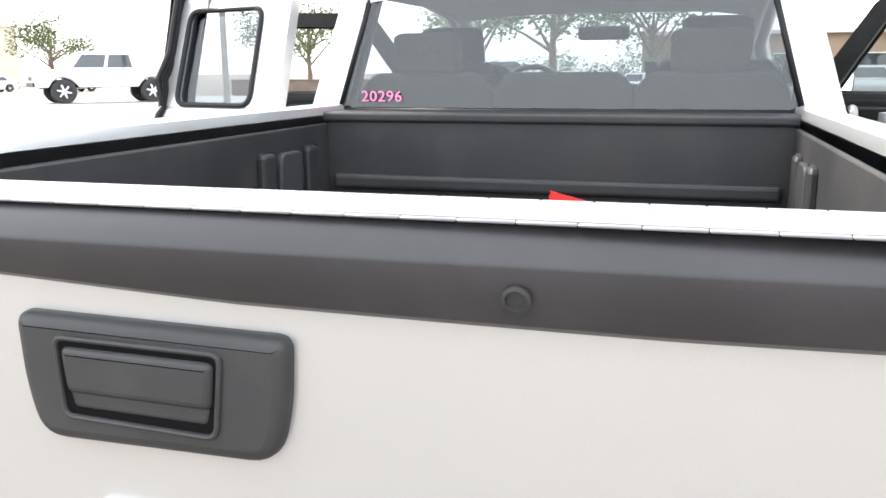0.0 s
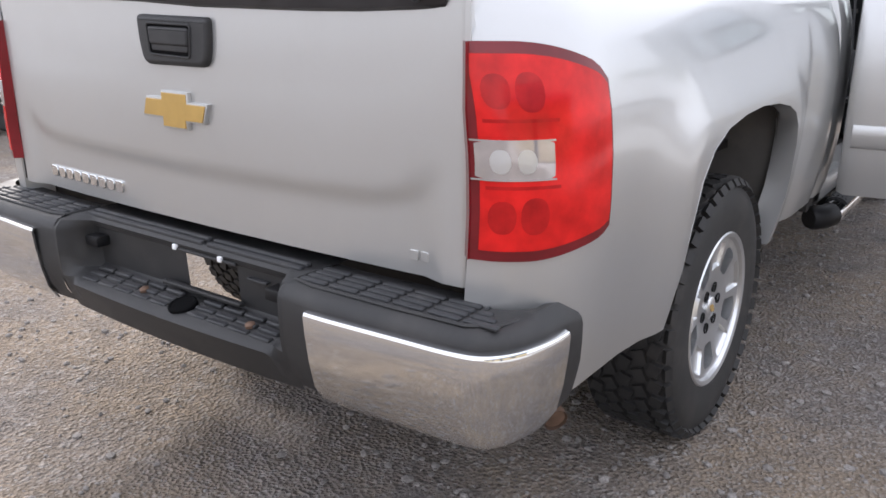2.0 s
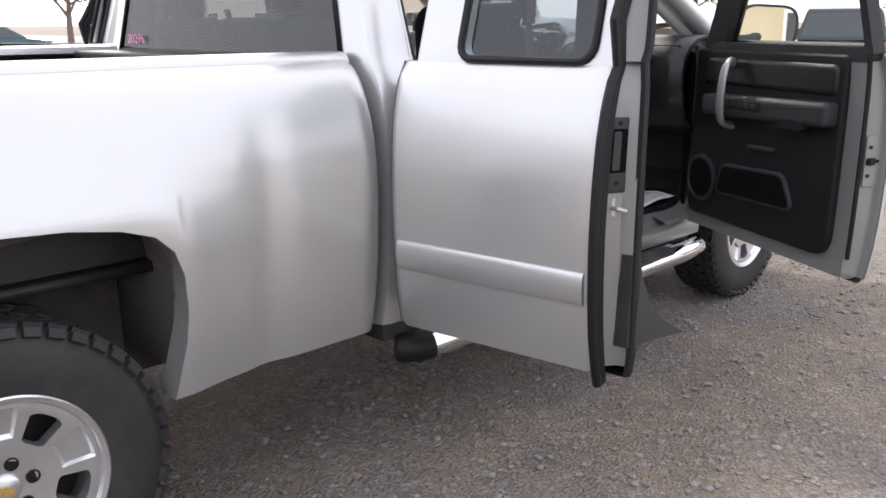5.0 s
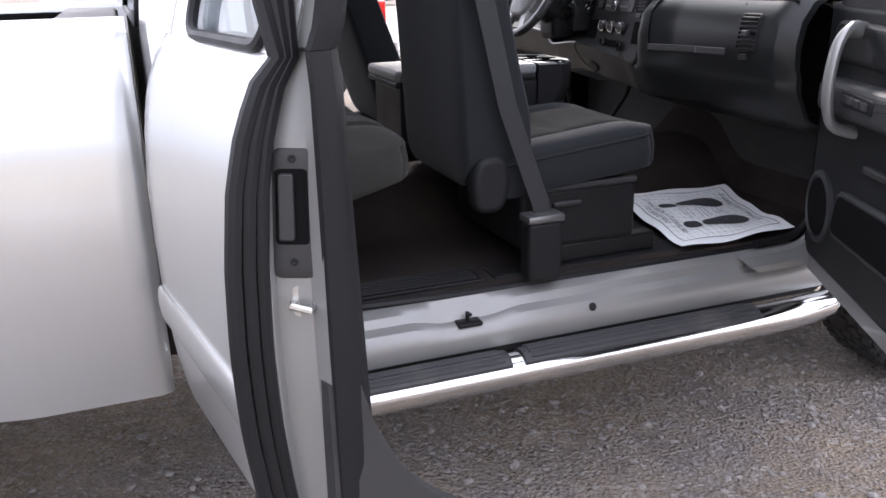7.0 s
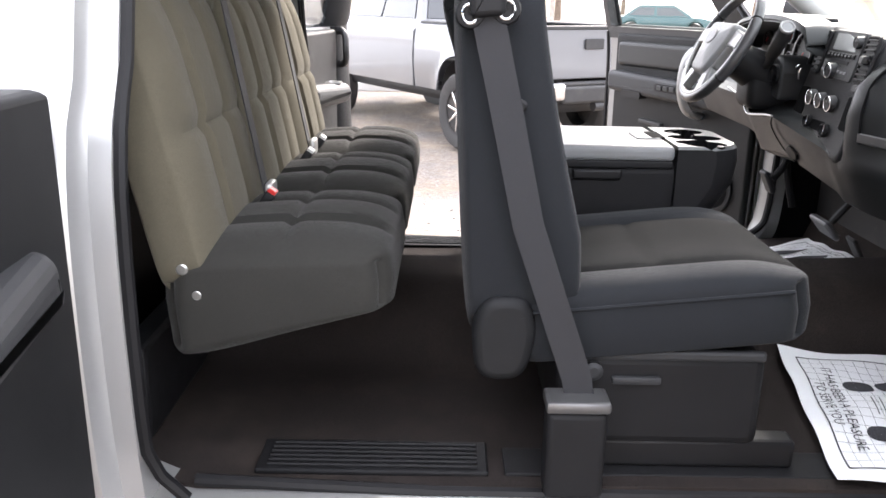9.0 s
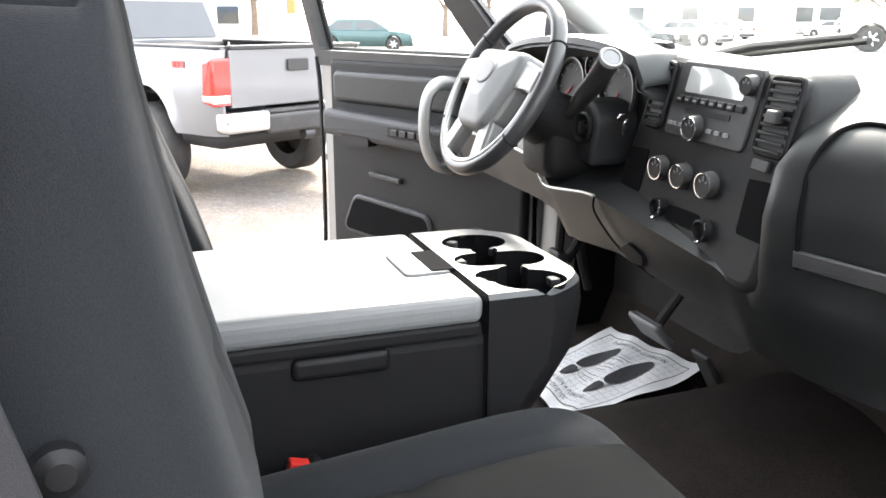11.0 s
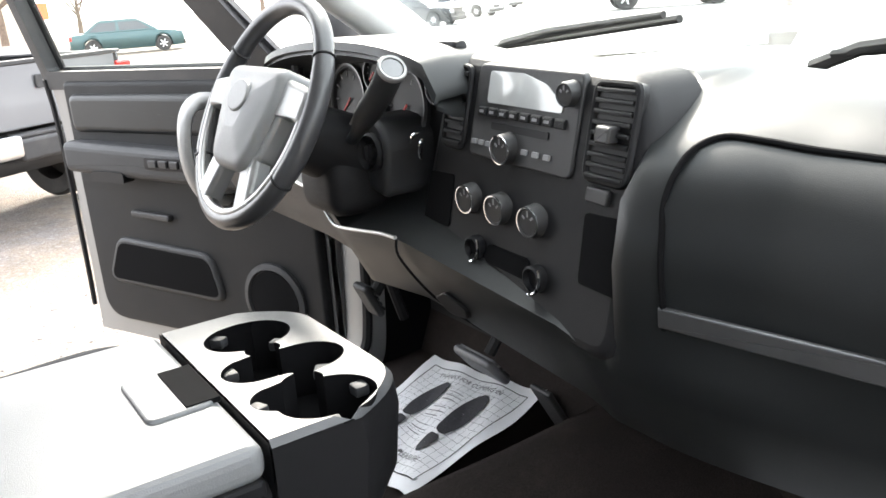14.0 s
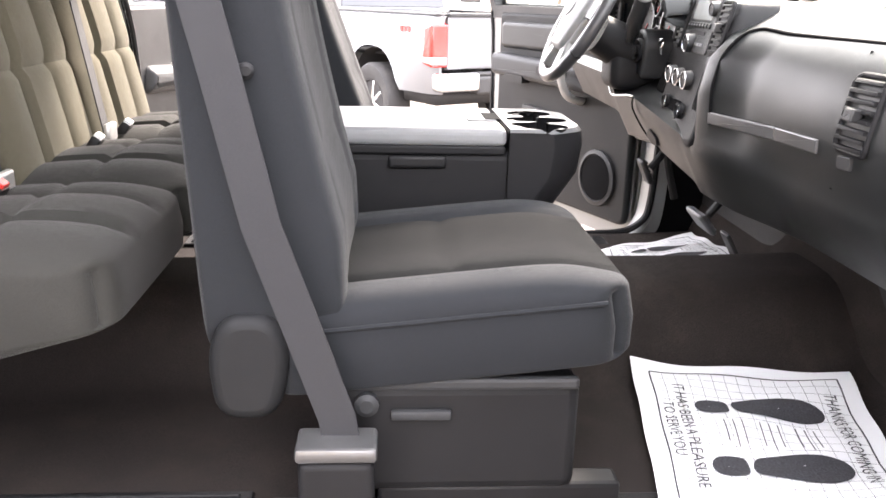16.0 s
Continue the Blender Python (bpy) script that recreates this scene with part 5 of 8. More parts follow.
            part("window_switch", bm, BLACK, ob)
        bm = bmn()
        slab(bm, rounded([(0.66, 1.055), (0.80, 1.055), (0.80, 1.085), (0.66, 1.085)], 0.01), 0.05, 0.087, inn)
        part("pull_cup", bm, SEAL, ob)
        bm = bmn()
        tube(bm, glide([inn(u, v, d) for u, v, d in ((0.30, 1.275, 0.02), (0.33, 1.28, 0.075), (0.345, 1.25, 0.105), (0.35, 1.18, 0.118), (0.345, 1.10, 0.115), (0.33, 1.04, 0.09), (0.32, 1.02, 0.03))]), 0.022, 12, flat=0.62, up=tuple(inn(0, 0, 1) - inn(0, 0, 0)))
        part("pull_handle", bm, SPOKE, ob, "satin grey door pull handle")
        bm = bmn()
        g_ = 0.0 if sx > 0 else 0.115
        slab(bm, rounded([(0.44 + g_, 0.94), (0.60 + g_, 0.945), (0.60 + g_, 0.965), (0.44 + g_, 0.96)], 0.008), 0.02, 0.045, inn, 0.006)
        part("inner_handle", bm, BLACK, ob)
        bm = bmn()
        f_ = 0.0 if sx > 0 else 0.14
        pk = rounded([(0.26 + f_, 0.735), (0.72 + f_, 0.745), (0.66 + f_, 0.86), (0.29 + f_, 0.845)], 0.03, 5)
        slab(bm, inset(pk, -0.016), 0.02, 0.040, inn, 0.010, 3)
        part("pocket_rim", bm, TRIM_MID, ob, "pale pocket rim")
        # flat plate on the panel; its black is the pocket's painted shade
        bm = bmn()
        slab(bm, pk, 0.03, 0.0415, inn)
        part("map_pocket", bm, VOID, ob, "map pocket opening as a shade-black plate")
        bm = bmn()
        lathe(bm, [(0.105, 0.0), (0.105, 0.012), (0.090, 0.016), (0.086, 0.008)], inn(0.135 if sx > 0 else 0.20, 0.77 if sx > 0 else 0.752, 0.026), inn(0, 0, 1) - inn(0, 0, 0), 36)
        part("speaker_ring", bm, TRIM_MID, ob)
        bm = bmn()
        lathe(bm, [(0.084, 0.0), (0.084, 0.012), (0.05, 0.015), (0.0, 0.017)], inn(0.135 if sx > 0 else 0.20, 0.77 if sx > 0 else 0.752, 0.026), inn(0, 0, 1) - inn(0, 0, 0), 36)
        part("speaker_grille", bm, VOID, ob, "round speaker grille")
        # wing mirror
        bm = bmn()
        mc = at(0.14, 0.125, 1.415)
        def mf(u, v, d):
            # the glass looks back past the door, turned a little towards the cab
            bk = (ud * 0.95 - wd * 0.34).normalized()
            back = Vector((bk.x * sx, bk.y, 0))
            side = Vector((-bk.y * sx, bk.x, 0))
            return mc + side * u + Vector((0, 0, v)) + (back + Vector((0, 0, 0.02))) * d - back * 0.02 * v
        slab(bm, rounded([(-0.135, -0.090), (0.130, -0.100), (0.140, 0.090), (-0.120, 0.105)], 0.078, 8), 0.0, -0.11, mf, 0.05, 4)
        tube(bm, [at(0.10, -0.05, 1.35), at(0.12, 0.06, 1.36), mc - Vector((ud.x * sx, ud.y, 0)) * 0.04 + Vector((0, 0, -0.03))], [0.03, 0.03, 0.03], 10)
        wm = part("wing_mirror", bm, BLACK, ob, "black wing mirror")
        bm = bmn()
        slab(bm, rounded([(-0.121, -0.079), (0.117, -0.088), (0.126, 0.080), (-0.108, 0.093)], 0.068, 8), -0.004, 0.002, mf)
        part("mirror_glass", bm, MIRROR, ob)
        if True:
            bm = bmn()
            slab(bm, [(0.05, belt + 0.0), (0.20, belt + 0.0), (0.40, 1.68), (0.34, 1.68)], -0.012, 0.006, lambda u, v, d: at(u, skin(max(belt, v)) - 0.02 + d, v))
            part("sail_panel", bm, BLACK, ob)
    else:
        sec = [(L + 0.056, -0.096), (L + 0.067, -0.099), (L + 0.070, -0.112), (L + 0.066, -0.139), (L + 0.040, -0.170), (L, -0.180), (L - 0.040, -0.178), (L - 0.087, -0.165), (L - 0.132, -0.125), (L - 0.142, -0.11)]
        for z0, z1, nm in ((0.52, 1.345, "pillar_cover"), (1.346, zt - 0.01, "upper_pillar_cover")):
            bm = bmn()
            rows = []
            for z in np.linspace(z0, z1, 16):
                lean_ = -0.22 * max(0, z - belt)
                e = 0.004 if z in (z0, z1) else 0.0
                slim = 0.06 * min(1, max(0, (z - 1.40) / 0.3)) if z > 1.345 else 0
                thin = 0.34 * min(1, max(0, (z - 0.7) / 0.6))
                rows.append([at(u - e + (slim if u > L - 0.1 else slim * 1.4) * -0.3, (w - thin * min(0, w + 0.11)) * (1 - 0.12 * max(0, z - 1.35)) + lean_ + e, z) for u, w in sec])
            sheet(bm, rows)
            bm.faces.new([bm.verts.new(p) for p in rows[0]])
            bm.faces.new([bm.verts.new(p) for p in rows[-1]])
            part(nm, bm, TRIM, ob, "dark grey plastic pillar cover")
        # flared black foot at the door's lower corner
        bm = bmn()
        rows = [[at(L + 0.060 + du * k, w, z) for k, w in ((0, -0.090), (0.45, wm * 0.5 - 0.05), (1, wm))] for z, wm, du in ((0.86, -0.140, 0.0), (0.78, -0.16, 0.006), (0.715, -0.19, 0.016), (0.665, -0.22, 0.034), (0.63, -0.26, 0.058), (0.605, -0.30, 0.08))]
        shell(bm, rows, tuple(at(-0.05, 0, 0) - at(0, 0, 0)))
        part("corner_flap", bm, BLACK, ob, "flared black plastic foot")
        bm = bmn()
        tube(bm, glide([inn(u, v, d) for u, v, d in ((0.600, 1.326, 0.035), (0.592, 1.325, 0.062), (0.582, 1.302, 0.078), (0.576, 1.265, 0.082), (0.578, 1.230, 0.082), (0.590, 1.200, 0.076), (0.605, 1.186, 0.058), (0.610, 1.180, 0.030))]), 0.018, 12, flat=0.75, up=tuple(inn(0, 0, 1) - inn(0, 0, 0)))
        part("grab_handle", bm, BLACK, ob, "black grab handle")
        bm = bmn()
        slab(bm, rounded([(0.10, 1.035), (0.48, 1.030), (0.53, 1.06), (0.50, 1.115), (0.12, 1.135)], 0.03, 5), 0.02, 0.140, inn, 0.04, 5)
        part("armrest", bm, TRIM_MID, ob, "grey armrest with a cup holder")
        bm = bmn()
        lathe(bm, [(0.045, 0), (0.045, 0.006), (0.034, 0.007), (0.030, 0.0)], inn(0.40, 1.120, 0.085), (0, 0, 1), 24)
        part("cup_ring", bm, SATIN, ob)
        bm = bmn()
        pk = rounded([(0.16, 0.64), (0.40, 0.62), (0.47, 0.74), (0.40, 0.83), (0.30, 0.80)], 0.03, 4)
        # the pocket's shade, painted as a near-black plate
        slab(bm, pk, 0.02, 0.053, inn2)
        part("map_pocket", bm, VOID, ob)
        bm = bmn()
        tube(bm, [inn2(p[0], p[1], 0.050) for p in pk], 0.008, 8, True)
        part("pocket_rim", bm, TRIM_MID, ob)
    return ob


door(True, 1, (1.0, 4.24), 63.0)
door(False, 1, (1.04, 2.225), 80.5)
door(True, -1, (1.0, 4.305), 66)
door(False, -1, (1.04, 2.225), 75)


# ---- dashboard ----
STRIP = material("dark_satin_strip", (0.15, 0.15, 0.152), 0.32, 0.7, vary=0.15, scale=14)
HUB = material("grey_hub_plastic", (0.12, 0.122, 0.126), 0.42, vary=0.06, scale=6, bump=0.25, bump_scale=900)
dash = thing("dashboard", (0, 4.1, 1.0), "dark charcoal plastic dashboard with radio, vents and glovebox", "dashboard")


def dash_row(x):
    """The dashboard's cross-section at x, from the windscreen down to the knees."""
    pas_ = [(4.47, 1.345), (4.30, 1.372), (4.15, 1.385), (4.07, 1.372), (4.00, 1.335), (3.965, 1.285), (3.952, 1.22), (3.955, 1.16)]
    drv_ = [(4.47, 1.345), (4.30, 1.375), (4.16, 1.395), (4.09, 1.395), (4.06, 1.36), (4.05, 1.29), (4.045, 1.22), (4.01, 1.185)]
    k = ease((x - 0.235) / 0.05)
    f = 0.035 * ease(1 - (x - 0.29) / 0.16) * k
    ry = 3.922 + 0.045 * ease((x - 0.30) / 0.30)
    e = 0.05 * max(0, (abs(x) - 0.90) / 0.06) ** 2
    up_ = [(a[0] * k + b[0] * (1 - k) - f * ease((1.385 - a[1]) / 0.08), a[1] * k + b[1] * (1 - k)) for a, b in zip(pas_, drv_)]
    top = lerp(x, [-0.95, -0.48, -0.39, -0.33, -0.15, 0.20, 0.235], [1.20, 1.196, 1.187, 1.147, 1.163, 1.13, 1.116])
    low_ = [(ry + 0.040 * (1 - k) + 0.001, top + 0.014), (ry, top - 0.004), (ry + 0.004, top - 0.028), (ry + 0.045, top - 0.106), (4.12, top - 0.156), (4.40, top - 0.166)]
    return [(x, y + e, z) for y, z in up_ + low_]


bm = bmn()
rows = [dash_row(x) for x in np.concatenate([np.linspace(-0.955, 0.21, 55), np.linspace(0.23, 0.47, 25), np.linspace(0.50, 0.955, 12)])]
shell(bm, rows, (0, 0.02, -0.01))
body = part("dash_body", bm, TRIM_SOFT, dash, "dark soft-grained dash body")


def stk(u, v, d):
    """A point of the centre stack's face: u across, v up, d towards the seats."""
    return (u, 3.985 - 0.12 * (u - 0.07) + (v - 1.3) * 0.25 - d, v)


bm = bmn()
slab(bm, rounded([(-0.20, 1.10), (0.292, 1.10), (0.284, 1.355), (0.250, 1.398), (-0.13, 1.413), (-0.168, 1.36)], [0.05, 0.05, 0.06, 0.06, 0.05, 0.05], 6), -0.09, 0.0, stk, 0.022, 4)
stack = part("centre_panel", bm, TRIM, dash, "charcoal centre stack panel")


def vent(u0, u1, v0, v1, n, fn, parent, knob=True):
    bm = bmn()
    out = rounded([(u0, v0), (u1, v0), (u1, v1), (u0, v1)], 0.012, 4)
    slab(bm, out, -0.01, 0.003, fn)
    v_ = part("vent", bm, SEAL, parent, "black louvred air vent")
    bm = bmn()
    tube(bm, [fn(p[0], p[1], 0.003) for p in out], 0.0045, 8, True)
    part("vent_rim", bm, TRIM, parent)
    for k in range(n):
        z = v0 + (v1 - v0) * (k + 0.5) / n
        bm = bmn()
        h = (v1 - v0) / n * 0.30
        slab(bm, [(u0 + 0.004, z - h), (u1 - 0.004, z - h), (u1 - 0.004, z + h * 0.4), (u0 + 0.004, z + h * 0.4)], 0.002, 0.009, fn, 0.0015, 2)
        part("louvre", bm, TRIM, parent)
    if knob:
        bm = bmn()
        c = (u0 + u1) / 2
        z = (v0 + v1) / 2
        slab(bm, rounded([(c - 0.012, z - 0.009), (c + 0.012, z - 0.009), (c + 0.012, z + 0.009), (c - 0.012, z + 0.009)], 0.003), 0.004, 0.02, fn, 0.003)
        part("vent_tab", bm, BLACK, parent)


vent(-0.138, -0.080, 1.290, 1.395, 8, stk, stack)
vent(0.196, 0.266, 1.292, 1.392, 9, stk, stack)


def knob(u, v, r, h, fn, parent, ring=True, name="knob"):
    ax = Vector(fn(u, v, 1)) - Vector(fn(u, v, 0))
    bm = bmn()
    lathe(bm, [(r * 1.08, 0), (r * 1.05, h * 0.35), (r, h * 0.9), (r * 0.97, h), (r * 0.86, h * 1.02), (r * 0.80, h * 0.93), (0.0, h * 0.93)], fn(u, v, 0.0), ax, 32)
    k = part(name, bm, BLACK, parent)
    if ring:
        bm = bmn()
        lathe(bm, [(r * 0.99, h * 0.97), (r * 0.98, h * 1.045), (r * 0.90, h * 1.05), (r * 0.88, h * 0.97)], fn(u, v, 0.0), ax, 32, True)
        part("knob_ring", bm, CHROME, parent, "thin chrome knob rim")
    c = Vector(fn(u, v, h * 0.95))
    for q_ in range(3):
        bm = bmn()
        a_ = -0.9 + q_ * 0.9
        box(bm, (-0.0012, -0.0006, r * 0.35), (0.0012, 0.0006, r * (0.62 if q_ != 1 else 0.74)), 0, 1, Matrix.Translation(c) @ Matrix.Rotation(a_, 4, "Y"))
        part("knob_mark", bm, MARK, parent)
    return k


# radio: display, preset row, slot, knobs
SCREEN = material("radio_display", (0.42, 0.43, 0.42), 0.12, 0.0, 0.5, vary=0.1, scale=12)
bm = bmn()
slab(bm, rounded([(-0.062, 1.284), (0.172, 1.284), (0.172, 1.400), (-0.06, 1.402)], 0.012), -0.005, 0.004, stk, 0.003)
radio = part("radio", bm, BLACK, dash, "black car radio with a pale display")
bm = bmn()
slab(bm, rounded([(-0.028, 1.354), (0.140, 1.354), (0.140, 1.364), (0.10, 1.384), (0.05, 1.394), (-0.028, 1.394)], 0.006), 0.003, 0.0055, stk)
part("display", bm, SCREEN, radio, "pale radio display")
for k in range(8):
    bm = bmn()
    u = -0.045 + k * 0.025
    slab(bm, rounded([(u, 1.337), (u + 0.021, 1.337), (u + 0.021, 1.348), (u, 1.348)], 0.002), 0.003, 0.008, stk, 0.002, 2)
    part("preset_button", bm, TRIM, radio)
bm = bmn()
for k in range(7):
    u = -0.040 + k * 0.025
    slab(bm, [(u, 1.341), (u + 0.010, 1.341), (u + 0.010, 1.3445), (u, 1.3445)], 0.0075, 0.0085, stk)
for k in range(3):
    for u in (-0.052 + k * 0.018, 0.070 + k * 0.024):
        slab(bm, [(u, 1.300), (u + 0.012, 1.300), (u + 0.012, 1.306), (u, 1.306)], 0.0045, 0.0075, stk)
tagged(part("button_print", bm, MARK, radio, "small grey button marks"), kind="stuff")
bm = bmn()
slab(bm, rounded([(-0.010, 1.322), (0.120, 1.322), (0.120, 1.331), (-0.010, 1.331)], 0.003), 0.003, 0.0055, stk)
part("disc_slot", bm, SEAL, radio)
knob(0.038, 1.303, 0.019, 0.020, stk, radio)
knob(0.153, 1.377, 0.014, 0.018, stk, radio, False)
# heater knobs, sockets, pocket
for u in (-0.036, 0.040, 0.118):
    knob(u, 1.229, 0.0195, 0.017, stk, stack)
bm = bmn()
slab(bm, rounded([(0.016, 1.157), (0.116, 1.157), (0.116, 1.182), (0.018, 1.180)], 0.01), -0.002, 0.0035, stk)
part("ash_tray", bm, VOID, stack)
for u, v in ((-0.006, 1.170), (0.138, 1.166)):
    bm = bmn()
    lathe(bm, [(0.017, 0), (0.017, 0.012), (0.014, 0.014), (0.012, 0.006), (0.0, 0.006)], stk(u, v, 0), Vector(stk(0, 0, 1)) - Vector(stk(0, 0, 0)), 24)
    part("power_socket", bm, SEAL, stack, "black power socket with a chrome crescent")
    bm = bmn()
    ax_ = (Vector(stk(0, 0, 1)) - Vector(stk(0, 0, 0))).normalized()
    tube(bm, [Vector(stk(u + 0.0165 * math.cos(a_), v + 0.0165 * math.sin(a_), 0.013)) for a_ in np.linspace(-1.6, 0.9, 12)], 0.0022, 6)
    part("socket_crescent", bm, CHROME, stack)
bm = bmn()
slab(bm, rounded([(0.212, 1.180), (0.276, 1.180), (0.268, 1.258), (0.206, 1.255)], 0.006), -0.004, 0.0025, stk)
part("side_pocket", bm, VOID, stack)
bm = bmn()
slab(bm, rounded([(0.205, 1.268), (0.242, 1.268), (0.242, 1.284), (0.205, 1.284)], 0.003), 0.0, 0.006, stk, 0.002)
part("airbag_switch", bm, BLACK, stack)
bm = bmn()
slab(bm, rounded([(-0.170, 1.178), (-0.092, 1.178), (-0.096, 1.25), (-0.165, 1.246)], 0.006), -0.004, 0.002, stk)
part("side_pocket", bm, VOID, stack)


def pas(u, v, d):
    """A point of the passenger's dash face."""
    vs = [1.085, 1.095, 1.115, 1.16, 1.22, 1.285, 1.335, 1.372, 1.385]
    ys = [4.03, 4.00, 3.975, 3.955, 3.952, 3.965, 4.00, 4.07, 4.15]
    return (u, lerp(v, vs, ys) - 0.035 * ease(1 - (u - 0.29) / 0.16) * ease((1.385 - v) / 0.08) - d, v)


bm = bmn()
for a, b in ((0.338, 0.563), (0.566, 0.706)):
    za_, zb_ = 1.168 + 0.024 * (a - 0.338), 1.168 + 0.024 * (b - 0.338)
    bm = bmn()
    slab(bm, rounded([(a, za_), (b, zb_), (b, zb_ + 0.022), (a, za_ + 0.022)], 0.002), -0.002, 0.004, pas, 0.002, 2)
    part("glovebox_strip", bm, STRIP, dash, "dark satin metallic glovebox strip")
bm = bmn()
tube(bm, [pas(u, 1.118, 0.001) for u in np.linspace(0.29, 0.90, 12)], 0.0028, 6)
tube(bm, [pas(u, v, 0.0) for u, v in ((0.735, 1.13), (0.735, 1.33))], 0.0028, 6)
part("dash_seam", bm, SEAL, dash)
vent(0.760, 0.838, 1.196, 1.300, 8, pas, dash)
bm = bmn()
slab(bm, rounded([(0.772, 1.168), (0.806, 1.170), (0.806, 1.190), (0.772, 1.188)], 0.004), -0.002, 0.006, pas, 0.002)
part("lamp_switch", bm, BLACK, dash)

# seam of the upper passenger panel
bm = bmn()
seam_ = glide([(0.93, 4.014, 1.338), (0.75, 4.012, 1.339), (0.60, 4.011, 1.339), (0.455, 4.009, 1.340), (0.394, 4.009, 1.343), (0.350, 4.004, 1.344), (0.334, 3.982, 1.335), (0.329, 3.962, 1.317), (0.330, 3.943, 1.290), (0.336, 3.933, 1.262), (0.341, 3.926, 1.225), (0.343, 3.930, 1.165)], 5)
tube(bm, [(x, y - 0.0015, z + 0.0012) for x, y, z in seam_], 0.0034, 8)
part("panel_seam", bm, VOID, dash, "dark seam of the upper passenger panel")
# instrument hood, cluster, column
bm = bmn()
rows = []
for t in np.linspace(0, 1, 21):
    x = -0.68 + 0.60 * t
    hz = 1.370 + 0.068 * (max(0.0, math.sin(math.pi * t)) ** 0.3)
    rows.append([(x, 4.20, hz - 0.03), (x, 4.10, hz - 0.004), (x, 4.00, hz), (x, 3.96, hz - 0.004), (x, 3.955, hz - 0.016), (x, 3.98, hz - 0.028), (x, 4.08, hz - 0.045)])
shell(bm, rows, (0, 0.004, -0.008))
part("cluster_hood", bm, TRIM_SOFT, dash, "dark instrument hood")
bm = bmn()
box(bm, (-0.64, 4.045, 1.20), (-0.15, 4.07, 1.43), 0.01)
cl = part("gauge_panel", bm, SEAL, dash, "dark instrument cluster with round dials")
for x, z, r in ((-0.48, 1.325, 0.062), (-0.29, 1.325, 0.062), (-0.385, 1.375, 0.026), (-0.385, 1.30, 0.026), (-0.575, 1.36, 0.024), (-0.195, 1.36, 0.024)):
    bm = bmn()
    lathe(bm, [(r, 0), (r, 0.012), (r * 0.9, 0.013), (r * 0.88, 0.006), (0.0, 0.006)], (x, 4.046, z), (0, -1, 0.1), 28)
    part("dial", bm, BLACK, cl)
    bm = bmn()
    lathe(bm, [(r * 1.03, 0.008), (r * 1.03, 0.014), (r * 0.97, 0.014), (r * 0.97, 0.008)], (x, 4.046, z), (0, -1, 0.1), 28, True)
    part("dial_ring", bm, STRIP, cl)
    bm = bmn()
    for k in range(9):
        a = radians(-210 + k * 30)
        box(bm, (-0.0012, -0.001, r * 0.68), (0.0012, 0.001, r * 0.82), 0, 1, Matrix.Translation((x, 4.038, z)) @ Matrix.Rotation(a, 4, "Y"))
    tagged(part("dial_print", bm, MARK, cl), kind="stuff")
    bm = bmn()
    box(bm, (-0.0015, -0.001, -r * 0.1), (0.0015, 0.001, r * 0.75), 0, 1, Matrix.Translation((x, 4.037, z)) @ Matrix.Rotation(radians(-130), 4, "Y"))
    part("needle", bm, RED_PLASTIC, cl)
vent(-0.665, -0.600, 1.315, 1.395, 6, lambda u, v, d: (u, 4.00 - d, v), dash, False)
bm = bmn()
tube(bm, [(u, 3.990, v) for u, v in rounded([(-0.674, 1.306), (-0.592, 1.306), (-0.588, 1.412), (-0.678, 1.408)], 0.028, 6)], 0.0075, 8, True)
part("vent_frame", bm, TRIM_MID, dash, "pale rounded vent frame")
bm = bmn()
tube(bm, [(-0.37, 4.10, 1.19), (-0.37, 3.97, 1.255), (-0.37, 3.87, 1.305)], [0.085, 0.075, 0.062], 16, flat=0.85)
box(bm, (-0.44, 3.90, 1.16), (-0.30, 4.06, 1.26), 0.03, 4)
column = part("steering_column", bm, TRIM, dash, "dark steering column shroud")
bm = bmn()
slab(bm, rounded([(-0.318, 1.205), (-0.240, 1.195), (-0.222, 1.290), (-0.250, 1.318), (-0.318, 1.322)], 0.018, 4), -0.10, 0.0, lambda u, v, d: (u, 3.962 - d - 0.10 * (u + 0.27), v), 0.010, 3)
part("ignition_housing", bm, TRIM_MID, dash, "grey ignition housing")
bm = bmn()
lathe(bm, [(0.030, 0), (0.030, 0.006), (0.026, 0.010), (0.022, 0.004), (0.020, -0.002), (0.013, -0.002), (0.013, 0.010), (0.0, 0.011)], (-0.268, 3.958, 1.268), (0.12, -1, 0.1), 28)
box(bm, (-0.003, -0.004, -0.011), (0.003, 0.004, 0.011), 0.001, 1, Matrix.Translation((-0.267, 3.946, 1.269)))
part("ignition_lock", bm, TRIM, dash, "dark ringed ignition lock")
LEVER = glide([(-0.285, 3.935, 1.290), (-0.245, 3.928, 1.312), (-0.205, 3.922, 1.338), (-0.155, 3.918, 1.370), (-0.112, 3.914, 1.404)], 5)
bm = bmn()
tube(bm, LEVER, [0.0105 + 0.0095 * ease((i / (len(LEVER) - 1) - 0.10) / 0.45) for i in range(len(LEVER))], 18, flat=0.85)
lever = part("gear_lever", bm, TRIM_MID, dash, "thick black column gear lever")
tip_d = (Vector((-0.112, 3.914, 1.404)) - Vector((-0.155, 3.918, 1.370))).normalized()
bm = bmn()
lathe(bm, [(0.0200, -0.004), (0.0208, 0.002), (0.0190, 0.005), (0.0160, 0.004), (0.0150, 0.001)], (-0.112, 3.914, 1.404), tuple(tip_d), 24)
part("lever_ring", bm, SPOKE, lever, "satin grey ring")
bm = bmn()
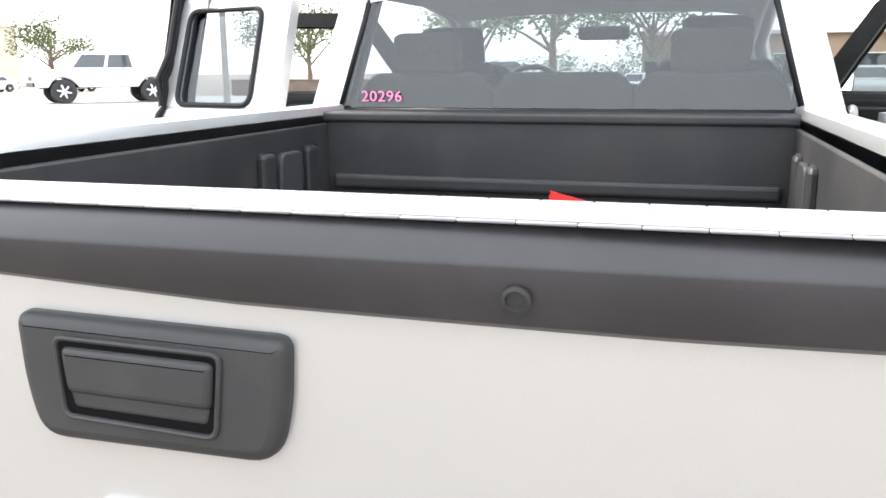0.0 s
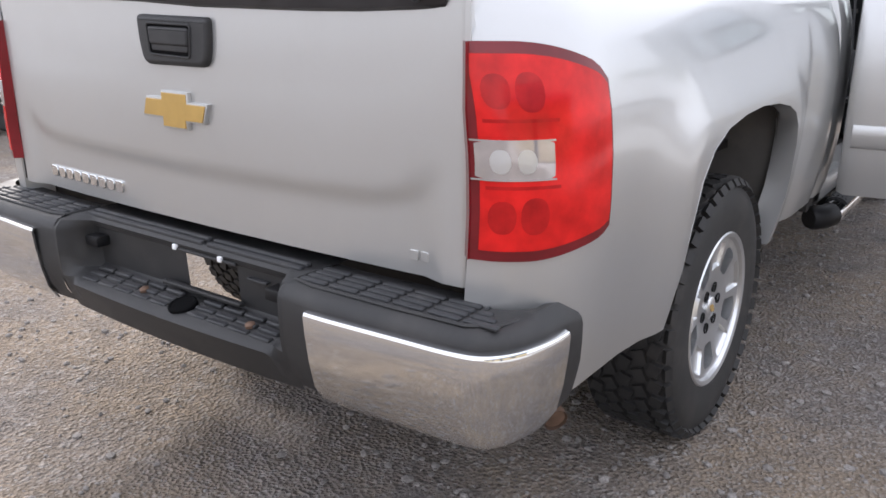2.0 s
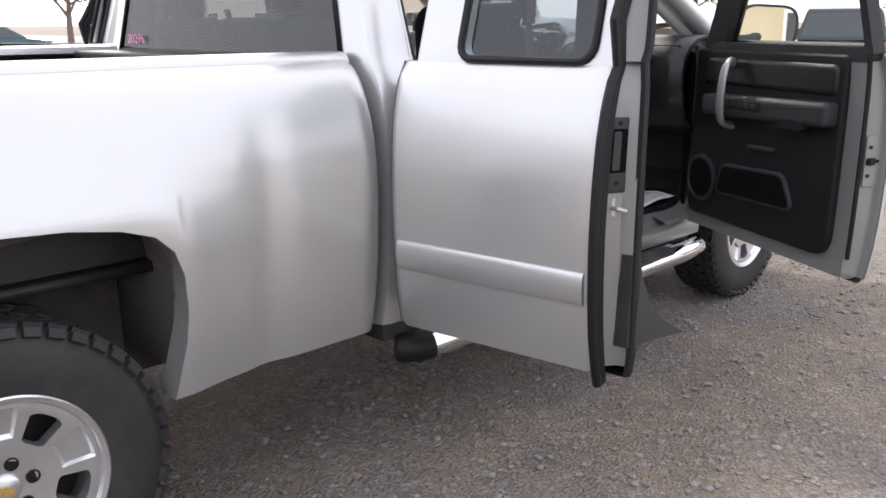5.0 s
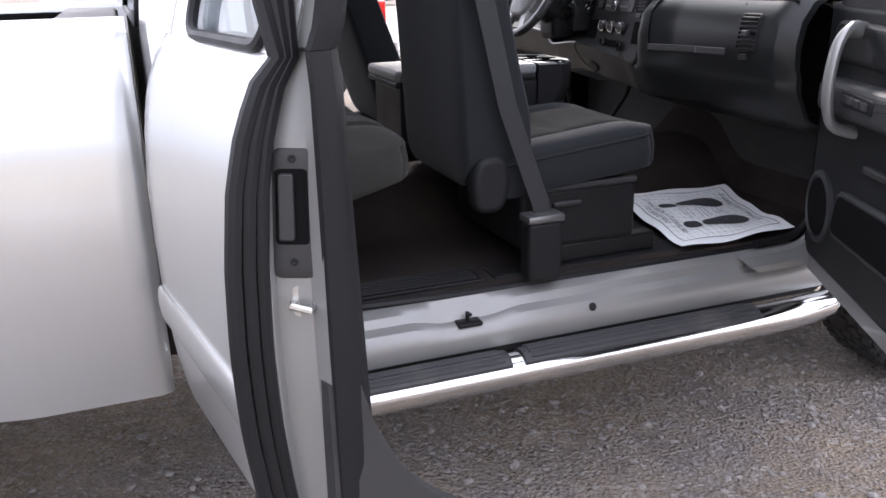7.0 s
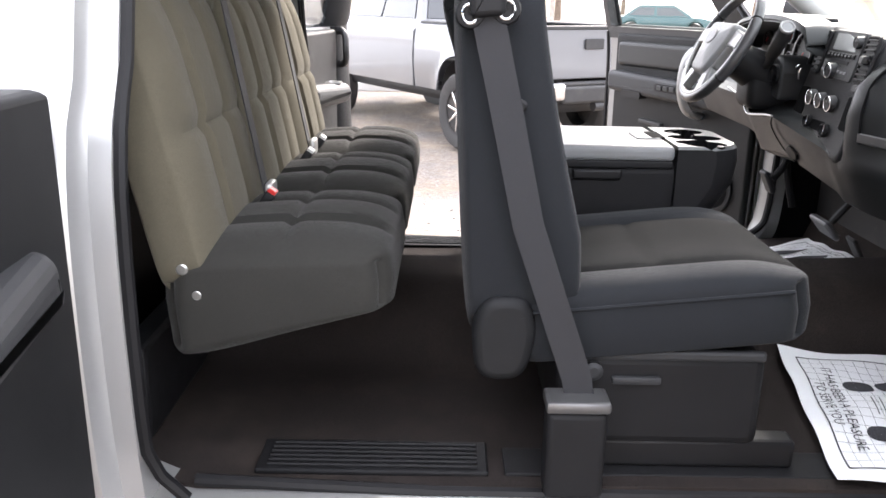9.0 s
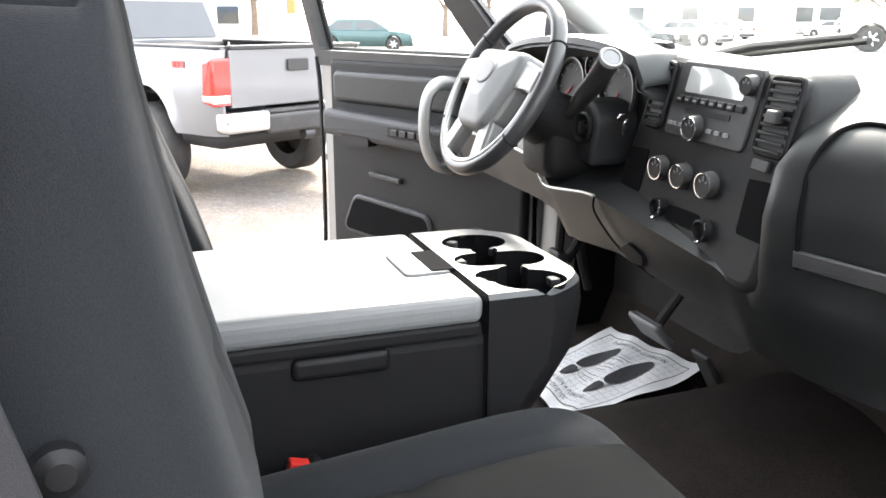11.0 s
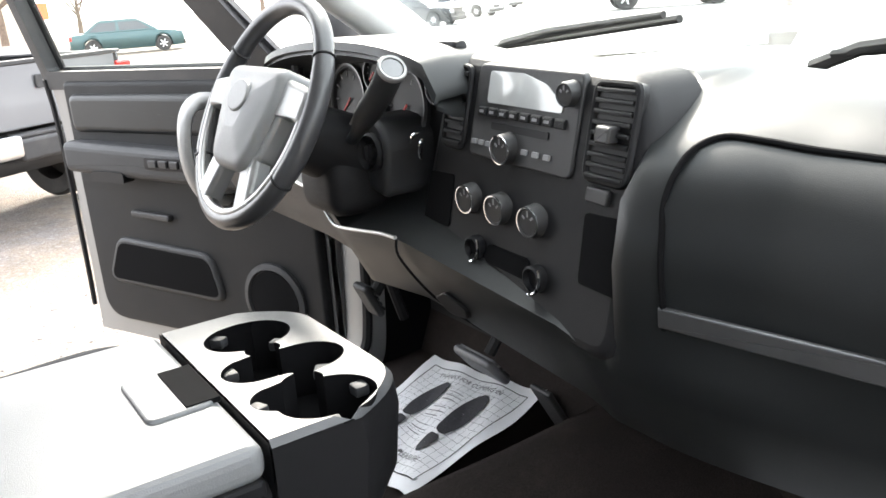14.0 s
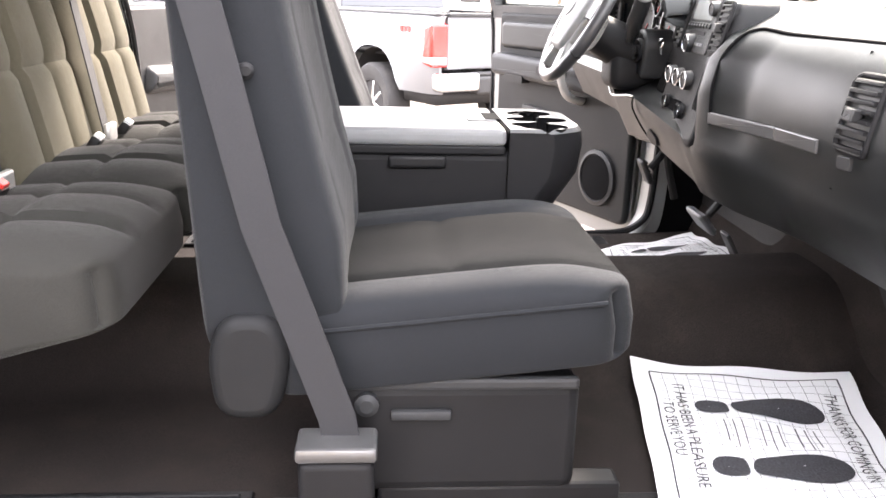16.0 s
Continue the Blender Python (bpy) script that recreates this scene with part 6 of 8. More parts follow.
lathe(bm, [(0.0155, 0.001), (0.0145, 0.0025), (0.0, 0.0035)], (-0.112, 3.914, 1.404), tuple(tip_d), 22)
part("lever_button", bm, STRIP, lever)
for q0, q1 in ((4, 9), (9, 14)):
    bm = bmn()
    tube(bm, [Vector(p) + Vector((0.004, -0.0165, 0.009)) for p in LEVER[q0 + 1:q1]], 0.0022, 6)
    part("lever_groove", bm, STRIP, lever)
bm = bmn()
tube(bm, [(-0.45, 3.90, 1.29), (-0.55, 3.88, 1.31), (-0.60, 3.87, 1.32)], [0.008, 0.008, 0.012], 8)
part("indicator_stalk", bm, BLACK, dash)
# lower trim with a pale edge line
bm = bmn()
tube(bm, glide([(-0.60, 3.935, 1.20), (-0.482, 3.920, 1.196), (-0.40, 3.917, 1.190), (-0.378, 3.915, 1.172), (-0.355, 3.914, 1.155), (-0.327, 3.914, 1.147), (-0.245, 3.916, 1.155), (-0.195, 3.917, 1.161), (-0.15, 3.917, 1.163)], 4), 0.0030, 8)
part("knee_trim_edge", bm, SATIN, dash, "pale edge line of the knee panel")
bm = bmn()
tube(bm, glide([(-0.149, 3.918, 1.161), (-0.146, 3.918, 1.135), (-0.115, 3.938, 1.090), (-0.075, 3.955, 1.062), (-0.03, 3.975, 1.040)], 4), 0.0022, 6)
part("panel_seam", bm, VOID, dash, "dark seam of the knee panel")
bm = bmn()
slab(bm, rounded([(-0.100, 1.078), (-0.060, 1.098), (-0.018, 1.082), (-0.030, 1.060), (-0.075, 1.056)], 0.008, 3), -0.004, 0.010, lambda u, v, d: (u, 3.932 + (1.125 - v) * 0.45 - d, v), 0.003)
part("release_lever", bm, SEAL, dash, "black release lever in the knee panel")

# ---- steering wheel ----
WC = Vector((-0.365, 3.822, 1.342))
WN = Vector((0.03, -0.88, 0.476)).normalized()
WU = Vector((1, 0, 0)) - WN * WN.x
WU.normalize()
WV = WN.cross(WU)
RIM = 0.173
wheel_ob = thing("steering_wheel", tuple(WC), "black and silver four-spoke steering wheel", "steering wheel")
wp = lambda u, v, d: WC + WU * u + WV * v + WN * d
LEATHER = material("worn_leather_rim", (0.045, 0.045, 0.047), 0.28, vary=0.15, scale=12, bump=0.2, bump_scale=500)
bm = bmn()
tube(bm, [wp(RIM * math.cos(a), RIM * math.sin(a), 0.0) for a in np.linspace(0, math.tau, 56, endpoint=False)], [0.0150 + 0.0012 * (abs(math.sin(a)) < 0.5) for a in np.linspace(0, math.tau, 56, endpoint=False)], 14, True)
part("rim", bm, LEATHER, wheel_ob, "dark leather rim")
for a in (32, 148, -32, -148):
    bm = bmn()
    c_ = wp(RIM * math.cos(radians(a)), RIM * math.sin(radians(a)), 0)
    lathe(bm, [(0.0160, -0.002), (0.0172, -0.0008), (0.0172, 0.0008), (0.0160, 0.002)], c_, tuple(WU * -math.sin(radians(a)) + WV * math.cos(radians(a))), 16)
    part("rim_seam", bm, SEAL, wheel_ob)
bm = bmn()
tube(bm, [wp((RIM - 0.010) * math.cos(a), (RIM - 0.010) * math.sin(a), 0.0100) for a in np.linspace(math.pi * 0.93, math.pi * 2.07, 44)], 0.0062, 10)
part("rim_trim", bm, SATIN, wheel_ob, "satin silver rim trim")
PADM = material("pale_hub_plastic", (0.22, 0.222, 0.225), 0.42, vary=0.06, scale=6, bump=0.25, bump_scale=900)
bm = bmn()
slab(bm, rounded([(-0.058, -0.098), (0.058, -0.098), (0.082, -0.035), (0.100, 0.020), (0.096, 0.066), (-0.096, 0.066), (-0.100, 0.020), (-0.082, -0.035)], [0.028, 0.028, 0.04, 0.03, 0.026, 0.026, 0.03, 0.04], 6), -0.03, 0.030, wp, 0.018, 5, dome=0.012)
hub = part("hub_pad", bm, PADM, wheel_ob, "pale grey rounded hub pad")
bm = bmn()
slab(bm, [(0.034 * math.cos(a), 0.012 + 0.026 * math.sin(a)) for a in np.linspace(0, math.tau, 32, endpoint=False)], 0.030, 0.0432, wp, 0.004, 3)
part("hub_emblem", bm, PADM, hub, "oval raised emblem plate")
for k in (1, -1):
    bm = bmn()
    slab(bm, rounded([(k * u, v) for u, v in ((0.070, -0.012), (0.118, 0.000), (0.168, -0.012), (0.170, 0.040), (0.122, 0.046), (0.074, 0.058))][::k], 0.012, 4), -0.010, 0.018, wp, 0.008, 3)
    part("upper_spoke", bm, SPOKE, wheel_ob, "satin silver spoke")
    bm = bmn()
    slab(bm, rounded([(k * u, v) for u, v in ((0.030, -0.082), (0.056, -0.162), (0.098, -0.144), (0.074, -0.060))][::k], 0.010, 4), -0.010, 0.016, wp, 0.008, 3)
    part("lower_spoke", bm, SPOKE, wheel_ob, "satin silver lower spoke")
    bm = bmn()
    slab(bm, rounded([(k * u, v) for u, v in ((0.060, -0.075), (0.082, -0.075), (0.100, -0.010), (0.100, 0.02), (0.070, 0.02))][::k], 0.010, 4), -0.010, 0.014, wp, 0.006, 3)
    part("spoke_web", bm, SPOKE, wheel_ob)

# pedals
pedals = thing("pedals", (-0.45, 4.25, 0.65), "black rubber foot pedals hanging under the dash", "pedal")
bm = bmn()
q = Matrix.Translation((-0.385, 4.22, 0.785)) @ Matrix.Rotation(radians(-50), 4, "X")
box(bm, (-0.062, -0.038, -0.010), (0.062, 0.038, 0.008), 0.010, 3, q)
for k in range(5):
    box(bm, (-0.054, -0.029 + k * 0.0125, 0.007), (0.054, -0.021 + k * 0.0125, 0.012), 0.001, 1, q)
part("brake_pedal", bm, HUB, pedals, "grey ribbed brake pedal")
bm = bmn()
tube(bm, [(-0.385, 4.24, 0.80), (-0.375, 4.31, 0.90), (-0.37, 4.34, 1.0)], 0.012, 8)
part("pedal_arm", bm, SEAL, pedals)
bm = bmn()
q = Matrix.Translation((-0.20, 4.25, 0.74)) @ Matrix.Rotation(radians(-60), 4, "X")
box(bm, (-0.028, -0.07, -0.006), (0.028, 0.07, 0.006), 0.005, 2, q)
part("accelerator", bm, BLACK, pedals)
q = Matrix.Translation((-0.665, 4.13, 0.872)) @ Matrix.Rotation(radians(-65), 4, "X")
bm = bmn()
box(bm, (-0.030, -0.042, -0.010), (0.030, 0.042, 0.008), 0.008, 3, q)
for k in range(5):
    box(bm, (-0.026, -0.034 + k * 0.0145, 0.007), (0.026, -0.025 + k * 0.0145, 0.012), 0.001, 1, q)
part("parking_brake", bm, TRIM_MID, pedals, "grey ribbed parking brake pad")
bm = bmn()
tube(bm, glide([(-0.665, 4.145, 0.880), (-0.672, 4.185, 0.93), (-0.700, 4.20, 0.965), (-0.735, 4.215, 0.95), (-0.755, 4.235, 0.87), (-0.765, 4.27, 0.76)], 4), 0.013, 8)
part("parking_brake_arm", bm, TRIM, pedals, "bent parking brake arm")
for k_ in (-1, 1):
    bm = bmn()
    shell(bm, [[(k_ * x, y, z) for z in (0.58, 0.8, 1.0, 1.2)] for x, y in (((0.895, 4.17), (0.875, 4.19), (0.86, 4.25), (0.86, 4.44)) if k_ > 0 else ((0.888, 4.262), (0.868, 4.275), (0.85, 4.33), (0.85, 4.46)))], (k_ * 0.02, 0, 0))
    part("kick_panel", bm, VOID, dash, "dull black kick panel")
# short chrome arcs added in place of sunlit glints on the gauge lens edges
for x_, z_, t_ in ((-0.31, 1.297, 40), (-0.252, 1.290, -35), (-0.190, 1.296, 30), (-0.172, 1.282, 75)):
    bm = bmn()
    tube(bm, [(x_ + 0.016 * k * math.cos(radians(t_)), 3.985 + 0.003 * k * k, z_ + 0.016 * k * math.sin(radians(t_)) - 0.003 * k * k) for k in (-1, -0.5, 0, 0.5, 1)], [0.002, 0.0035, 0.004, 0.0035, 0.002], 8)
    part("gauge_glint_arc", bm, CHROME, dash)

# ---- front seats ----
def front_seat(sx, dy, by, drop, lean, wedge, thick, label):
    """dy shifts the cushion, by the backrest's foot, drop lowers the cushion."""
    cx = 0.535 if sx > 0 else -0.565
    rise = 6 if sx > 0 else 3
    ob = thing("front_seat", (cx, 3.4 + dy, 0.61), label, "seat", "front seats")
    T_ = Matrix.Translation((cx, dy, -drop))
    bm = bmn()
    box(bm, (-0.235, 3.22, 0.66), (0.255 if sx > 0 else 0.235, 3.605, 0.845), 0.02, 3, T_)
    part("seat_base", bm, TRIM, ob, "dark plastic seat base")
    bm = bmn()
    box(bm, (0.245 * sx, 3.20, 0.835), (0.262 * sx, 3.60, 0.855), 0.006, 2, T_)
    lathe(bm, [(0.018, 0), (0.018, 0.012), (0.01, 0.016)], (cx + sx * 0.255, 3.285 + dy, 0.815), (sx, 0, 0), 20)
    box(bm, (0.254 * sx, 3.32, 0.79), (0.268 * sx, 3.41, 0.805), 0.004, 2, T_)
    part("seat_lever", bm, TRIM_MID, ob, "grey seat adjuster levers")
    for k in (1, -1):
        bm = bmn()
        box(bm, (0.20 * k, 3.30, 0.612), (0.25 * k, 3.68, 0.67), 0.008, 2, Matrix.Translation((cx, dy, 0)))
        part("seat_rail", bm, SEAL, ob)
    # cushion: soft side bolsters, a fall towards the back
    def dish(a, b):
        bol = 0.030 * (max(0, (abs(a) - 0.58) / 0.42) ** 1.5) - 0.012 * math.exp(-((a / 0.4) ** 2))
        seam = -0.010 * math.exp(-(((abs(a) - 0.60) / 0.035) ** 2)) - 0.008 * math.exp(-(((b - 0.05) / 0.04) ** 2)) * (abs(a) < 0.6)
        return bol + seam - 0.012 * math.exp(-(((b - 0.95) / 0.2) ** 2))
    bm = bmn()
    pillow(bm, T_ @ Matrix.Translation((0, 3.40, 0.905)) @ Matrix.Rotation(radians(rise), 4, "X"), 0.268, 0.285, 0.040, 0.02, 5, 44, dish, 0.046)
    cu_ = part("cushion", bm, CLOTH, ob, "dark grey cloth seat cushion with paler side bolsters")
    cu_.data.materials.append(CLOTH_SIDE)
    xm_ = sum(v.co.x for v in cu_.data.vertices) / len(cu_.data.vertices)
    for p in cu_.data.polygons:
        if abs(p.center.x - xm_) > 0.163:
            p.material_index = 1
    bm = bmn()
    pts = [T_ @ (Matrix.Translation((0, 3.40, 0.905)) @ Matrix.Rotation(radians(rise), 4, "X")) @ Vector((sx * 0.268, y, 0.046)) for y in np.linspace(-0.25, 0.235, 12)]
    tube(bm, pts, 0.004, 6)
    part("piping", bm, CLOTH_SIDE, ob)
    # backrest
    B = Matrix.Translation((cx, by, 0.93)) @ Matrix.Rotation(radians(90 + lean), 4, "X") @ Matrix.Rotation(math.pi, 4, "Y") @ Matrix.Translation((0, 0.260, 0))
    def bdish(a, b):
        bol = 0.010 * (max(0, (abs(a) - 0.55) / 0.45) ** 1.5) - 0.006 * math.exp(-((a / 0.4) ** 2))
        seam = -0.008 * math.exp(-(((abs(a) - 0.58) / 0.035) ** 2)) - 0.008 * math.exp(-(((b + 0.1) / 0.04) ** 2)) * (abs(a) < 0.58)
        return bol + seam
    bm = bmn()
    pillow(bm, B, 0.262, 0.320, 0.014, 0.02, 8, 44, bdish, thick)
    # the backrest is thicker towards its foot
    Bi = B.inverted()
    fore = (B.to_3x3() @ Vector((0, 0, 1))).normalized()
    for v in bm.verts:
        q = Bi @ v.co
        if q.z > 0:
            v.co += fore * wedge * min(1, q.z / 0.05) * min(1, max(0, (0.245 - q.y) / 0.38)) ** 1.3
    part("backrest", bm, CLOTH_SIDE, ob, "charcoal cloth backrest")
    bm = bmn()
    pillow(bm, B @ Matrix.Translation((0, 0.415, -0.01)), 0.14, 0.085, 0.05, 0.055, 4, 18)
    part("headrest", bm, CLOTH_SIDE, ob, "charcoal cloth headrest")
    for x in (-0.05, 0.05):
        bm = bmn()
        tube(bm, [B @ Vector((x, 0.28, -0.01)), B @ Vector((x, 0.40, -0.01))], 0.006, 8)
        part("headrest_post", bm, CHROME, ob)
    # recliner cover
    bm = bmn()
    slab(bm, rounded([(3.045, 0.80), (3.135, 0.80), (3.155, 0.90), (3.135, 0.96), (3.06, 0.96), (3.035, 0.90)], 0.04, 5), 0.24, 0.285, lambda u, v, d: (cx + sx * d, u + by - 3.100, v - drop), 0.018, 4)
    part("recliner_cover", bm, DOOR_TRIM, ob, "grey plastic recliner cover")
    return ob


front_seat(1, 0.0, 3.125, 0.0, 3, 0.060, 0.058, "charcoal cloth front passenger seat with grey plastic base")
front_seat(-1, 0.0, 3.215, 0.12, 17, 0.020, 0.048, "charcoal cloth driver's seat behind the steering wheel")

# passenger's belt: webbing from a guide on the seat down to its anchor
belt = thing("seat_belt", (0.93, 3.2, 0.62), "grey seat belt hanging beside the front passenger seat", "seat belt")
bm = bmn()
cl_ = [(0.842, 3.058, 1.493), (0.842, 3.072, 1.44), (0.842, 3.105, 1.30), (0.846, 3.150, 1.10), (0.850, 3.192, 0.98), (0.858, 3.245, 0.83), (0.862, 3.255, 0.775)]
rows = []
for i, p in enumerate(cl_):
    a = Vector(cl_[max(0, i - 1)])
    b = Vector(cl_[min(len(cl_) - 1, i + 1)])
    d = (b - a).normalized()
    side = d.cross(Vector((1, 0, 0))).normalized()
    rows.append([Vector(p) + side * w for w in (-0.026, -0.013, 0, 0.013, 0.026)])
shell(bm, rows, (0.003, 0, 0))
part("webbing", bm, BELT, belt, "grey belt webbing")
bm = bmn()
slab(bm, rounded([(3.045, 1.432), (3.099, 1.437), (3.106, 1.525), (3.038, 1.525)], 0.010, 4), 0.795, 0.864, lambda u, v, d: (d, u, v), 0.010, 4)
guide = part("guide_pad", bm, SEAL, belt, "folded black belt guide")
for y, z in ((3.045, 1.439), (3.101, 1.446)):
    bm = bmn()
    lathe(bm, [(0.0, -0.04), (0.020, -0.04), (0.024, -0.034), (0.024, 0.004), (0.021, 0.009), (0.015, 0.010), (0.0, 0.008)], (0.838, y, z), (1, 0, 0), 24)
    part("guide_ear", bm, SEAL, guide, "round black guide ear")
    bm = bmn()
    tube(bm, [(0.8485, y + 0.0125 * math.cos(a), z + 0.0145 * math.sin(a)) for a in np.linspace(0, math.tau, 24, endpoint=False)], 0.0028, 8, True)
    part("guide_ring", bm, CHROME, guide, "chrome ring end")
bm = bmn()
box(bm, (0.840, 3.193, 0.610), (0.900, 3.298, 0.78), 0.012, 3)
part("anchor_cover", bm, TRIM, belt, "dark plastic anchor cover")
bm = bmn()
box(bm, (0.837, 3.190, 0.78), (0.903, 3.302, 0.802), 0.006, 2)
part("anchor_trim", bm, STRIP, belt, "pale cover edge")
bm = bmn()
lathe(bm, [(0.011, 0), (0.011, 0.008), (0.006, 0.011)], (0.803, 3.132, 1.293), (1, 0.2, 0), 14)
part("belt_button", bm, SEAL, belt, "black belt stop button")
buckle = thing("belt_buckle", (0.30, 3.27, 0.9), "black belt buckle with a red button beside the seat", "buckle")
bm = bmn()
box(bm, (-0.014, -0.03, -0.05), (0.014, 0.03, 0.03), 0.006, 3, Matrix.Translation((0.250, 3.325, 0.925)) @ Matrix.Rotation(radians(35), 4, "X"))
tube(bm, [(0.250, 3.285, 0.88), (0.250, 3.255, 0.82)], 0.012, 8)
part("buckle_body", bm, SEAL, buckle)
bm = bmn()
box(bm, (-0.009, -0.008, -0.020), (0.010, 0.008, 0.020), 0.003, 2, Matrix.Translation((0.251, 3.318, 0.954)) @ Matrix.Rotation(radians(75), 4, "X"))
part("buckle_button", bm, RED_PLASTIC, buckle, "red release button")

# ---- centre console (folded middle seat) ----
con = thing("centre_console", (-0.02, 3.4, 0.72), "dark fold-down centre console with pale lid and cup holders", "console")
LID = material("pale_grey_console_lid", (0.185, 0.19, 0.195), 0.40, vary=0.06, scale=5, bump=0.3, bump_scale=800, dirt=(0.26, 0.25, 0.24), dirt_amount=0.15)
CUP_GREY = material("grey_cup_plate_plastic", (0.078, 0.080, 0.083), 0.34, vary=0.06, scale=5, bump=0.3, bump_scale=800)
CX0, CX1 = -0.215, 0.172
bm = bmn()
box(bm, (CX0 + 0.012, 3.05, 0.86), (CX1 - 0.012, 3.62, 1.052), 0.02, 3)
part("console_body", bm, TRIM, con, "dark console body")
bm = bmn()
box(bm, (CX1 - 0.016, 3.30, 1.015), (CX1 - 0.002, 3.42, 1.043), 0.008, 3)
part("tray_pull", bm, SEAL, con)
bm = bmn()
box(bm, (CX0, 3.03, 1.062), (CX1, 3.543, 1.100), 0.014, 4)
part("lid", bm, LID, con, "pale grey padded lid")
bm = bmn()
box(bm, (CX0 + 0.002, 3.03, 1.045), (CX1 - 0.002, 3.540, 1.064), 0.005, 2)
part("lid_base", bm, TRIM, con)
CUPS = [(-0.116, 3.624, 0.050), (-0.058, 3.622, 0.020), (0.002, 3.648, 0.044), (-0.008, 3.600, 0.040), (0.062, 3.622, 0.022), (0.118, 3.626, 0.050), (0.085, 3.594, 0.034)]


def cup_span(x):
    """The front and back of the joined cup wells at x."""
    lo, hi = 9.0, -9.0
    for cx, cy, r in CUPS:
        if abs(x - cx) < r:
            h_ = math.sqrt(r * r - (x - cx) ** 2)
            lo, hi = min(lo, cy - h_), max(hi, cy + h_)
    return lo, hi


def tip(x):
    """The console's rounded front edge."""
    k = abs((x - (CX0 + CX1) / 2) / ((CX1 - CX0) / 2))
    return 3.712 - 0.075 * max(0, (k - 0.45) / 0.55) ** 2.4


xs_ = sorted(set([CX0, CX0 + 0.006] + list(np.linspace(CX0 + 0.012, CX1 - 0.012, 90)) + [CX1 - 0.006, CX1]))
bm = bmn()
for xa, xb in zip(xs_, xs_[1:]):
    za, zb_ = (1.092 if x in (CX0, CX1) else 1.099 for x in (xa, xb))
    la, ha = cup_span(xa)
    lb, hb_ = cup_span(xb)
    if la > ha or lb > hb_:
        m1, m2 = (la + ha) / 2 if la < ha else 3.61, (lb + hb_) / 2 if lb < hb_ else 3.61
        if la > ha:
            la = ha = (lb + hb_) / 2 if lb < hb_ else 3.615
        if lb > hb_:
            lb = hb_ = (la + ha) / 2
    sheet(bm, [[(xa, 3.548, za), (xa, la, za)], [(xb, 3.548, zb_), (xb, lb, zb_)]])
    sheet(bm, [[(xa, ha, za), (xa, tip(xa) - 0.008, za), (xa, tip(xa), za - 0.010)], [(xb, hb_, zb_), (xb, tip(xb) - 0.008, zb_), (xb, tip(xb), zb_ - 0.010)]])
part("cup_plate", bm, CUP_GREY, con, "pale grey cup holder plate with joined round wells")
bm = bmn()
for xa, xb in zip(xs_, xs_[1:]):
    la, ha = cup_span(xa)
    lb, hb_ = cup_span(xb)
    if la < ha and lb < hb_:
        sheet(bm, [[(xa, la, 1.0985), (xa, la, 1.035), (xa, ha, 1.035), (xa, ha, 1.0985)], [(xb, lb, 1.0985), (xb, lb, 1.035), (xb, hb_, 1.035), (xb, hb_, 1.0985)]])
# well walls and floor are near black, painting in the shade down there
part("cup_well", bm, VOID, con, "joined round cup well in shade black")
bm = bmn()
sheet(bm, [[(x, tip(x), 1.090), (x, tip(x) + 0.004, 1.06), (x, tip(x) - 0.004, 1.0), (x, tip(x) - 0.05, 0.93), (x, 3.58, 0.87)] for x in xs_])
for x in (CX0, CX1):
    bm.faces.new([bm.verts.new(p) for p in ((x, 3.548, 1.092), (x, tip(x), 1.090), (x, tip(x) + 0.004, 1.06), (x, tip(x) - 0.004, 1.0), (x, tip(x) - 0.05, 0.93), (x, 3.548, 0.90))])
sheet(bm, [[(x, 3.546, 1.098), (x, 3.546, 0.90)] for x in (CX0, CX1)])
part("console_front", bm, TRIM, con)
for x, y, a in ((-0.152, 3.598, 40), (-0.085, 3.650, 40), (0.032, 3.655, -30), (-0.035, 3.575, 0), (0.158, 3.612, 80), (0.105, 3.666, 0), (0.075, 3.568, 20)):
    bm = bmn()
    box(bm, (-0.010, -0.008, -0.012), (0.010, 0.008, 0.0), 0.003, 2, Matrix.Translation((x, y, 1.094)) @ Matrix.Rotation(radians(a), 4, "Z"))
    part("cup_tab", bm, TRIM_MID, con, "grey cup gripping tab")
bm = bmn()
slab(bm, rounded([(-0.07, 3.470), (0.055, 3.470), (0.055, 3.535), (-0.07, 3.535)], 0.012), 1.095, 1.104, lambda u, v, d: (u, v, d), 0.003)
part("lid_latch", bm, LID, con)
bm = bmn()
slab(bm, [(-0.062, 3.508), (0.050, 3.508), (0.050, 3.541), (-0.062, 3.541)], 1.10, 1.1055, lambda u, v, d: (u, v, d))
part("latch_slot", bm, VOID, con)
bm = bmn()
pillow(bm, Matrix.Translation((-0.02, 3.43, 0.82)), 0.21, 0.24, 0.05, 0.07, 6, 20)
pillow(bm, Matrix.Translation((-0.02, 3.13, 1.0)) @ Matrix.Rotation(radians(88), 4, "X"), 0.2, 0.08, 0.05, 0.05, 6, 12)
part("middle_cushion", bm, CLOTH_SIDE, con, "charcoal cloth middle cushion")
con.location, con.scale = (0.0615, 3.413, 0.755), (0.863, 1, 1)

# ---- rear bench ----
bench = thing("rear_bench", (0, 2.65, 0.61), "grey cloth rear bench seat along the cab's back wall", "seat")


def ridge(v, at_, w):
    return math.exp(-(((v - at_) / w) ** 2))


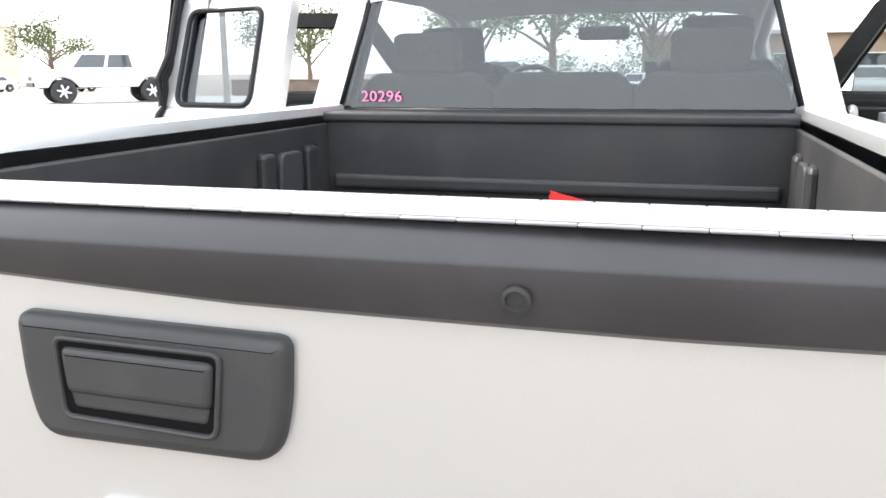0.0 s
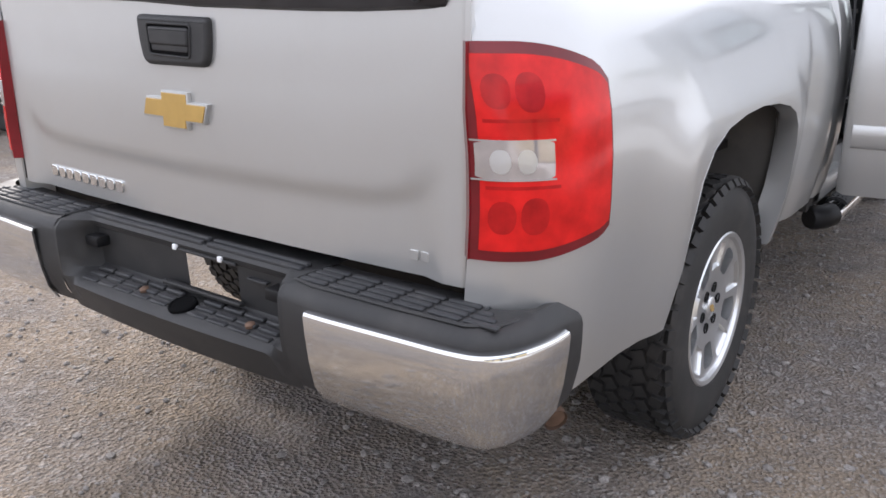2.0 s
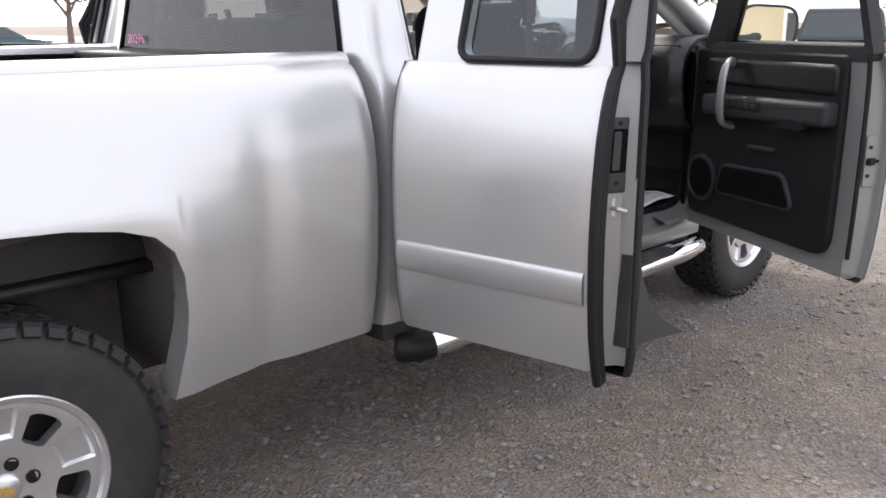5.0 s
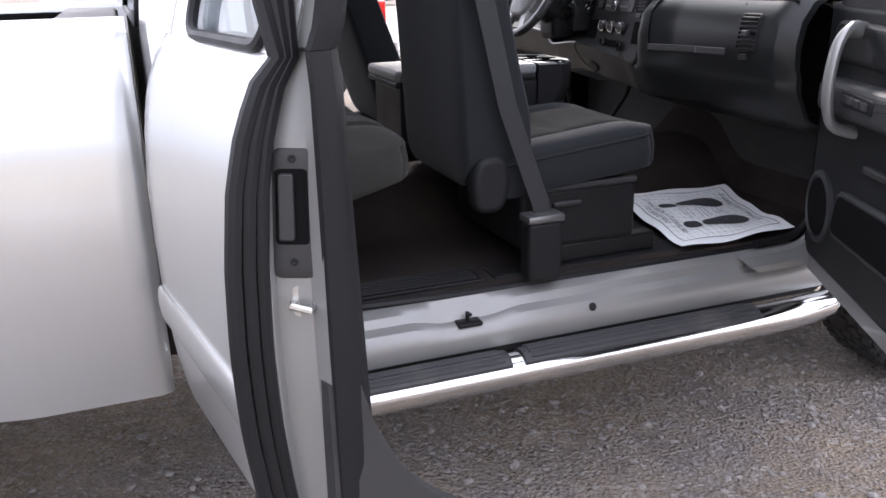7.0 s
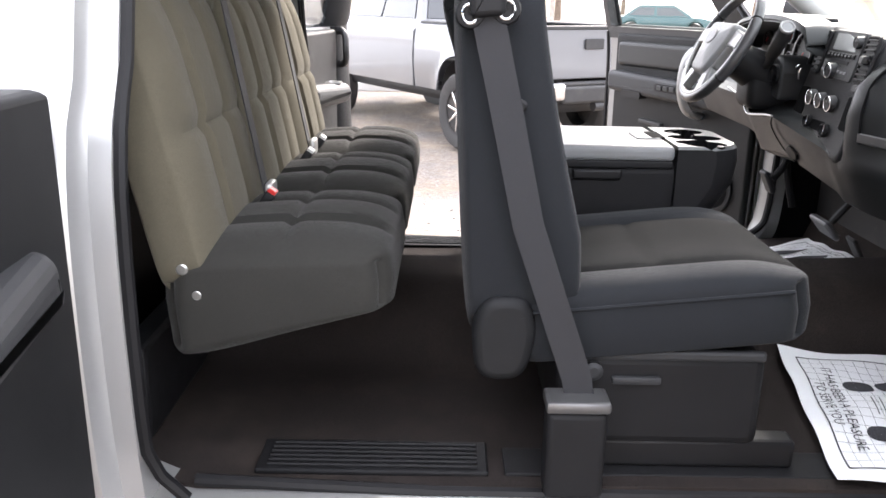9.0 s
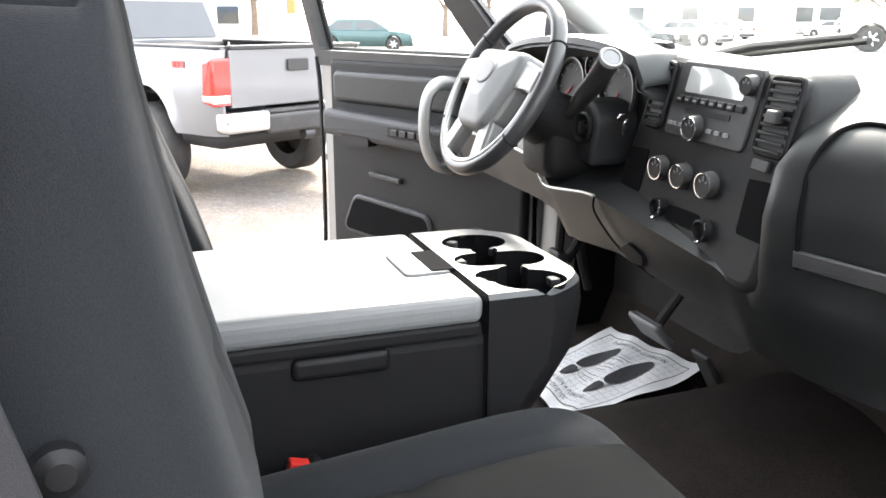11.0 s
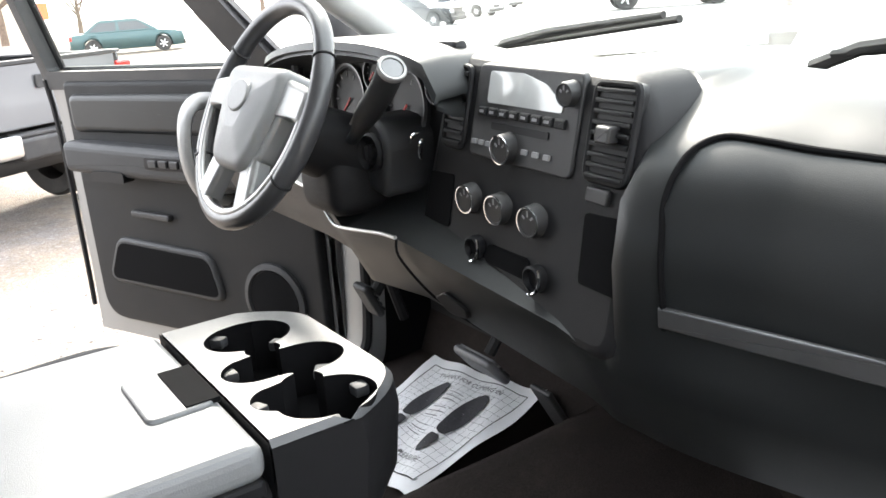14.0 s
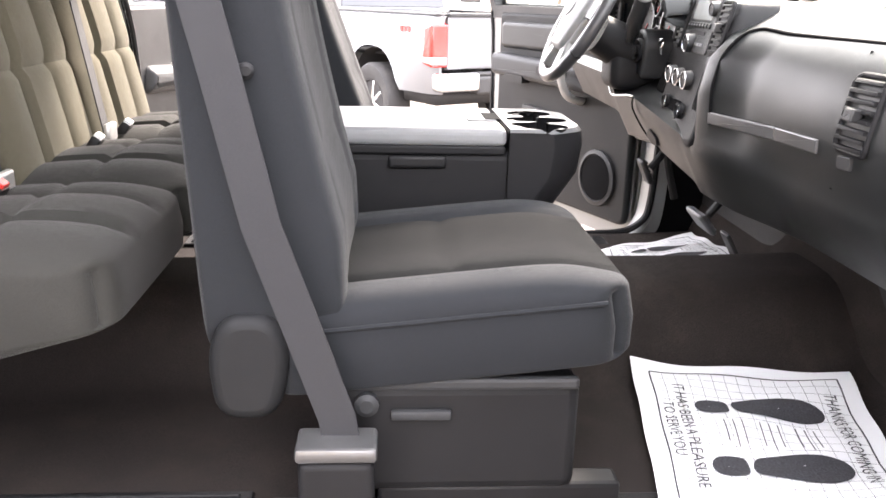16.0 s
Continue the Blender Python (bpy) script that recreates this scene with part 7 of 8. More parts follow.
def bench_half(x0, x1, name):
    bm = bmn()
    hx = (x1 - x0) / 2
    cxx = (x0 + x1) / 2
    def d1(a, b):
        return -0.026 * ridge(a, 0.33, 0.045) - 0.026 * ridge(a, -0.33, 0.045) - 0.014 * ridge(b, 0.1, 0.04) + 0.012 * ridge(a, 0, 0.3) + 0.012 * (ridge(a, 0.68, 0.25) + ridge(a, -0.68, 0.25))
    pillow(bm, Matrix.Translation((cxx, 2.70, 0.945)) @ Matrix.Rotation(radians(3), 4, "X"), hx, 0.215, 0.052, 0.03, 3.2, 40, d1, 0.040)
    # the underside falls towards the back
    for v in bm.verts:
        v.co.z -= 0.085 * min(1, max(0, (0.95 - v.co.z) / 0.07)) * min(1, max(0, (2.90 - v.co.y) / 0.38))
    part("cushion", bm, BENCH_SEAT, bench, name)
    bm = bmn()
    pillow(bm, Matrix.Translation((cxx, 2.485, 1.19)) @ Matrix.Rotation(radians(102), 4, "X") @ Matrix.Rotation(math.pi, 4, "Y"), hx, 0.275, 0.030, 0.02, 4.5, 40, d1, 0.035)
    part("backrest", bm, BENCH_LIT, bench)


bench_half(-0.76, -0.255, "grey cloth cushion")
bench_half(-0.25, 0.25, "grey cloth cushion")
bench_half(0.255, 0.76, "grey cloth cushion")
for x in (-0.5, 0.5):
    bm = bmn()
    pillow(bm, Matrix.Translation((x, 2.43, 1.535)) @ Matrix.Rotation(radians(94), 4, "X"), 0.13, 0.075, 0.04, 0.045, 4, 16)
    part("headrest", bm, BENCH_LIT, bench)
bm = bmn()
box(bm, (-0.70, 2.37, 0.60), (0.70, 2.43, 0.80), 0.01)
part("bench_frame", bm, SEAL, bench)
for x in (0.748,):
    bm = bmn()
    lathe(bm, [(0.012, 0), (0.012, 0.012), (0.008, 0.016)], (x, 2.56, 0.935), (1, 0, 0), 12)
    lathe(bm, [(0.012, 0), (0.012, 0.012), (0.008, 0.016)], (x, 2.535, 0.985), (1, 0, 0), 12)
    part("pivot_bolt", bm, STEEL, bench)
for x0 in (-0.30, 0.30):
    bm = bmn()
    rows = [[(x0 + w + 0.09 * k, 2.512 + 0.112 * k, 1.50 - 0.50 * k) for w in (-0.022, 0, 0.022)] for k in np.linspace(0, 1, 8)]
    shell(bm, rows, (0, -0.003, 0))
    rb = thing("rear_seat_belt", (x0, 2.52, 1.0), "grey rear seat belt lying on the bench", "seat belt", "rear belts")
    part("webbing", bm, BELT, rb)
    bm = bmn()
    box(bm, (x0 + 0.055, 2.615, 1.025), (x0 + 0.115, 2.632, 1.07), 0.006)
    part("belt_tongue", bm, SATIN, rb)
for x in (-0.33, -0.10, 0.42):
    rbk = thing("rear_buckle", (x, 2.53, 0.98), "rear belt buckle between the cushions", "buckle", "rear buckles")
    bm = bmn()
    box(bm, (-0.02, -0.012, -0.01), (0.02, 0.012, 0.04), 0.005, 2, Matrix.Translation((x, 2.610, 1.020)) @ Matrix.Rotation(radians(-35), 4, "X"))
    part("buckle_body", bm, SEAL, rbk)
    bm = bmn()
    box(bm, (-0.014, -0.009, 0.0), (0.014, 0.010, 0.012), 0.002, 1, Matrix.Translation((x, 2.630, 1.050)) @ Matrix.Rotation(radians(-35), 4, "X"))
    part("buckle_button", bm, RED_PLASTIC if x > 0 else PAPER, rbk)

# mirror inside
rvm = thing("rear_view_mirror", (0, 3.86, 1.66), "black rear-view mirror on the windscreen", "mirror")
bm = bmn()
pillow(bm, Matrix.Translation((0, 3.86, 1.66)) @ Matrix.Rotation(radians(84), 4, "X"), 0.13, 0.035, 0.012, 0.02, 4, 16)
tube(bm, [(0, 3.87, 1.66), (0, 3.92, 1.69)], 0.01, 8)
part("mirror_shell", bm, SEAL, rvm)

# ---- paper floor mats ----
def paper_mat(corners, label, lift, seed):
    """corners: back-left, back-right, front-right, front-left, seen from above with the front ahead."""
    c = [Vector(p) for p in corners]
    mid = sum(c, Vector()) / 4
    ob = thing("paper_mat", tuple(mid), label, "paper mat", "paper mats")
    rg_ = random.Random(seed)
    ph = [rg_.uniform(0, 6) for _ in range(4)]

    def pt(u, v, d=0.0):
        p = (c[0] * (1 - u) + c[1] * u) * (1 - v) + (c[3] * (1 - u) + c[2] * u) * v
        w = 0.006 * math.sin(u * 7 + ph[0]) * math.sin(v * 5 + ph[1]) + 0.004 * math.sin(u * 17 + v * 11 + ph[2]) + lift * (abs(u - 0.5) * 2) ** 3 * 0.5 + lift * max(0, v - 0.75) ** 2 * 6
        return p + Vector((0, 0, w + d))
    bm = bmn()
    n = 20
    shell(bm, [[pt(i / n, j / n) for j in range(n + 1)] for i in range(n + 1)], (0, 0, -0.0008))
    base = part("sheet", bm, PAPER, ob, "white printed paper sheet")
    def decal(poly, d, name, mat, label=""):
        bm = bmn()
        m_ = len(poly)
        bm.faces.new([bm.verts.new(pt(u, v, d)) for u, v in poly])
        bmesh.ops.triangulate(bm, faces=bm.faces[:])
        return part(name, bm, mat, ob, label)
    def line(bm, a, b, w):
        k = 12
        dirv = Vector((b[0] - a[0], b[1] - a[1])).normalized()
        nx, ny = -dirv.y * w, dirv.x * w
        sheet(bm, [[pt(a[0] + (b[0] - a[0]) * t / k + s * nx, a[1] + (b[1] - a[1]) * t / k + s * ny, 0.0022) for s in (-1, 1)] for t in range(k + 1)])
    bm = bmn()
    for a, b in (((0.08, 0.08), (0.92, 0.08)), ((0.92, 0.08), (0.92, 0.92)), ((0.92, 0.92), (0.08, 0.92)), ((0.08, 0.92), (0.08, 0.08))):
        line(bm, a, b, 0.0038)
    part("border", bm, INK, ob, "dark printed border")
    bm = bmn()
    for k in range(1, 15):
        t = 0.08 + 0.84 * k / 15
        line(bm, (t, 0.085), (t, 0.915), 0.0009)
        line(bm, (0.085, t), (0.915, t), 0.0009)
    tagged(part("grid_print", bm, INK, ob, "fine printed grid"), kind="stuff")
    def foot(cx, flip):
        sole = [(0.0, -0.004), (0.055, 0.0), (0.085, 0.09), (0.10, 0.20), (0.095, 0.30), (0.06, 0.37), (0.01, 0.395), (-0.04, 0.37), (-0.07, 0.29), (-0.07, 0.20), (-0.055, 0.09), (-0.045, 0.02)]
        heel = [(0.056, -0.018), (0.060, -0.09), (0.042, -0.145), (0.004, -0.165), (-0.036, -0.145), (-0.052, -0.09), (-0.046, -0.018)]
        for nm, pl in (("sole_print", sole), ("heel_print", heel)):
            sm = rounded([(cx + flip * x * 0.92, 0.405 + y * 1.02) for x, y in pl], 0.03, 3)
            bm = bmn()
            k = len(sm)
            cu, cv = sum(p[0] for p in sm) / k, sum(p[1] for p in sm) / k
            sheet(bm, [[pt(cu + (p[0] - cu) * s, cv + (p[1] - cv) * s, 0.0026) for p in sm + [sm[0]]] for s in (1, 0.66, 0.33, 0.02)])
            part(nm, bm, INK, ob, "dark printed shoe sole")
    foot(0.33, -1)
    foot(0.68, 1)
    ux = (c[1] - c[0]).normalized()
    uy = (c[3] - c[0])
    uy = (uy - ux * uy.dot(ux)).normalized()
    rot = Matrix((ux, uy, ux.cross(uy))).transposed().to_4x4()
    W_ = (c[1] - c[0]).length

    H_ = (c[3] - c[0]).length

    def write(txt, u, v, size, wide):
        w_ = lettering(txt, size * W_, Matrix.Identity(4), INK, "printed_line", ob, "dark printed words", fit=wide * W_)
        for vert in w_.data.vertices:
            vert.co = pt(u + vert.co.x / W_, v + vert.co.y / H_, 0.0060)
    write("THANKS FOR COMING IN", 0.20, 0.825, 0.062, 0.58)
    write("IT HAS BEEN A PLEASURE", 0.20, 0.165, 0.055, 0.60)
    write("TO SERVE YOU", 0.33, 0.100, 0.055, 0.33)
    bm = bmn()
    for k in range(11):
        v = 0.34 + k * 0.038
        if k % 4 != 3:
            line(bm, (0.43, v), (0.56 + 0.02 * (k % 2), v), 0.0026)
    tagged(part("small_print", bm, INK, ob, "rows of small print"), kind="stuff")


paper_mat(((0.28, 3.835, 0.650), (0.85, 3.735, 0.625), (0.865, 4.155, 0.632), (0.365, 4.279, 0.640)), "white printed paper mat on the passenger's floor", 0.012, 3)
paper_mat(((-0.60, 3.985, 0.624), (-0.235, 3.94, 0.668), (-0.36, 4.365, 0.675), (-0.745, 4.335, 0.640)), "white printed paper mat on the driver's floor", 0.010, 5)

# red strap end in the bed
flag = thing("red_flag", (0.55, 1.6, 0.85), "small red pennant on a thin rod in the bed", "flag")
bm = bmn()
shell(bm, [[(0.05 + 0.20 * a, 1.90 - 0.03 * a, 1.03 + (0.085 - 0.045 * a) * b) for b in (0, 0.5, 1)] for a in (0, 0.33, 0.66, 1)], (0, -0.004, 0))
tube(bm, [(0.05, 1.90, 0.845), (0.05, 1.90, 1.10)], 0.004, 6)
part("cloth", bm, RED_PLASTIC, flag)

# ---- surroundings ----
ASPHALT = material("pale_worn_asphalt", (0.32, 0.315, 0.31), 0.9, vary=0.12, scale=0.3, fine=0.2, fine_scale=60, bump=0.4, bump_scale=90, dirt=(0.32, 0.29, 0.25), dirt_amount=0.3, dirt_scale=0.4)
CONCRETE = material("pale_concrete", (0.58, 0.57, 0.55), 0.9, vary=0.06, scale=0.8, fine=0.1, fine_scale=80, dirt=(0.36, 0.34, 0.31), dirt_amount=0.3, dirt_scale=0.8)
LINE = material("white_road_paint", (0.70, 0.70, 0.68), 0.8, vary=0.1, scale=4)


def flat(name, poly, z, mat, label, category, thick=0.05):
    bm = bmn()
    slab(bm, poly, z - thick, z, lambda u, v, d: (u, v, d), 0)
    return solo(name, bm, mat, label, category, "structure")


flat("pavement", [(-34, 14.0), (1.0, 14.0), (2.6, 9.2), (6.5, -2.0), (9.5, -14), (12, -14), (9.0, 0), (6.0, 17.2), (-34, 17.2)], 0.035, CONCRETE, "pale concrete apron along the road", "pavement", 0.12)
flat("road", [(-220, 17.3), (60, 17.3), (60, 50), (-220, 50)], 0.015, ASPHALT, "pale worn asphalt road", "road")
flat("side_road", [(-34, -60), (-13.5, -60), (-13.5, 12), (-16, 17.2), (-34, 17.2)], 0.012, ASPHALT, "pale paved lot beside the gravel", "road")
bm = bmn()
box(bm, (-12.6, -40, -0.1), (-12.3, 12.5, 0.10), 0.02)
solo("kerb", bm, CONCRETE, "pale concrete kerb", "kerb", "structure")
for k in range(9):
    bm = bmn()
    box(bm, (-60 + k * 12, 23.5, 0.012), (-54 + k * 12, 23.65, 0.020))
    solo("road_line", bm, LINE, "white painted road line", "road line", "structure", "road lines")

# ---- cars ----
TINT = material("dark_window_glass", (0.03, 0.035, 0.04), 0.06, 0.0, 0.6, vary=0.1, scale=2)
TAIL_RED = material("bright_red_lens", (0.55, 0.02, 0.015), 0.15, 0.0, 0.7, vary=0.2, scale=9)
HEAD = material("clear_headlamp", (0.6, 0.62, 0.64), 0.1, 0.4, 0.6, vary=0.15, scale=20)


def paint(name, color, metal=0.4):
    return material(name, color, 0.30, metal, 0.7, vary=0.03, scale=2, rough_vary=0.03)


def simple_wheel(parent, x, y, r, w, rim_mat, spokes=6, slim=1.0):
    sx = 1 if x > 0 else -1
    o = Vector((x, y, r))
    bm = bmn()
    lathe(bm, [(r * 0.60, w * 0.45), (r * 0.80, w * 0.52), (r * 0.93, w * 0.50), (r, w * 0.36), (r, -w * 0.36), (r * 0.93, -w * 0.5), (r * 0.6, -w * 0.45)], o, (sx, 0, 0), 36, True)
    wh = part("wheel", bm, RUBBER, parent)
    bm = bmn()
    lathe(bm, [(r * 0.62, w * 0.40), (r * 0.62, w * 0.47), (r * 0.57, w * 0.46), (r * 0.55, w * 0.15), (0.0, w * 0.15)], o, (sx, 0, 0), 32)
    part("rim", bm, DARK, wh)
    for k in range(spokes):
        a = k / spokes * math.tau + 0.2
        bm = bmn()
        slab(bm, [(0.02, -r * 0.09 * slim), (r * 0.59, -r * 0.06 * slim), (r * 0.59, r * 0.06 * slim), (0.02, r * 0.09 * slim)], w * 0.2, w * 0.44, lambda u, v, d: (o.x + sx * d, o.y + u * math.cos(a) - v * math.sin(a), o.z + u * math.sin(a) + v * math.cos(a)), 0.006, 2)
        part("spoke", bm, rim_mat, wh)
    return wh


def car(name, label, category, m, body_mat, length, width, height, belt_, ride, wheel_r, cabin, rim_mat, rear_lamps=True, front_lamps=True):
    """A plain parked car: y ahead. cabin: (back foot, back top, front top, front foot) along the length from the tail."""
    ob = thing(name, (0, 0, 0), label, category, "parked cars")
    hw = width / 2
    ax = (length * 0.19, length * 0.81)
    bm = bmn()
    rows = []
    for y in sorted(set(list(np.linspace(0, length, 34)) + [a + s * wheel_r * 1.18 for a in ax for s in (-1, 1)])):
        e = max(0, 1 - min(y, length - y) / (0.10 * length))
        x = hw - 0.16 * e * e * hw
        zb = ride
        for a in ax:
            g = abs(y - a) / (wheel_r * 1.18)
            if g < 1:
                zb = max(zb, wheel_r + wheel_r * 1.14 * math.sqrt(1 - g * g))
        top_ = belt_ - 0.10 * max(0, (y - length * 0.72) / (length * 0.28)) ** 1.5 - 0.04 * e * e
        rows.append([(-x * 0.92, y, zb), (-x, y, zb + (top_ - zb) * 0.25), (-x, y, zb + (top_ - zb) * 0.75), (-x * 0.95, y, top_ - 0.02), (-x * 0.86, y, top_ + 0.01), (0, y, top_ + 0.03), (x * 0.86, y, top_ + 0.01), (x * 0.95, y, top_ - 0.02), (x, y, zb + (top_ - zb) * 0.75), (x, y, zb + (top_ - zb) * 0.25), (x * 0.92, y, zb)])
    vs = sheet(bm, rows)
    bm.faces.new(vs[0])
    bm.faces.new(vs[-1])
    part("body", bm, body_mat, ob)
    c0, c1, c2, c3 = cabin
    bm = bmn()
    def hull(y, t):
        return hw * (0.90 - 0.17 * t)
    foot_y, top_y = (c0, c3), (c1, c2)
    low = [(-hull(0, 0), c0, belt_), (hull(0, 0), c0, belt_), (hull(0, 0), c3, belt_), (-hull(0, 0), c3, belt_)]
    mid_ = [(-hull(0, 0.9), c0 + (c1 - c0) * 0.88, height - 0.06), (hull(0, 0.9), c0 + (c1 - c0) * 0.88, height - 0.06), (hull(0, 0.9), c3 + (c2 - c3) * 0.88, height - 0.06), (-hull(0, 0.9), c3 + (c2 - c3) * 0.88, height - 0.06)]
    hi = [(-hull(0, 1.15), c1 + 0.05, height), (hull(0, 1.15), c1 + 0.05, height), (hull(0, 1.15), c2 - 0.05, height), (-hull(0, 1.15), c2 - 0.05, height)]
    vs = sheet(bm, [low, mid_, hi], True)
    bm.faces.new(vs[-1])
    part("cabin", bm, body_mat, ob)
    # windows, a little proud of the cabin
    def pane(pts, nm="window"):
        bm = bmn()
        c = sum((Vector(p) for p in pts), Vector()) / 4
        n_ = (Vector(pts[1]) - Vector(pts[0])).cross(Vector(pts[3]) - Vector(pts[0])).normalized()
        if n_.dot(c - Vector((0, (c0 + c3) / 2, belt_))) < 0:
            n_ = -n_
        fr_ = [bm.verts.new(Vector(p) + n_ * 0.008) for p in pts]
        bk_ = [bm.verts.new(Vector(p) - n_ * 0.01) for p in pts]
        bm.faces.new(fr_)
        bm.faces.new(bk_[::-1])
        for k in range(4):
            bm.faces.new((fr_[k], bk_[k], bk_[(k + 1) % 4], fr_[(k + 1) % 4]))
        part(nm, bm, TINT, ob)
    def on(side, y0, y1):
        out = []
        for t, s in ((0.10, 0), (0.10, 1), (0.82, 1), (0.82, 0)):
            yb = c0 + (c1 - c0) * 0.88 * t / 0.9
            yf = c3 + (c2 - c3) * 0.88 * t / 0.9
            yy = y0 if s == 0 else y1
            out.append((side * hull(0, t), yb + (yf - yb) * yy, belt_ + (height - 0.06 - belt_) * t / 0.9))
        return out
    for side in (-1, 1):
        for a, b in ((0.06, 0.44), (0.49, 0.93)):
            pane(on(side, a, b))
    def end_(cf, ct):
        return [(s * hull(0, t) * 0.92, cf + (ct - cf) * 0.88 * t / 0.9, belt_ + (height - 0.06 - belt_) * t / 0.9) for t, s in ((0.08, -1), (0.08, 1), (0.85, 1), (0.85, -1))]
    pane(end_(c0, c1), "rear_window")
    pane(end_(c3, c2), "windscreen")
    for x in (-1, 1):
        for y in ax:
            simple_wheel(ob, x * (hw - 0.12), y, wheel_r, 0.22, rim_mat)
        if rear_lamps:
            bm = bmn()
            box(bm, (x * hw * 0.58, -0.02, belt_ - 0.24), (x * hw * 0.90, 0.10, belt_ - 0.06), 0.02, 2)
            part("tail_lamp", bm, TAIL_RED, ob)
        if front_lamps:
            bm = bmn()
            box(bm, (x * hw * 0.52, length - 0.10, belt_ - 0.34), (x * hw * 0.86, length + 0.015, belt_ - 0.18), 0.02, 2)
            part("headlamp", bm, HEAD, ob)
    bm = bmn()
    box(bm, (-hw * 0.86, length - 0.05, ride + 0.02), (hw * 0.86, length + 0.05, ride + 0.2), 0.04, 3)
    box(bm, (-hw * 0.35, length - 0.05, ride + 0.26), (hw * 0.35, length + 0.03, ride + 0.40), 0.02, 2)
    part("front_bumper", bm, BLACK, ob)
    bm = bmn()
    box(bm, (-hw * 0.86, -0.05, ride + 0.02), (hw * 0.86, 0.06, ride + 0.2), 0.04, 3)
    part("rear_bumper", bm, BLACK, ob)
    bm = bmn()
    box(bm, (-hw * 0.7, 0.3, ride - 0.02), (hw * 0.7, length - 0.3, ride + 0.1))
    part("underside", bm, DARK, ob)
    bm = bmn()
    box(bm, (-hw * 0.25, -0.035, belt_ - 0.20), (hw * 0.25, 0.02, belt_ - 0.15), 0.01)
    part("tail_trim", bm, CHROME, ob)
    ob.matrix_basis = m
    return ob


def stand(x, y, heading, scale=1.0):
    """A pose on the ground at x, y with the nose towards heading (degrees from +y, to the left)."""
    return pose(x, y, ground_z(x, y) - 0.004, 0, 0, heading) @ Matrix.Diagonal((scale, scale, scale, 1))


WHITE_P, GREEN_P, BLACK_P, SILVER_P, GREY_P = paint("white_paint", (0.72, 0.72, 0.72), 0.0), paint("dark_green_paint", (0.012, 0.055, 0.06), 0.3), paint("black_paint", (0.012, 0.012, 0.014), 0.2), paint("light_silver_paint", (0.55, 0.56, 0.57), 0.6), paint("grey_paint", (0.20, 0.21, 0.22), 0.5)
SED = (0.55, 1.25, 2.75, 3.55)
SUVC = (0.06, 0.32, 3.15, 3.75)
car("lifted_pickup", "white lifted off-road pickup standing on the pale lot", "truck", stand(-27.3, 40.6, 140, 1.35), WHITE_P, 5.3, 1.9, 1.95, 1.28, 0.62, 0.46, (1.55, 1.72, 3.55, 4.15), ALLOY)
car("parked_sedan", "dark green sedan standing across the lot", "car", stand(-38.2, 10.6, -13, 1.0), GREEN_P, 4.6, 1.78, 1.42, 0.93, 0.22, 0.32, SED, ALLOY)
car("parked_sedan", "black sedan standing beyond the lot", "car", stand(-37.0, 24.8, -62, 1.0), BLACK_P, 4.7, 1.8, 1.40, 0.92, 0.22, 0.32, SED, ALLOY)
car("parked_suv", "black sport utility car seen from behind", "car", stand(-4.1, 19.0, 18), BLACK_P, 4.7, 1.92, 1.72, 1.08, 0.26, 0.37, SUVC, ALLOY)
car("parked_sedan", "silver sedan far across the lot", "car", stand(-52, 46.0, 100), SILVER_P, 4.6, 1.78, 1.42, 0.93, 0.22, 0.32, SED, ALLOY)
car("parked_sedan", "white sedan far across the lot", "car", stand(-58.0, 62.0, 160), WHITE_P, 4.6, 1.78, 1.42, 0.93, 0.22, 0.32, SED, ALLOY)
car("parked_suv", "silver sport utility car far across the lot", "car", stand(-51.0, 64.0, 160), SILVER_P, 4.7, 1.9, 1.72, 1.08, 0.26, 0.37, SUVC, ALLOY)
car("parked_suv", "dark sport utility car in front of the far trees", "car", stand(-44.0, 66.0, 175), GREY_P, 4.7, 1.9, 1.72, 1.08, 0.26, 0.37, SUVC, ALLOY)
car("parked_sedan", "silver car beyond the windscreen on the road", "car", stand(-44.0, 33.0, -70), SILVER_P, 4.6, 1.78, 1.42, 0.93, 0.22, 0.32, SED, ALLOY)
car("parked_suv", "dark car standing past the road", "car", stand(6.0, 44.0, -90), GREY_P, 4.7, 1.9, 1.72, 1.08, 0.26, 0.37, SUVC, ALLOY)
car("parked_sedan", "white car standing past the road", "car", stand(0.0, 46.0, 90), WHITE_P, 4.6, 1.78, 1.42, 0.93, 0.22, 0.32, SED, ALLOY)

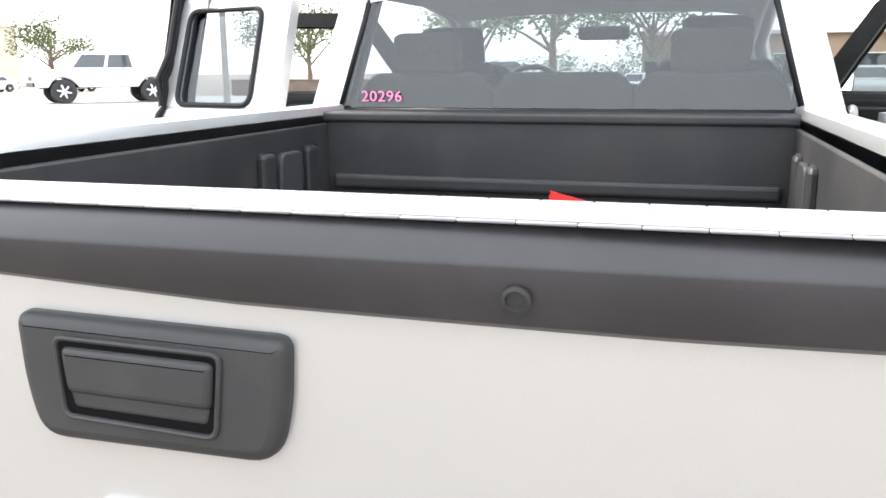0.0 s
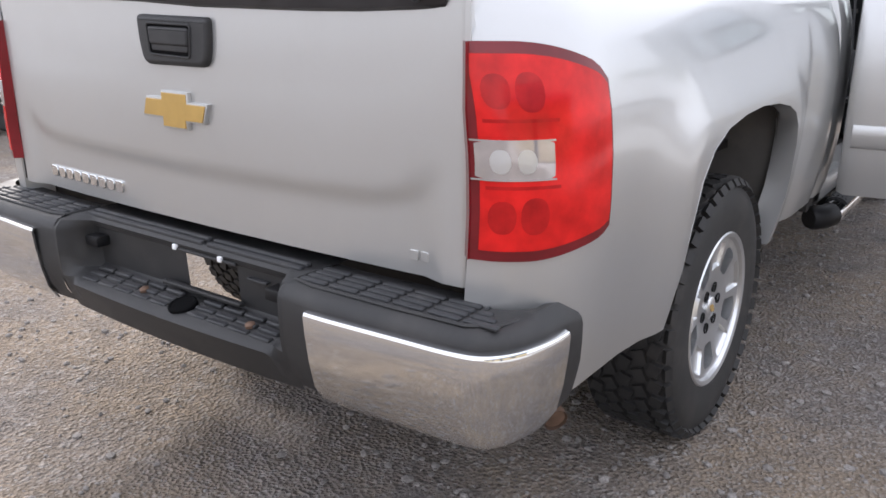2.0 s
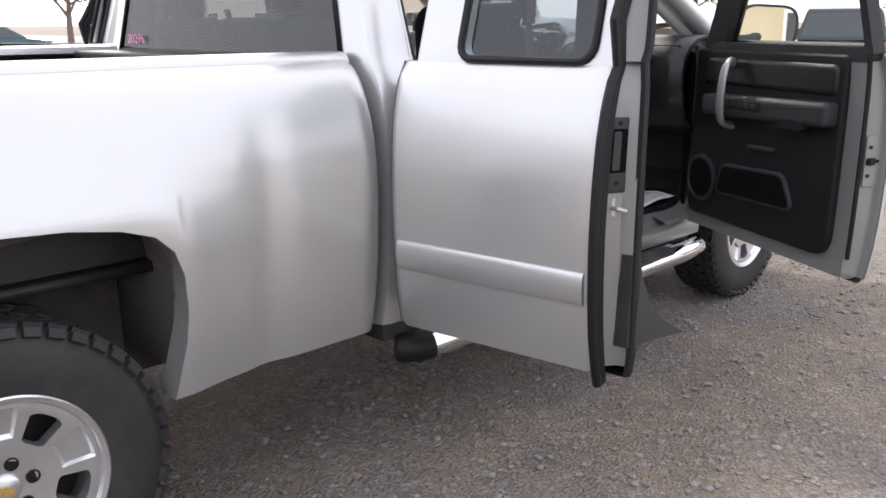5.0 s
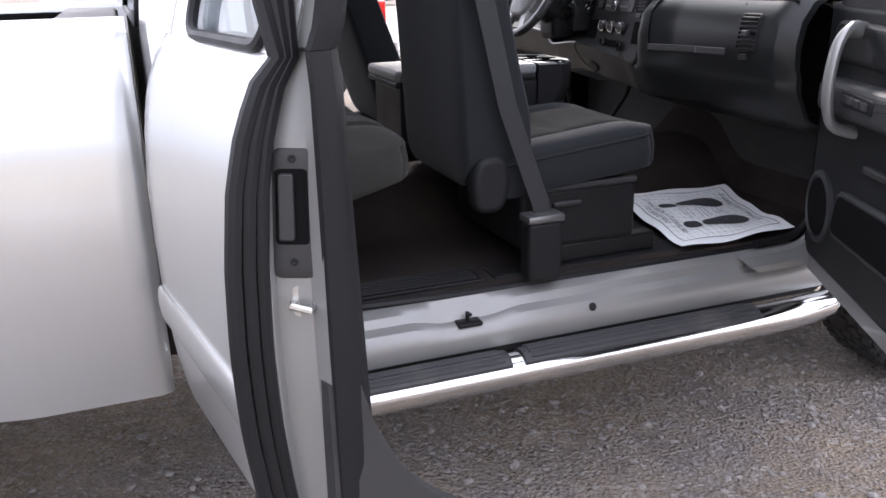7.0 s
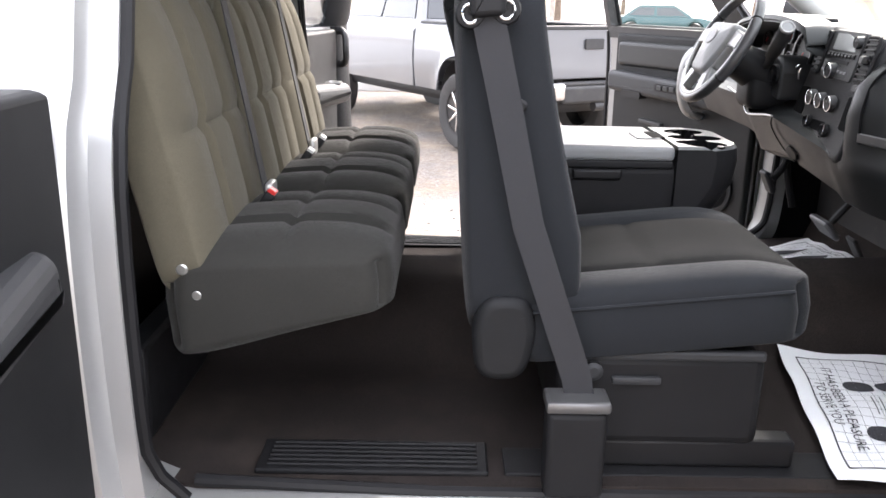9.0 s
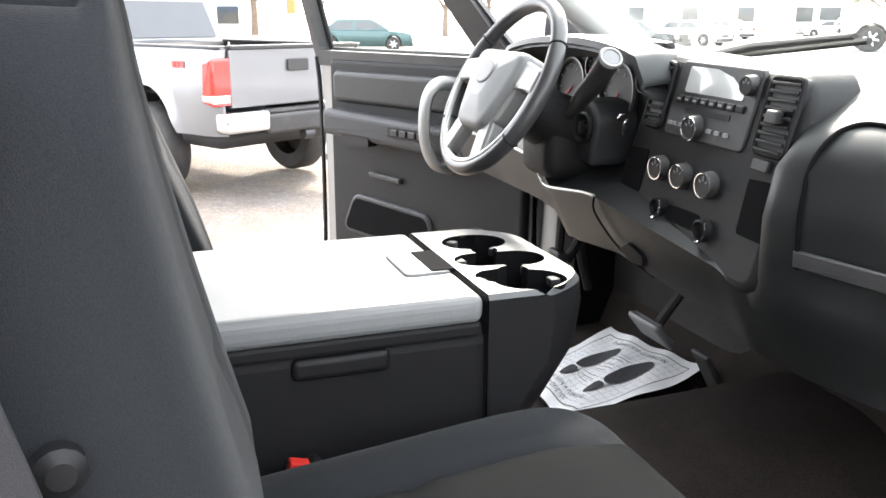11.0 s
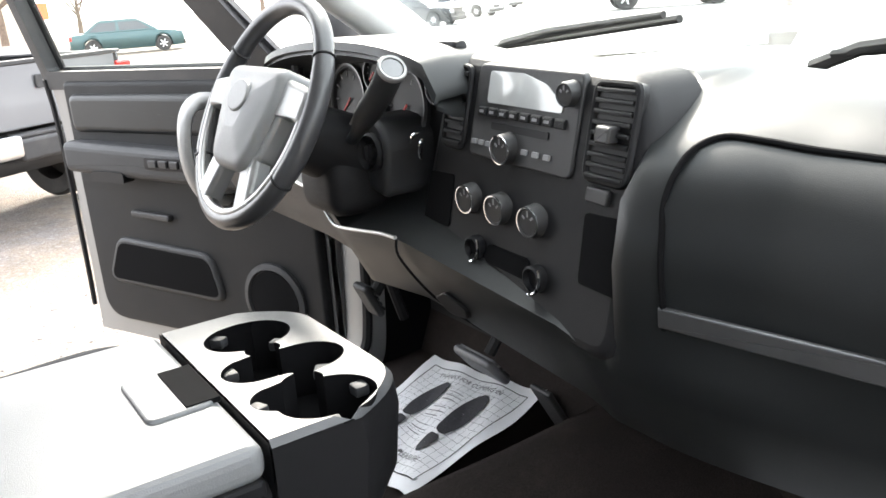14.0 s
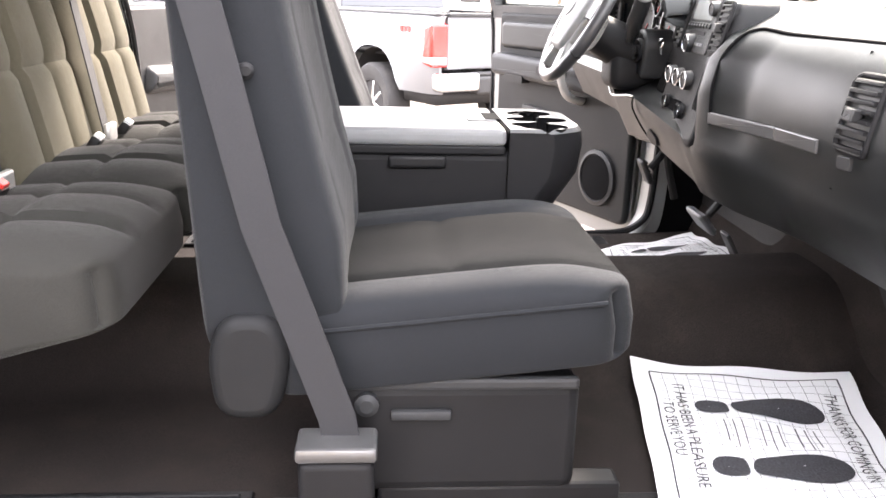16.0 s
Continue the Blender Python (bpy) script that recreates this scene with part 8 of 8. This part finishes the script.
# ---- grey pickup parked beside, tail towards the open driver's door ----
gp = thing("grey_pickup", (0, 0, 0), "metallic grey pickup with chrome rear bumper parked beside", "truck")
GPAINT = paint("metallic_grey_paint", (0.17, 0.175, 0.185), 0.5)
for sx in (1, -1):
    bm = bmn()
    rows = []
    for y in sorted(set([0, 0.01, 0.04, 0.1, 0.2, 0.35, 0.5] + list(np.linspace(0.58, 1.66, 23)) + [1.75, 1.9, 2.1, 2.25])):
        g = (y - 1.12) / 0.50
        zb = 0.62 if abs(g) >= 1 else 0.62 + 0.42 * (1 - abs(g) ** 2.6) ** 0.5
        fl_ = 0.05 * math.exp(-((max(0, math.hypot(max(0, abs(y - 1.12) - 0.36), 0) - 0.14) / 0.10) ** 2))
        rows.append([(sx * (0.98 - 0.10 * max(0, (0.2 - y) / 0.2) ** 2 - 0.03 * ((z - 0.95) / 0.35) ** 2 + fl_ * max(0, 1 - abs(z - zb) / 0.22)), y, z) for z in np.linspace(zb, 1.36, 12)] + [(sx * 0.86, y, 1.38), (sx * 0.80, y, 1.375)])
    shell(bm, rows, (-sx * 0.02, 0, 0))
    part("bed_side", bm, GPAINT, gp)
    bm = bmn()
    box(bm, (sx * 0.79, 0.02, 1.365), (sx * 0.90, 2.22, 1.395), 0.012)
    part("rail_cap", bm, BLACK, gp)
    bm = bmn()
    slab(bm, rounded([(0.0, 0.88), (0.0, 1.30), (0.15, 1.27), (0.18, 0.91)], 0.03), 0.80, 0.995, lambda u, v, d: (sx * d, u - 0.012, v), 0.03, 3)
    tl = part("tail_lamp", bm, TAIL_RED, gp, "red tail lamp with a clear lower window")
    bm = bmn()
    slab(bm, rounded([(0.0, 0.905), (0.0, 0.985), (0.17, 0.985), (0.17, 0.92)], 0.02), 0.81, 1.0, lambda u, v, d: (sx * d, u - 0.016, v), 0.02, 3)
    part("reverse_window", bm, WHITE_LENS, gp, "clear reverse window")
    bm = bmn()
    rows = []
    for a in np.linspace(0, 180, 18):
        ca, sa = math.cos(radians(a)), math.sin(radians(a))
        rows.append([(sx * 0.96, 1.12 + 0.48 * ca, 0.62 + 0.40 * sa), (sx * 0.55, 1.12 + 0.48 * ca, 0.62 + 0.40 * sa)])
    sheet(bm, rows)
    part("wheel_housing", bm, DARK, gp)
    for y in (1.12, 4.75):
        simple_wheel(gp, sx * 0.90, y, 0.43, 0.28, CHROME, 8, 0.5)
    bm = bmn()
    box(bm, (sx * 0.50, -0.20, 0.66), (sx * 1.0, -0.02, 0.84), 0.04, 4)
    part("bumper_corner", bm, CHROME, gp, "chrome bumper corner")
    bm = bmn()
    for k, y in enumerate((0.42, 0.50, 0.56)):
        slab(bm, [(y, 1.20), (y + 0.05, 1.20), (y + 0.06, 1.26), (y + 0.015, 1.26)], 0.0, 0.004, lambda u, v, d: (sx * (0.955 + 0.012 + d), u, v))
    part("side_decal", bm, RED_PLASTIC, gp, "red and white bed decal bars")
bm = bmn()
slab(bm, rounded([(-0.79, 0.86), (0.79, 0.86), (0.79, 1.365), (-0.79, 1.365)], 0.02), 0.05, -0.012, lambda u, v, d: (u, d + 0.01 * (u / 0.8) ** 2, v), 0.012, 3)
part("tailgate", bm, GPAINT, gp)
bm = bmn()
box(bm, (-0.78, -0.02, 1.36), (0.78, 0.05, 1.40), 0.01)
part("tailgate_cap", bm, BLACK, gp)
bm = bmn()
slab(bm, rounded([(-0.13, 1.16), (0.13, 1.16), (0.13, 1.27), (-0.13, 1.27)], 0.02), -0.01, -0.03, lambda u, v, d: (u, d, v), 0.008)
part("tailgate_handle", bm, BLACK, gp)
bm = bmn()
slab(bm, rounded([(0.36, 0.93), (0.60, 0.93), (0.60, 0.97), (0.36, 0.97)], 0.01), -0.01, -0.018, lambda u, v, d: (u, d, v), 0.003)
part("tail_script_bar", bm, CHROME, gp)
bm = bmn()
box(bm, (-0.52, -0.17, 0.62), (0.52, -0.02, 0.80), 0.03, 3)
box(bm, (-0.95, -0.14, 0.80), (0.95, 0.0, 0.835), 0.012)
tube(bm, [(-0.06, -0.12, 0.58), (0.06, -0.12, 0.58)], 0.05, 12)
part("bumper_step", bm, BLACK, gp)
bm = bmn()
box(bm, (-0.80, 0.06, 0.93), (0.80, 2.2, 0.96))
box(bm, (-0.82, 2.15, 0.93), (0.82, 2.2, 1.37))
box(bm, (-0.85, 0.1, 0.5), (0.85, 5.4, 0.66))
part("bed_floor", bm, LINER, gp)
bm = bmn()
rows = []
for y in np.linspace(2.28, 5.75, 40):
    g = abs(y - 4.75) / 0.5
    zb = 0.62 if g >= 1 else 0.62 + 0.42 * (1 - g ** 2.6) ** 0.5
    top_ = 1.36 if y < 4.5 else 1.36 - 0.14 * ((y - 4.5) / 1.25) ** 1.6
    rows.append([(-0.97, y, zb), (-0.99, y, 0.98), (-0.97, y, top_ - 0.08), (-0.88, y, top_), (0, y, top_ + 0.04), (0.88, y, top_), (0.97, y, top_ - 0.08), (0.99, y, 0.98), (0.97, y, zb)])
vs = sheet(bm, rows)
bm.faces.new(vs[0])
bm.faces.new(vs[-1])
part("cab_body", bm, GPAINT, gp)
bm = bmn()
vs = sheet(bm, [[(-0.88, 2.28, 1.36), (0.88, 2.28, 1.36), (0.88, 4.55, 1.36), (-0.88, 4.55, 1.36)], [(-0.74, 2.42, 1.84), (0.74, 2.42, 1.84), (0.74, 3.75, 1.84), (-0.74, 3.75, 1.84)], [(-0.66, 2.5, 1.89), (0.66, 2.5, 1.89), (0.66, 3.6, 1.89), (-0.66, 3.6, 1.89)]], True)
bm.faces.new(vs[-1])
part("cab_roof", bm, GPAINT, gp)
for pts in ([(-0.76, 2.287, 1.42), (0.76, 2.287, 1.42), (0.68, 2.405, 1.80), (-0.68, 2.405, 1.80)],):
    bm = bmn()
    f_ = [bm.verts.new(Vector(p) + Vector((0, -0.008, 0))) for p in pts]
    bm.faces.new(f_)
    part("rear_window", bm, TINT, gp)
for sx in (-1, 1):
    for y0, y1, y2, y3 in ((2.42, 3.30, 3.26, 2.52), (3.36, 4.30, 3.72, 3.32)):
        bm = bmn()
        bm.faces.new([bm.verts.new((sx * (x + 0.008), y, z)) for x, y, z in ((0.868, y0, 1.42), (0.868, y1, 1.42), (0.758, y2, 1.79), (0.758, y3, 1.79))])
        part("side_window", bm, TINT, gp)
gp.matrix_basis = Matrix.Translation((-6.75, 4.52, -0.15)) @ Matrix.Rotation(2.12, 4, "Z") @ Matrix.Diagonal((0.96, 0.96, 0.99, 1))

# ---- far buildings ----
CREAM = material("cream_painted_wall", (0.50, 0.43, 0.29), 0.85, vary=0.05, scale=1.5, dirt=(0.42, 0.36, 0.26), dirt_amount=0.2, dirt_scale=1)
BLUE_ROOF = material("blue_metal_roof", (0.05, 0.19, 0.40), 0.5, vary=0.08, scale=2)
BEIGE = material("beige_stucco", (0.55, 0.48, 0.38), 0.9, vary=0.05, scale=0.6, dirt=(0.42, 0.36, 0.29), dirt_amount=0.25, dirt_scale=0.7)


def building(name, label, m, w, d, h, wall_mat, roof_mat, windows, overhang=0.5, roof_h=0.9):
    ob = thing(name, (0, 0, 0), label, "building")
    bm = bmn()
    box(bm, (-w / 2, 0, -0.3), (w / 2, d, h))
    part("wall", bm, wall_mat, ob)
    bm = bmn()
    o = overhang
    vs = sheet(bm, [[(-w / 2 - o, -o, h - 0.05), (w / 2 + o, -o, h - 0.05), (w / 2 + o, d + o, h - 0.05), (-w / 2 - o, d + o, h - 0.05)],
                    [(-w / 2 - o, -o, h + 0.2), (w / 2 + o, -o, h + 0.2), (w / 2 + o, d + o, h + 0.2), (-w / 2 - o, d + o, h + 0.2)],
                    [(-w / 2 + 1, d / 2 - 0.2, h + roof_h), (w / 2 - 1, d / 2 - 0.2, h + roof_h), (w / 2 - 1, d / 2 + 0.2, h + roof_h), (-w / 2 + 1, d / 2 + 0.2, h + roof_h)]], True)
    bm.faces.new(vs[0][::-1])
    bm.faces.new(vs[-1])
    part("roof", bm, roof_mat, ob)
    for x, z, ww, hh, nm in windows:
        bm = bmn()
        box(bm, (x - ww / 2, -0.03, z), (x + ww / 2, 0.05, z + hh))
        wd_ = part(nm, bm, TINT, ob)
        bm = bmn()
        for a, b in (((x - ww / 2 - 0.06, z - 0.06), (x + ww / 2 + 0.06, z)), ((x - ww / 2 - 0.06, z + hh), (x + ww / 2 + 0.06, z + hh + 0.06)), ((x - ww / 2 - 0.06, z), (x - ww / 2, z + hh)), ((x + ww / 2, z), (x + ww / 2 + 0.06, z + hh))):
            box(bm, (a[0], -0.06, a[1]), (b[0], 0.02, b[1]))
        part(nm + "_frame", bm, LINE, ob)
    ob.matrix_basis = m
    return ob


building("blue_roof_building", "cream single-storey building with a blue metal roof", pose(13, -7, 0, 0, 0, -90), 20, 9, 3.0, CREAM, BLUE_ROOF, [(-6, 0.9, 1.4, 1.2, "window"), (-2, 0.0, 1.0, 2.1, "door"), (2, 0.9, 1.4, 1.2, "window"), (6, 0.9, 1.4, 1.2, "window")], 0.7, 1.6)
building("beige_building", "long beige stucco building far across the lot", pose(-96, 72, 0, 0, 0, 52), 44, 16, 7.5, BEIGE, CONCRETE, [(-14 + 7 * k, 1.2, 2.0, 1.8, "window") for k in range(5)] + [(17, 0.0, 2.4, 3.0, "door")], 0.3, 0.8)
building("tan_shop", "low tan shop building behind the far road", pose(-92, 4, 0, 0, 0, 82), 26, 10, 4.2, BEIGE, CONCRETE, [(-8 + 4 * k, 0.8, 2.2, 1.8, "window") for k in range(5)], 0.5, 0.7)
building("brown_shop", "low brown shop building beyond the road", pose(12, 62, 0, 0, 0, 0), 30, 10, 4.0, material("brown_stucco", (0.30, 0.22, 0.16), 0.9, vary=0.06, scale=0.7), CONCRETE, [(-10 + 5 * k, 0.8, 2.4, 1.8, "window") for k in range(5)], 0.5, 0.8)

bm = bmn()
box(bm, (-30, 51.6, -0.2), (34, 51.95, 1.0), 0.02)
box(bm, (-30, 51.55, 1.0), (34, 52.0, 1.08), 0.02)
solo("garden_wall", bm, material("brown_block_wall", (0.15, 0.105, 0.085), 0.9, vary=0.2, scale=2, bump=0.4, bump_scale=12), "low dark brown block wall past the road", "wall", "structure")

# ---- trees and posts ----
LEAF = material("grey_green_leaves", (0.095, 0.125, 0.045), 0.7, vary=0.35, scale=0.8)
BARK = material("brown_bark", (0.16, 0.12, 0.09), 0.95, vary=0.25, scale=6, bump=0.8, bump_scale=40)


def tree(seed, h, spread):
    rg_ = random.Random(seed)
    ob = thing("tree", (0, 0, 0), "broad leafy tree with a grey-green crown", "tree", "far trees")
    bm = bmn()
    tube(bm, [(0, 0, -0.2), (0.05, 0.02, h * 0.2), (0.1, -0.05, h * 0.42), (0.05, 0, h * 0.7)], [h * 0.035, h * 0.028, h * 0.02, h * 0.008], 10)
    tips = []
    for k in range(9):
        a = k * 2.4 + rg_.uniform(-0.3, 0.3)
        z0 = h * rg_.uniform(0.25, 0.5)
        tp_ = Vector((math.cos(a) * spread * rg_.uniform(0.5, 0.85), math.sin(a) * spread * rg_.uniform(0.5, 0.85), h * rg_.uniform(0.5, 0.85)))
        tube(bm, [(0.05, 0, z0), tp_ * 0.5 + Vector((0, 0, z0 * 0.55)), tp_], [h * 0.014, h * 0.009, h * 0.003], 6)
        tips.append(tp_)
    tips += [Vector((0, 0, h * 0.85)), Vector((spread * 0.2, 0, h * 0.7))]
    part("trunk", bm, BARK, ob)
    v_, f_ = [], []
    for i in range(3600):
        c = tips[rg_.randrange(len(tips))]
        r_ = spread * 0.42 * rg_.random() ** 0.45
        th, ph = rg_.uniform(0, math.tau), math.acos(rg_.uniform(-1, 1))
        p = c + Vector((r_ * math.sin(ph) * math.cos(th), r_ * math.sin(ph) * math.sin(th), r_ * 0.75 * math.cos(ph)))
        s = h * rg_.uniform(0.010, 0.022)
        a = Vector((rg_.uniform(-1, 1), rg_.uniform(-1, 1), rg_.uniform(-0.6, 0.6))).normalized()
        b = a.orthogonal().normalized()
        n0 = len(v_)
        v_ += [p - a * s, p + b * s * 0.5, p + a * s, p - b * s * 0.5]
        f_.append((n0, n0 + 1, n0 + 2, n0 + 3))
    me = bpy.data.meshes.new("crown")
    me.from_pydata(v_, [], f_)
    me.materials.append(LEAF)
    cr = new("crown", me)
    cr.parent = ob
    return ob


def shrub(seed, w, h):
    """A loose shrub: short stems and a ragged mass of small leaves."""
    rg_ = random.Random(seed)
    ob = thing("shrub", (0, 0, 0), "dry brown-green shrub behind the low wall", "shrub", "shrubs")
    bm = bmn()
    tips = []
    for k in range(7):
        a = k * 0.9 + rg_.uniform(-0.2, 0.2)
        tp_ = Vector((math.cos(a) * w * rg_.uniform(0.2, 0.5), math.sin(a) * w * rg_.uniform(0.2, 0.5), h * rg_.uniform(0.55, 0.9)))
        tube(bm, [(0, 0, -0.1), tp_ * 0.5, tp_], [0.05, 0.03, 0.012], 6)
        tips.append(tp_)
    part("stems", bm, BARK, ob)
    v_, f_ = [], []
    for i in range(700):
        p = tips[i % 7] + Vector((rg_.gauss(0, w * 0.14), rg_.gauss(0, w * 0.14), rg_.gauss(0, h * 0.16)))
        a = Vector((rg_.uniform(-1, 1), rg_.uniform(-1, 1), rg_.uniform(-0.6, 0.6))).normalized() * rg_.uniform(0.05, 0.11)
        b = a.orthogonal() * 0.5
        n0 = len(v_)
        v_ += [p - a, p + b, p + a, p - b]
        f_.append((n0, n0 + 1, n0 + 2, n0 + 3))
    me = bpy.data.meshes.new("leaves")
    me.from_pydata(v_, [], f_)
    me.materials.append(LEAF)
    new("leaves", me).parent = ob
    return ob


b1 = shrub(11, 2.6, 2.4)
b1.matrix_basis = pose(-10.5, 53.2, 0, 0, 0, 0)
for x, rz, sc in ((-7.6, 70, 1.15), (-4.9, 150, 0.9), (-2.3, 20, 1.2), (0.6, 200, 1.0), (3.8, 110, 1.1), (-13.6, 260, 1.05)):
    copy_thing(b1, pose(x, 53.2, 0, 0, 0, rz) @ Matrix.Diagonal((sc, sc, sc, 1)))
t1 = tree(1, 9.0, 4.2)
t1.matrix_basis = pose(-74, 12.5, 0, 0, 0, 0)
t2 = tree(2, 7.0, 3.6)
t2.matrix_basis = pose(-78, 19.0, 0, 0, 0, 40)
for k, (src, x, y, rz, sc) in enumerate(((t1, -70, 5, 60, 0.9), (t2, -66, 27, 120, 1.1), (t1, -45, 52, 200, 0.7), (t2, -34, 66, 15, 1.0), (t1, -14, 58, 85, 1.0), (t1, -6.7, 45.0, 140, 0.9), (t2, -2, 56, 140, 1.15), (t1, 22, 54, 30, 1.0), (t2, -88, 40, 220, 1.3), (t1, 14, 52, 250, 0.85), (t2, -28, 60, 300, 1.0))):
    copy_thing(src, pose(x, y, 0, 0, 0, rz) @ Matrix.Diagonal((sc, sc, sc, 1)))
POLE = material("weathered_pole", (0.30, 0.27, 0.24), 0.85, vary=0.15, scale=3)
for x, y, h in ((-62, 10.6, 9.0), (-50.0, 30.0, 8.0), (-20.0, 34.0, 9.0)):
    up_ = thing("utility_pole", (x, y, 0), "weathered wooden utility pole", "pole", "poles")
    bm = bmn()
    tube(bm, [(x, y, -0.2), (x, y, h)], [0.16, 0.11], 12)
    part("post", bm, POLE, up_)
    bm = bmn()
    box(bm, (x - 0.06, y - 1.1, h - 0.7), (x + 0.06, y + 1.1, h - 0.55))
    part("cross_arm", bm, POLE, up_)
sg = thing("road_sign", (-58, 13.2, 0), "white sign post with an orange panel", "sign")
bm = bmn()
box(bm, (-58.25, 13.0, -0.1), (-58.15, 13.1, 2.6))
part("post", bm, LINE, sg)
bm = bmn()
box(bm, (-58.3, 12.75, 1.7), (-58.1, 13.35, 2.7), 0.02)
part("panel", bm, material("orange_sign_paint", (0.75, 0.16, 0.05), 0.6), sg)
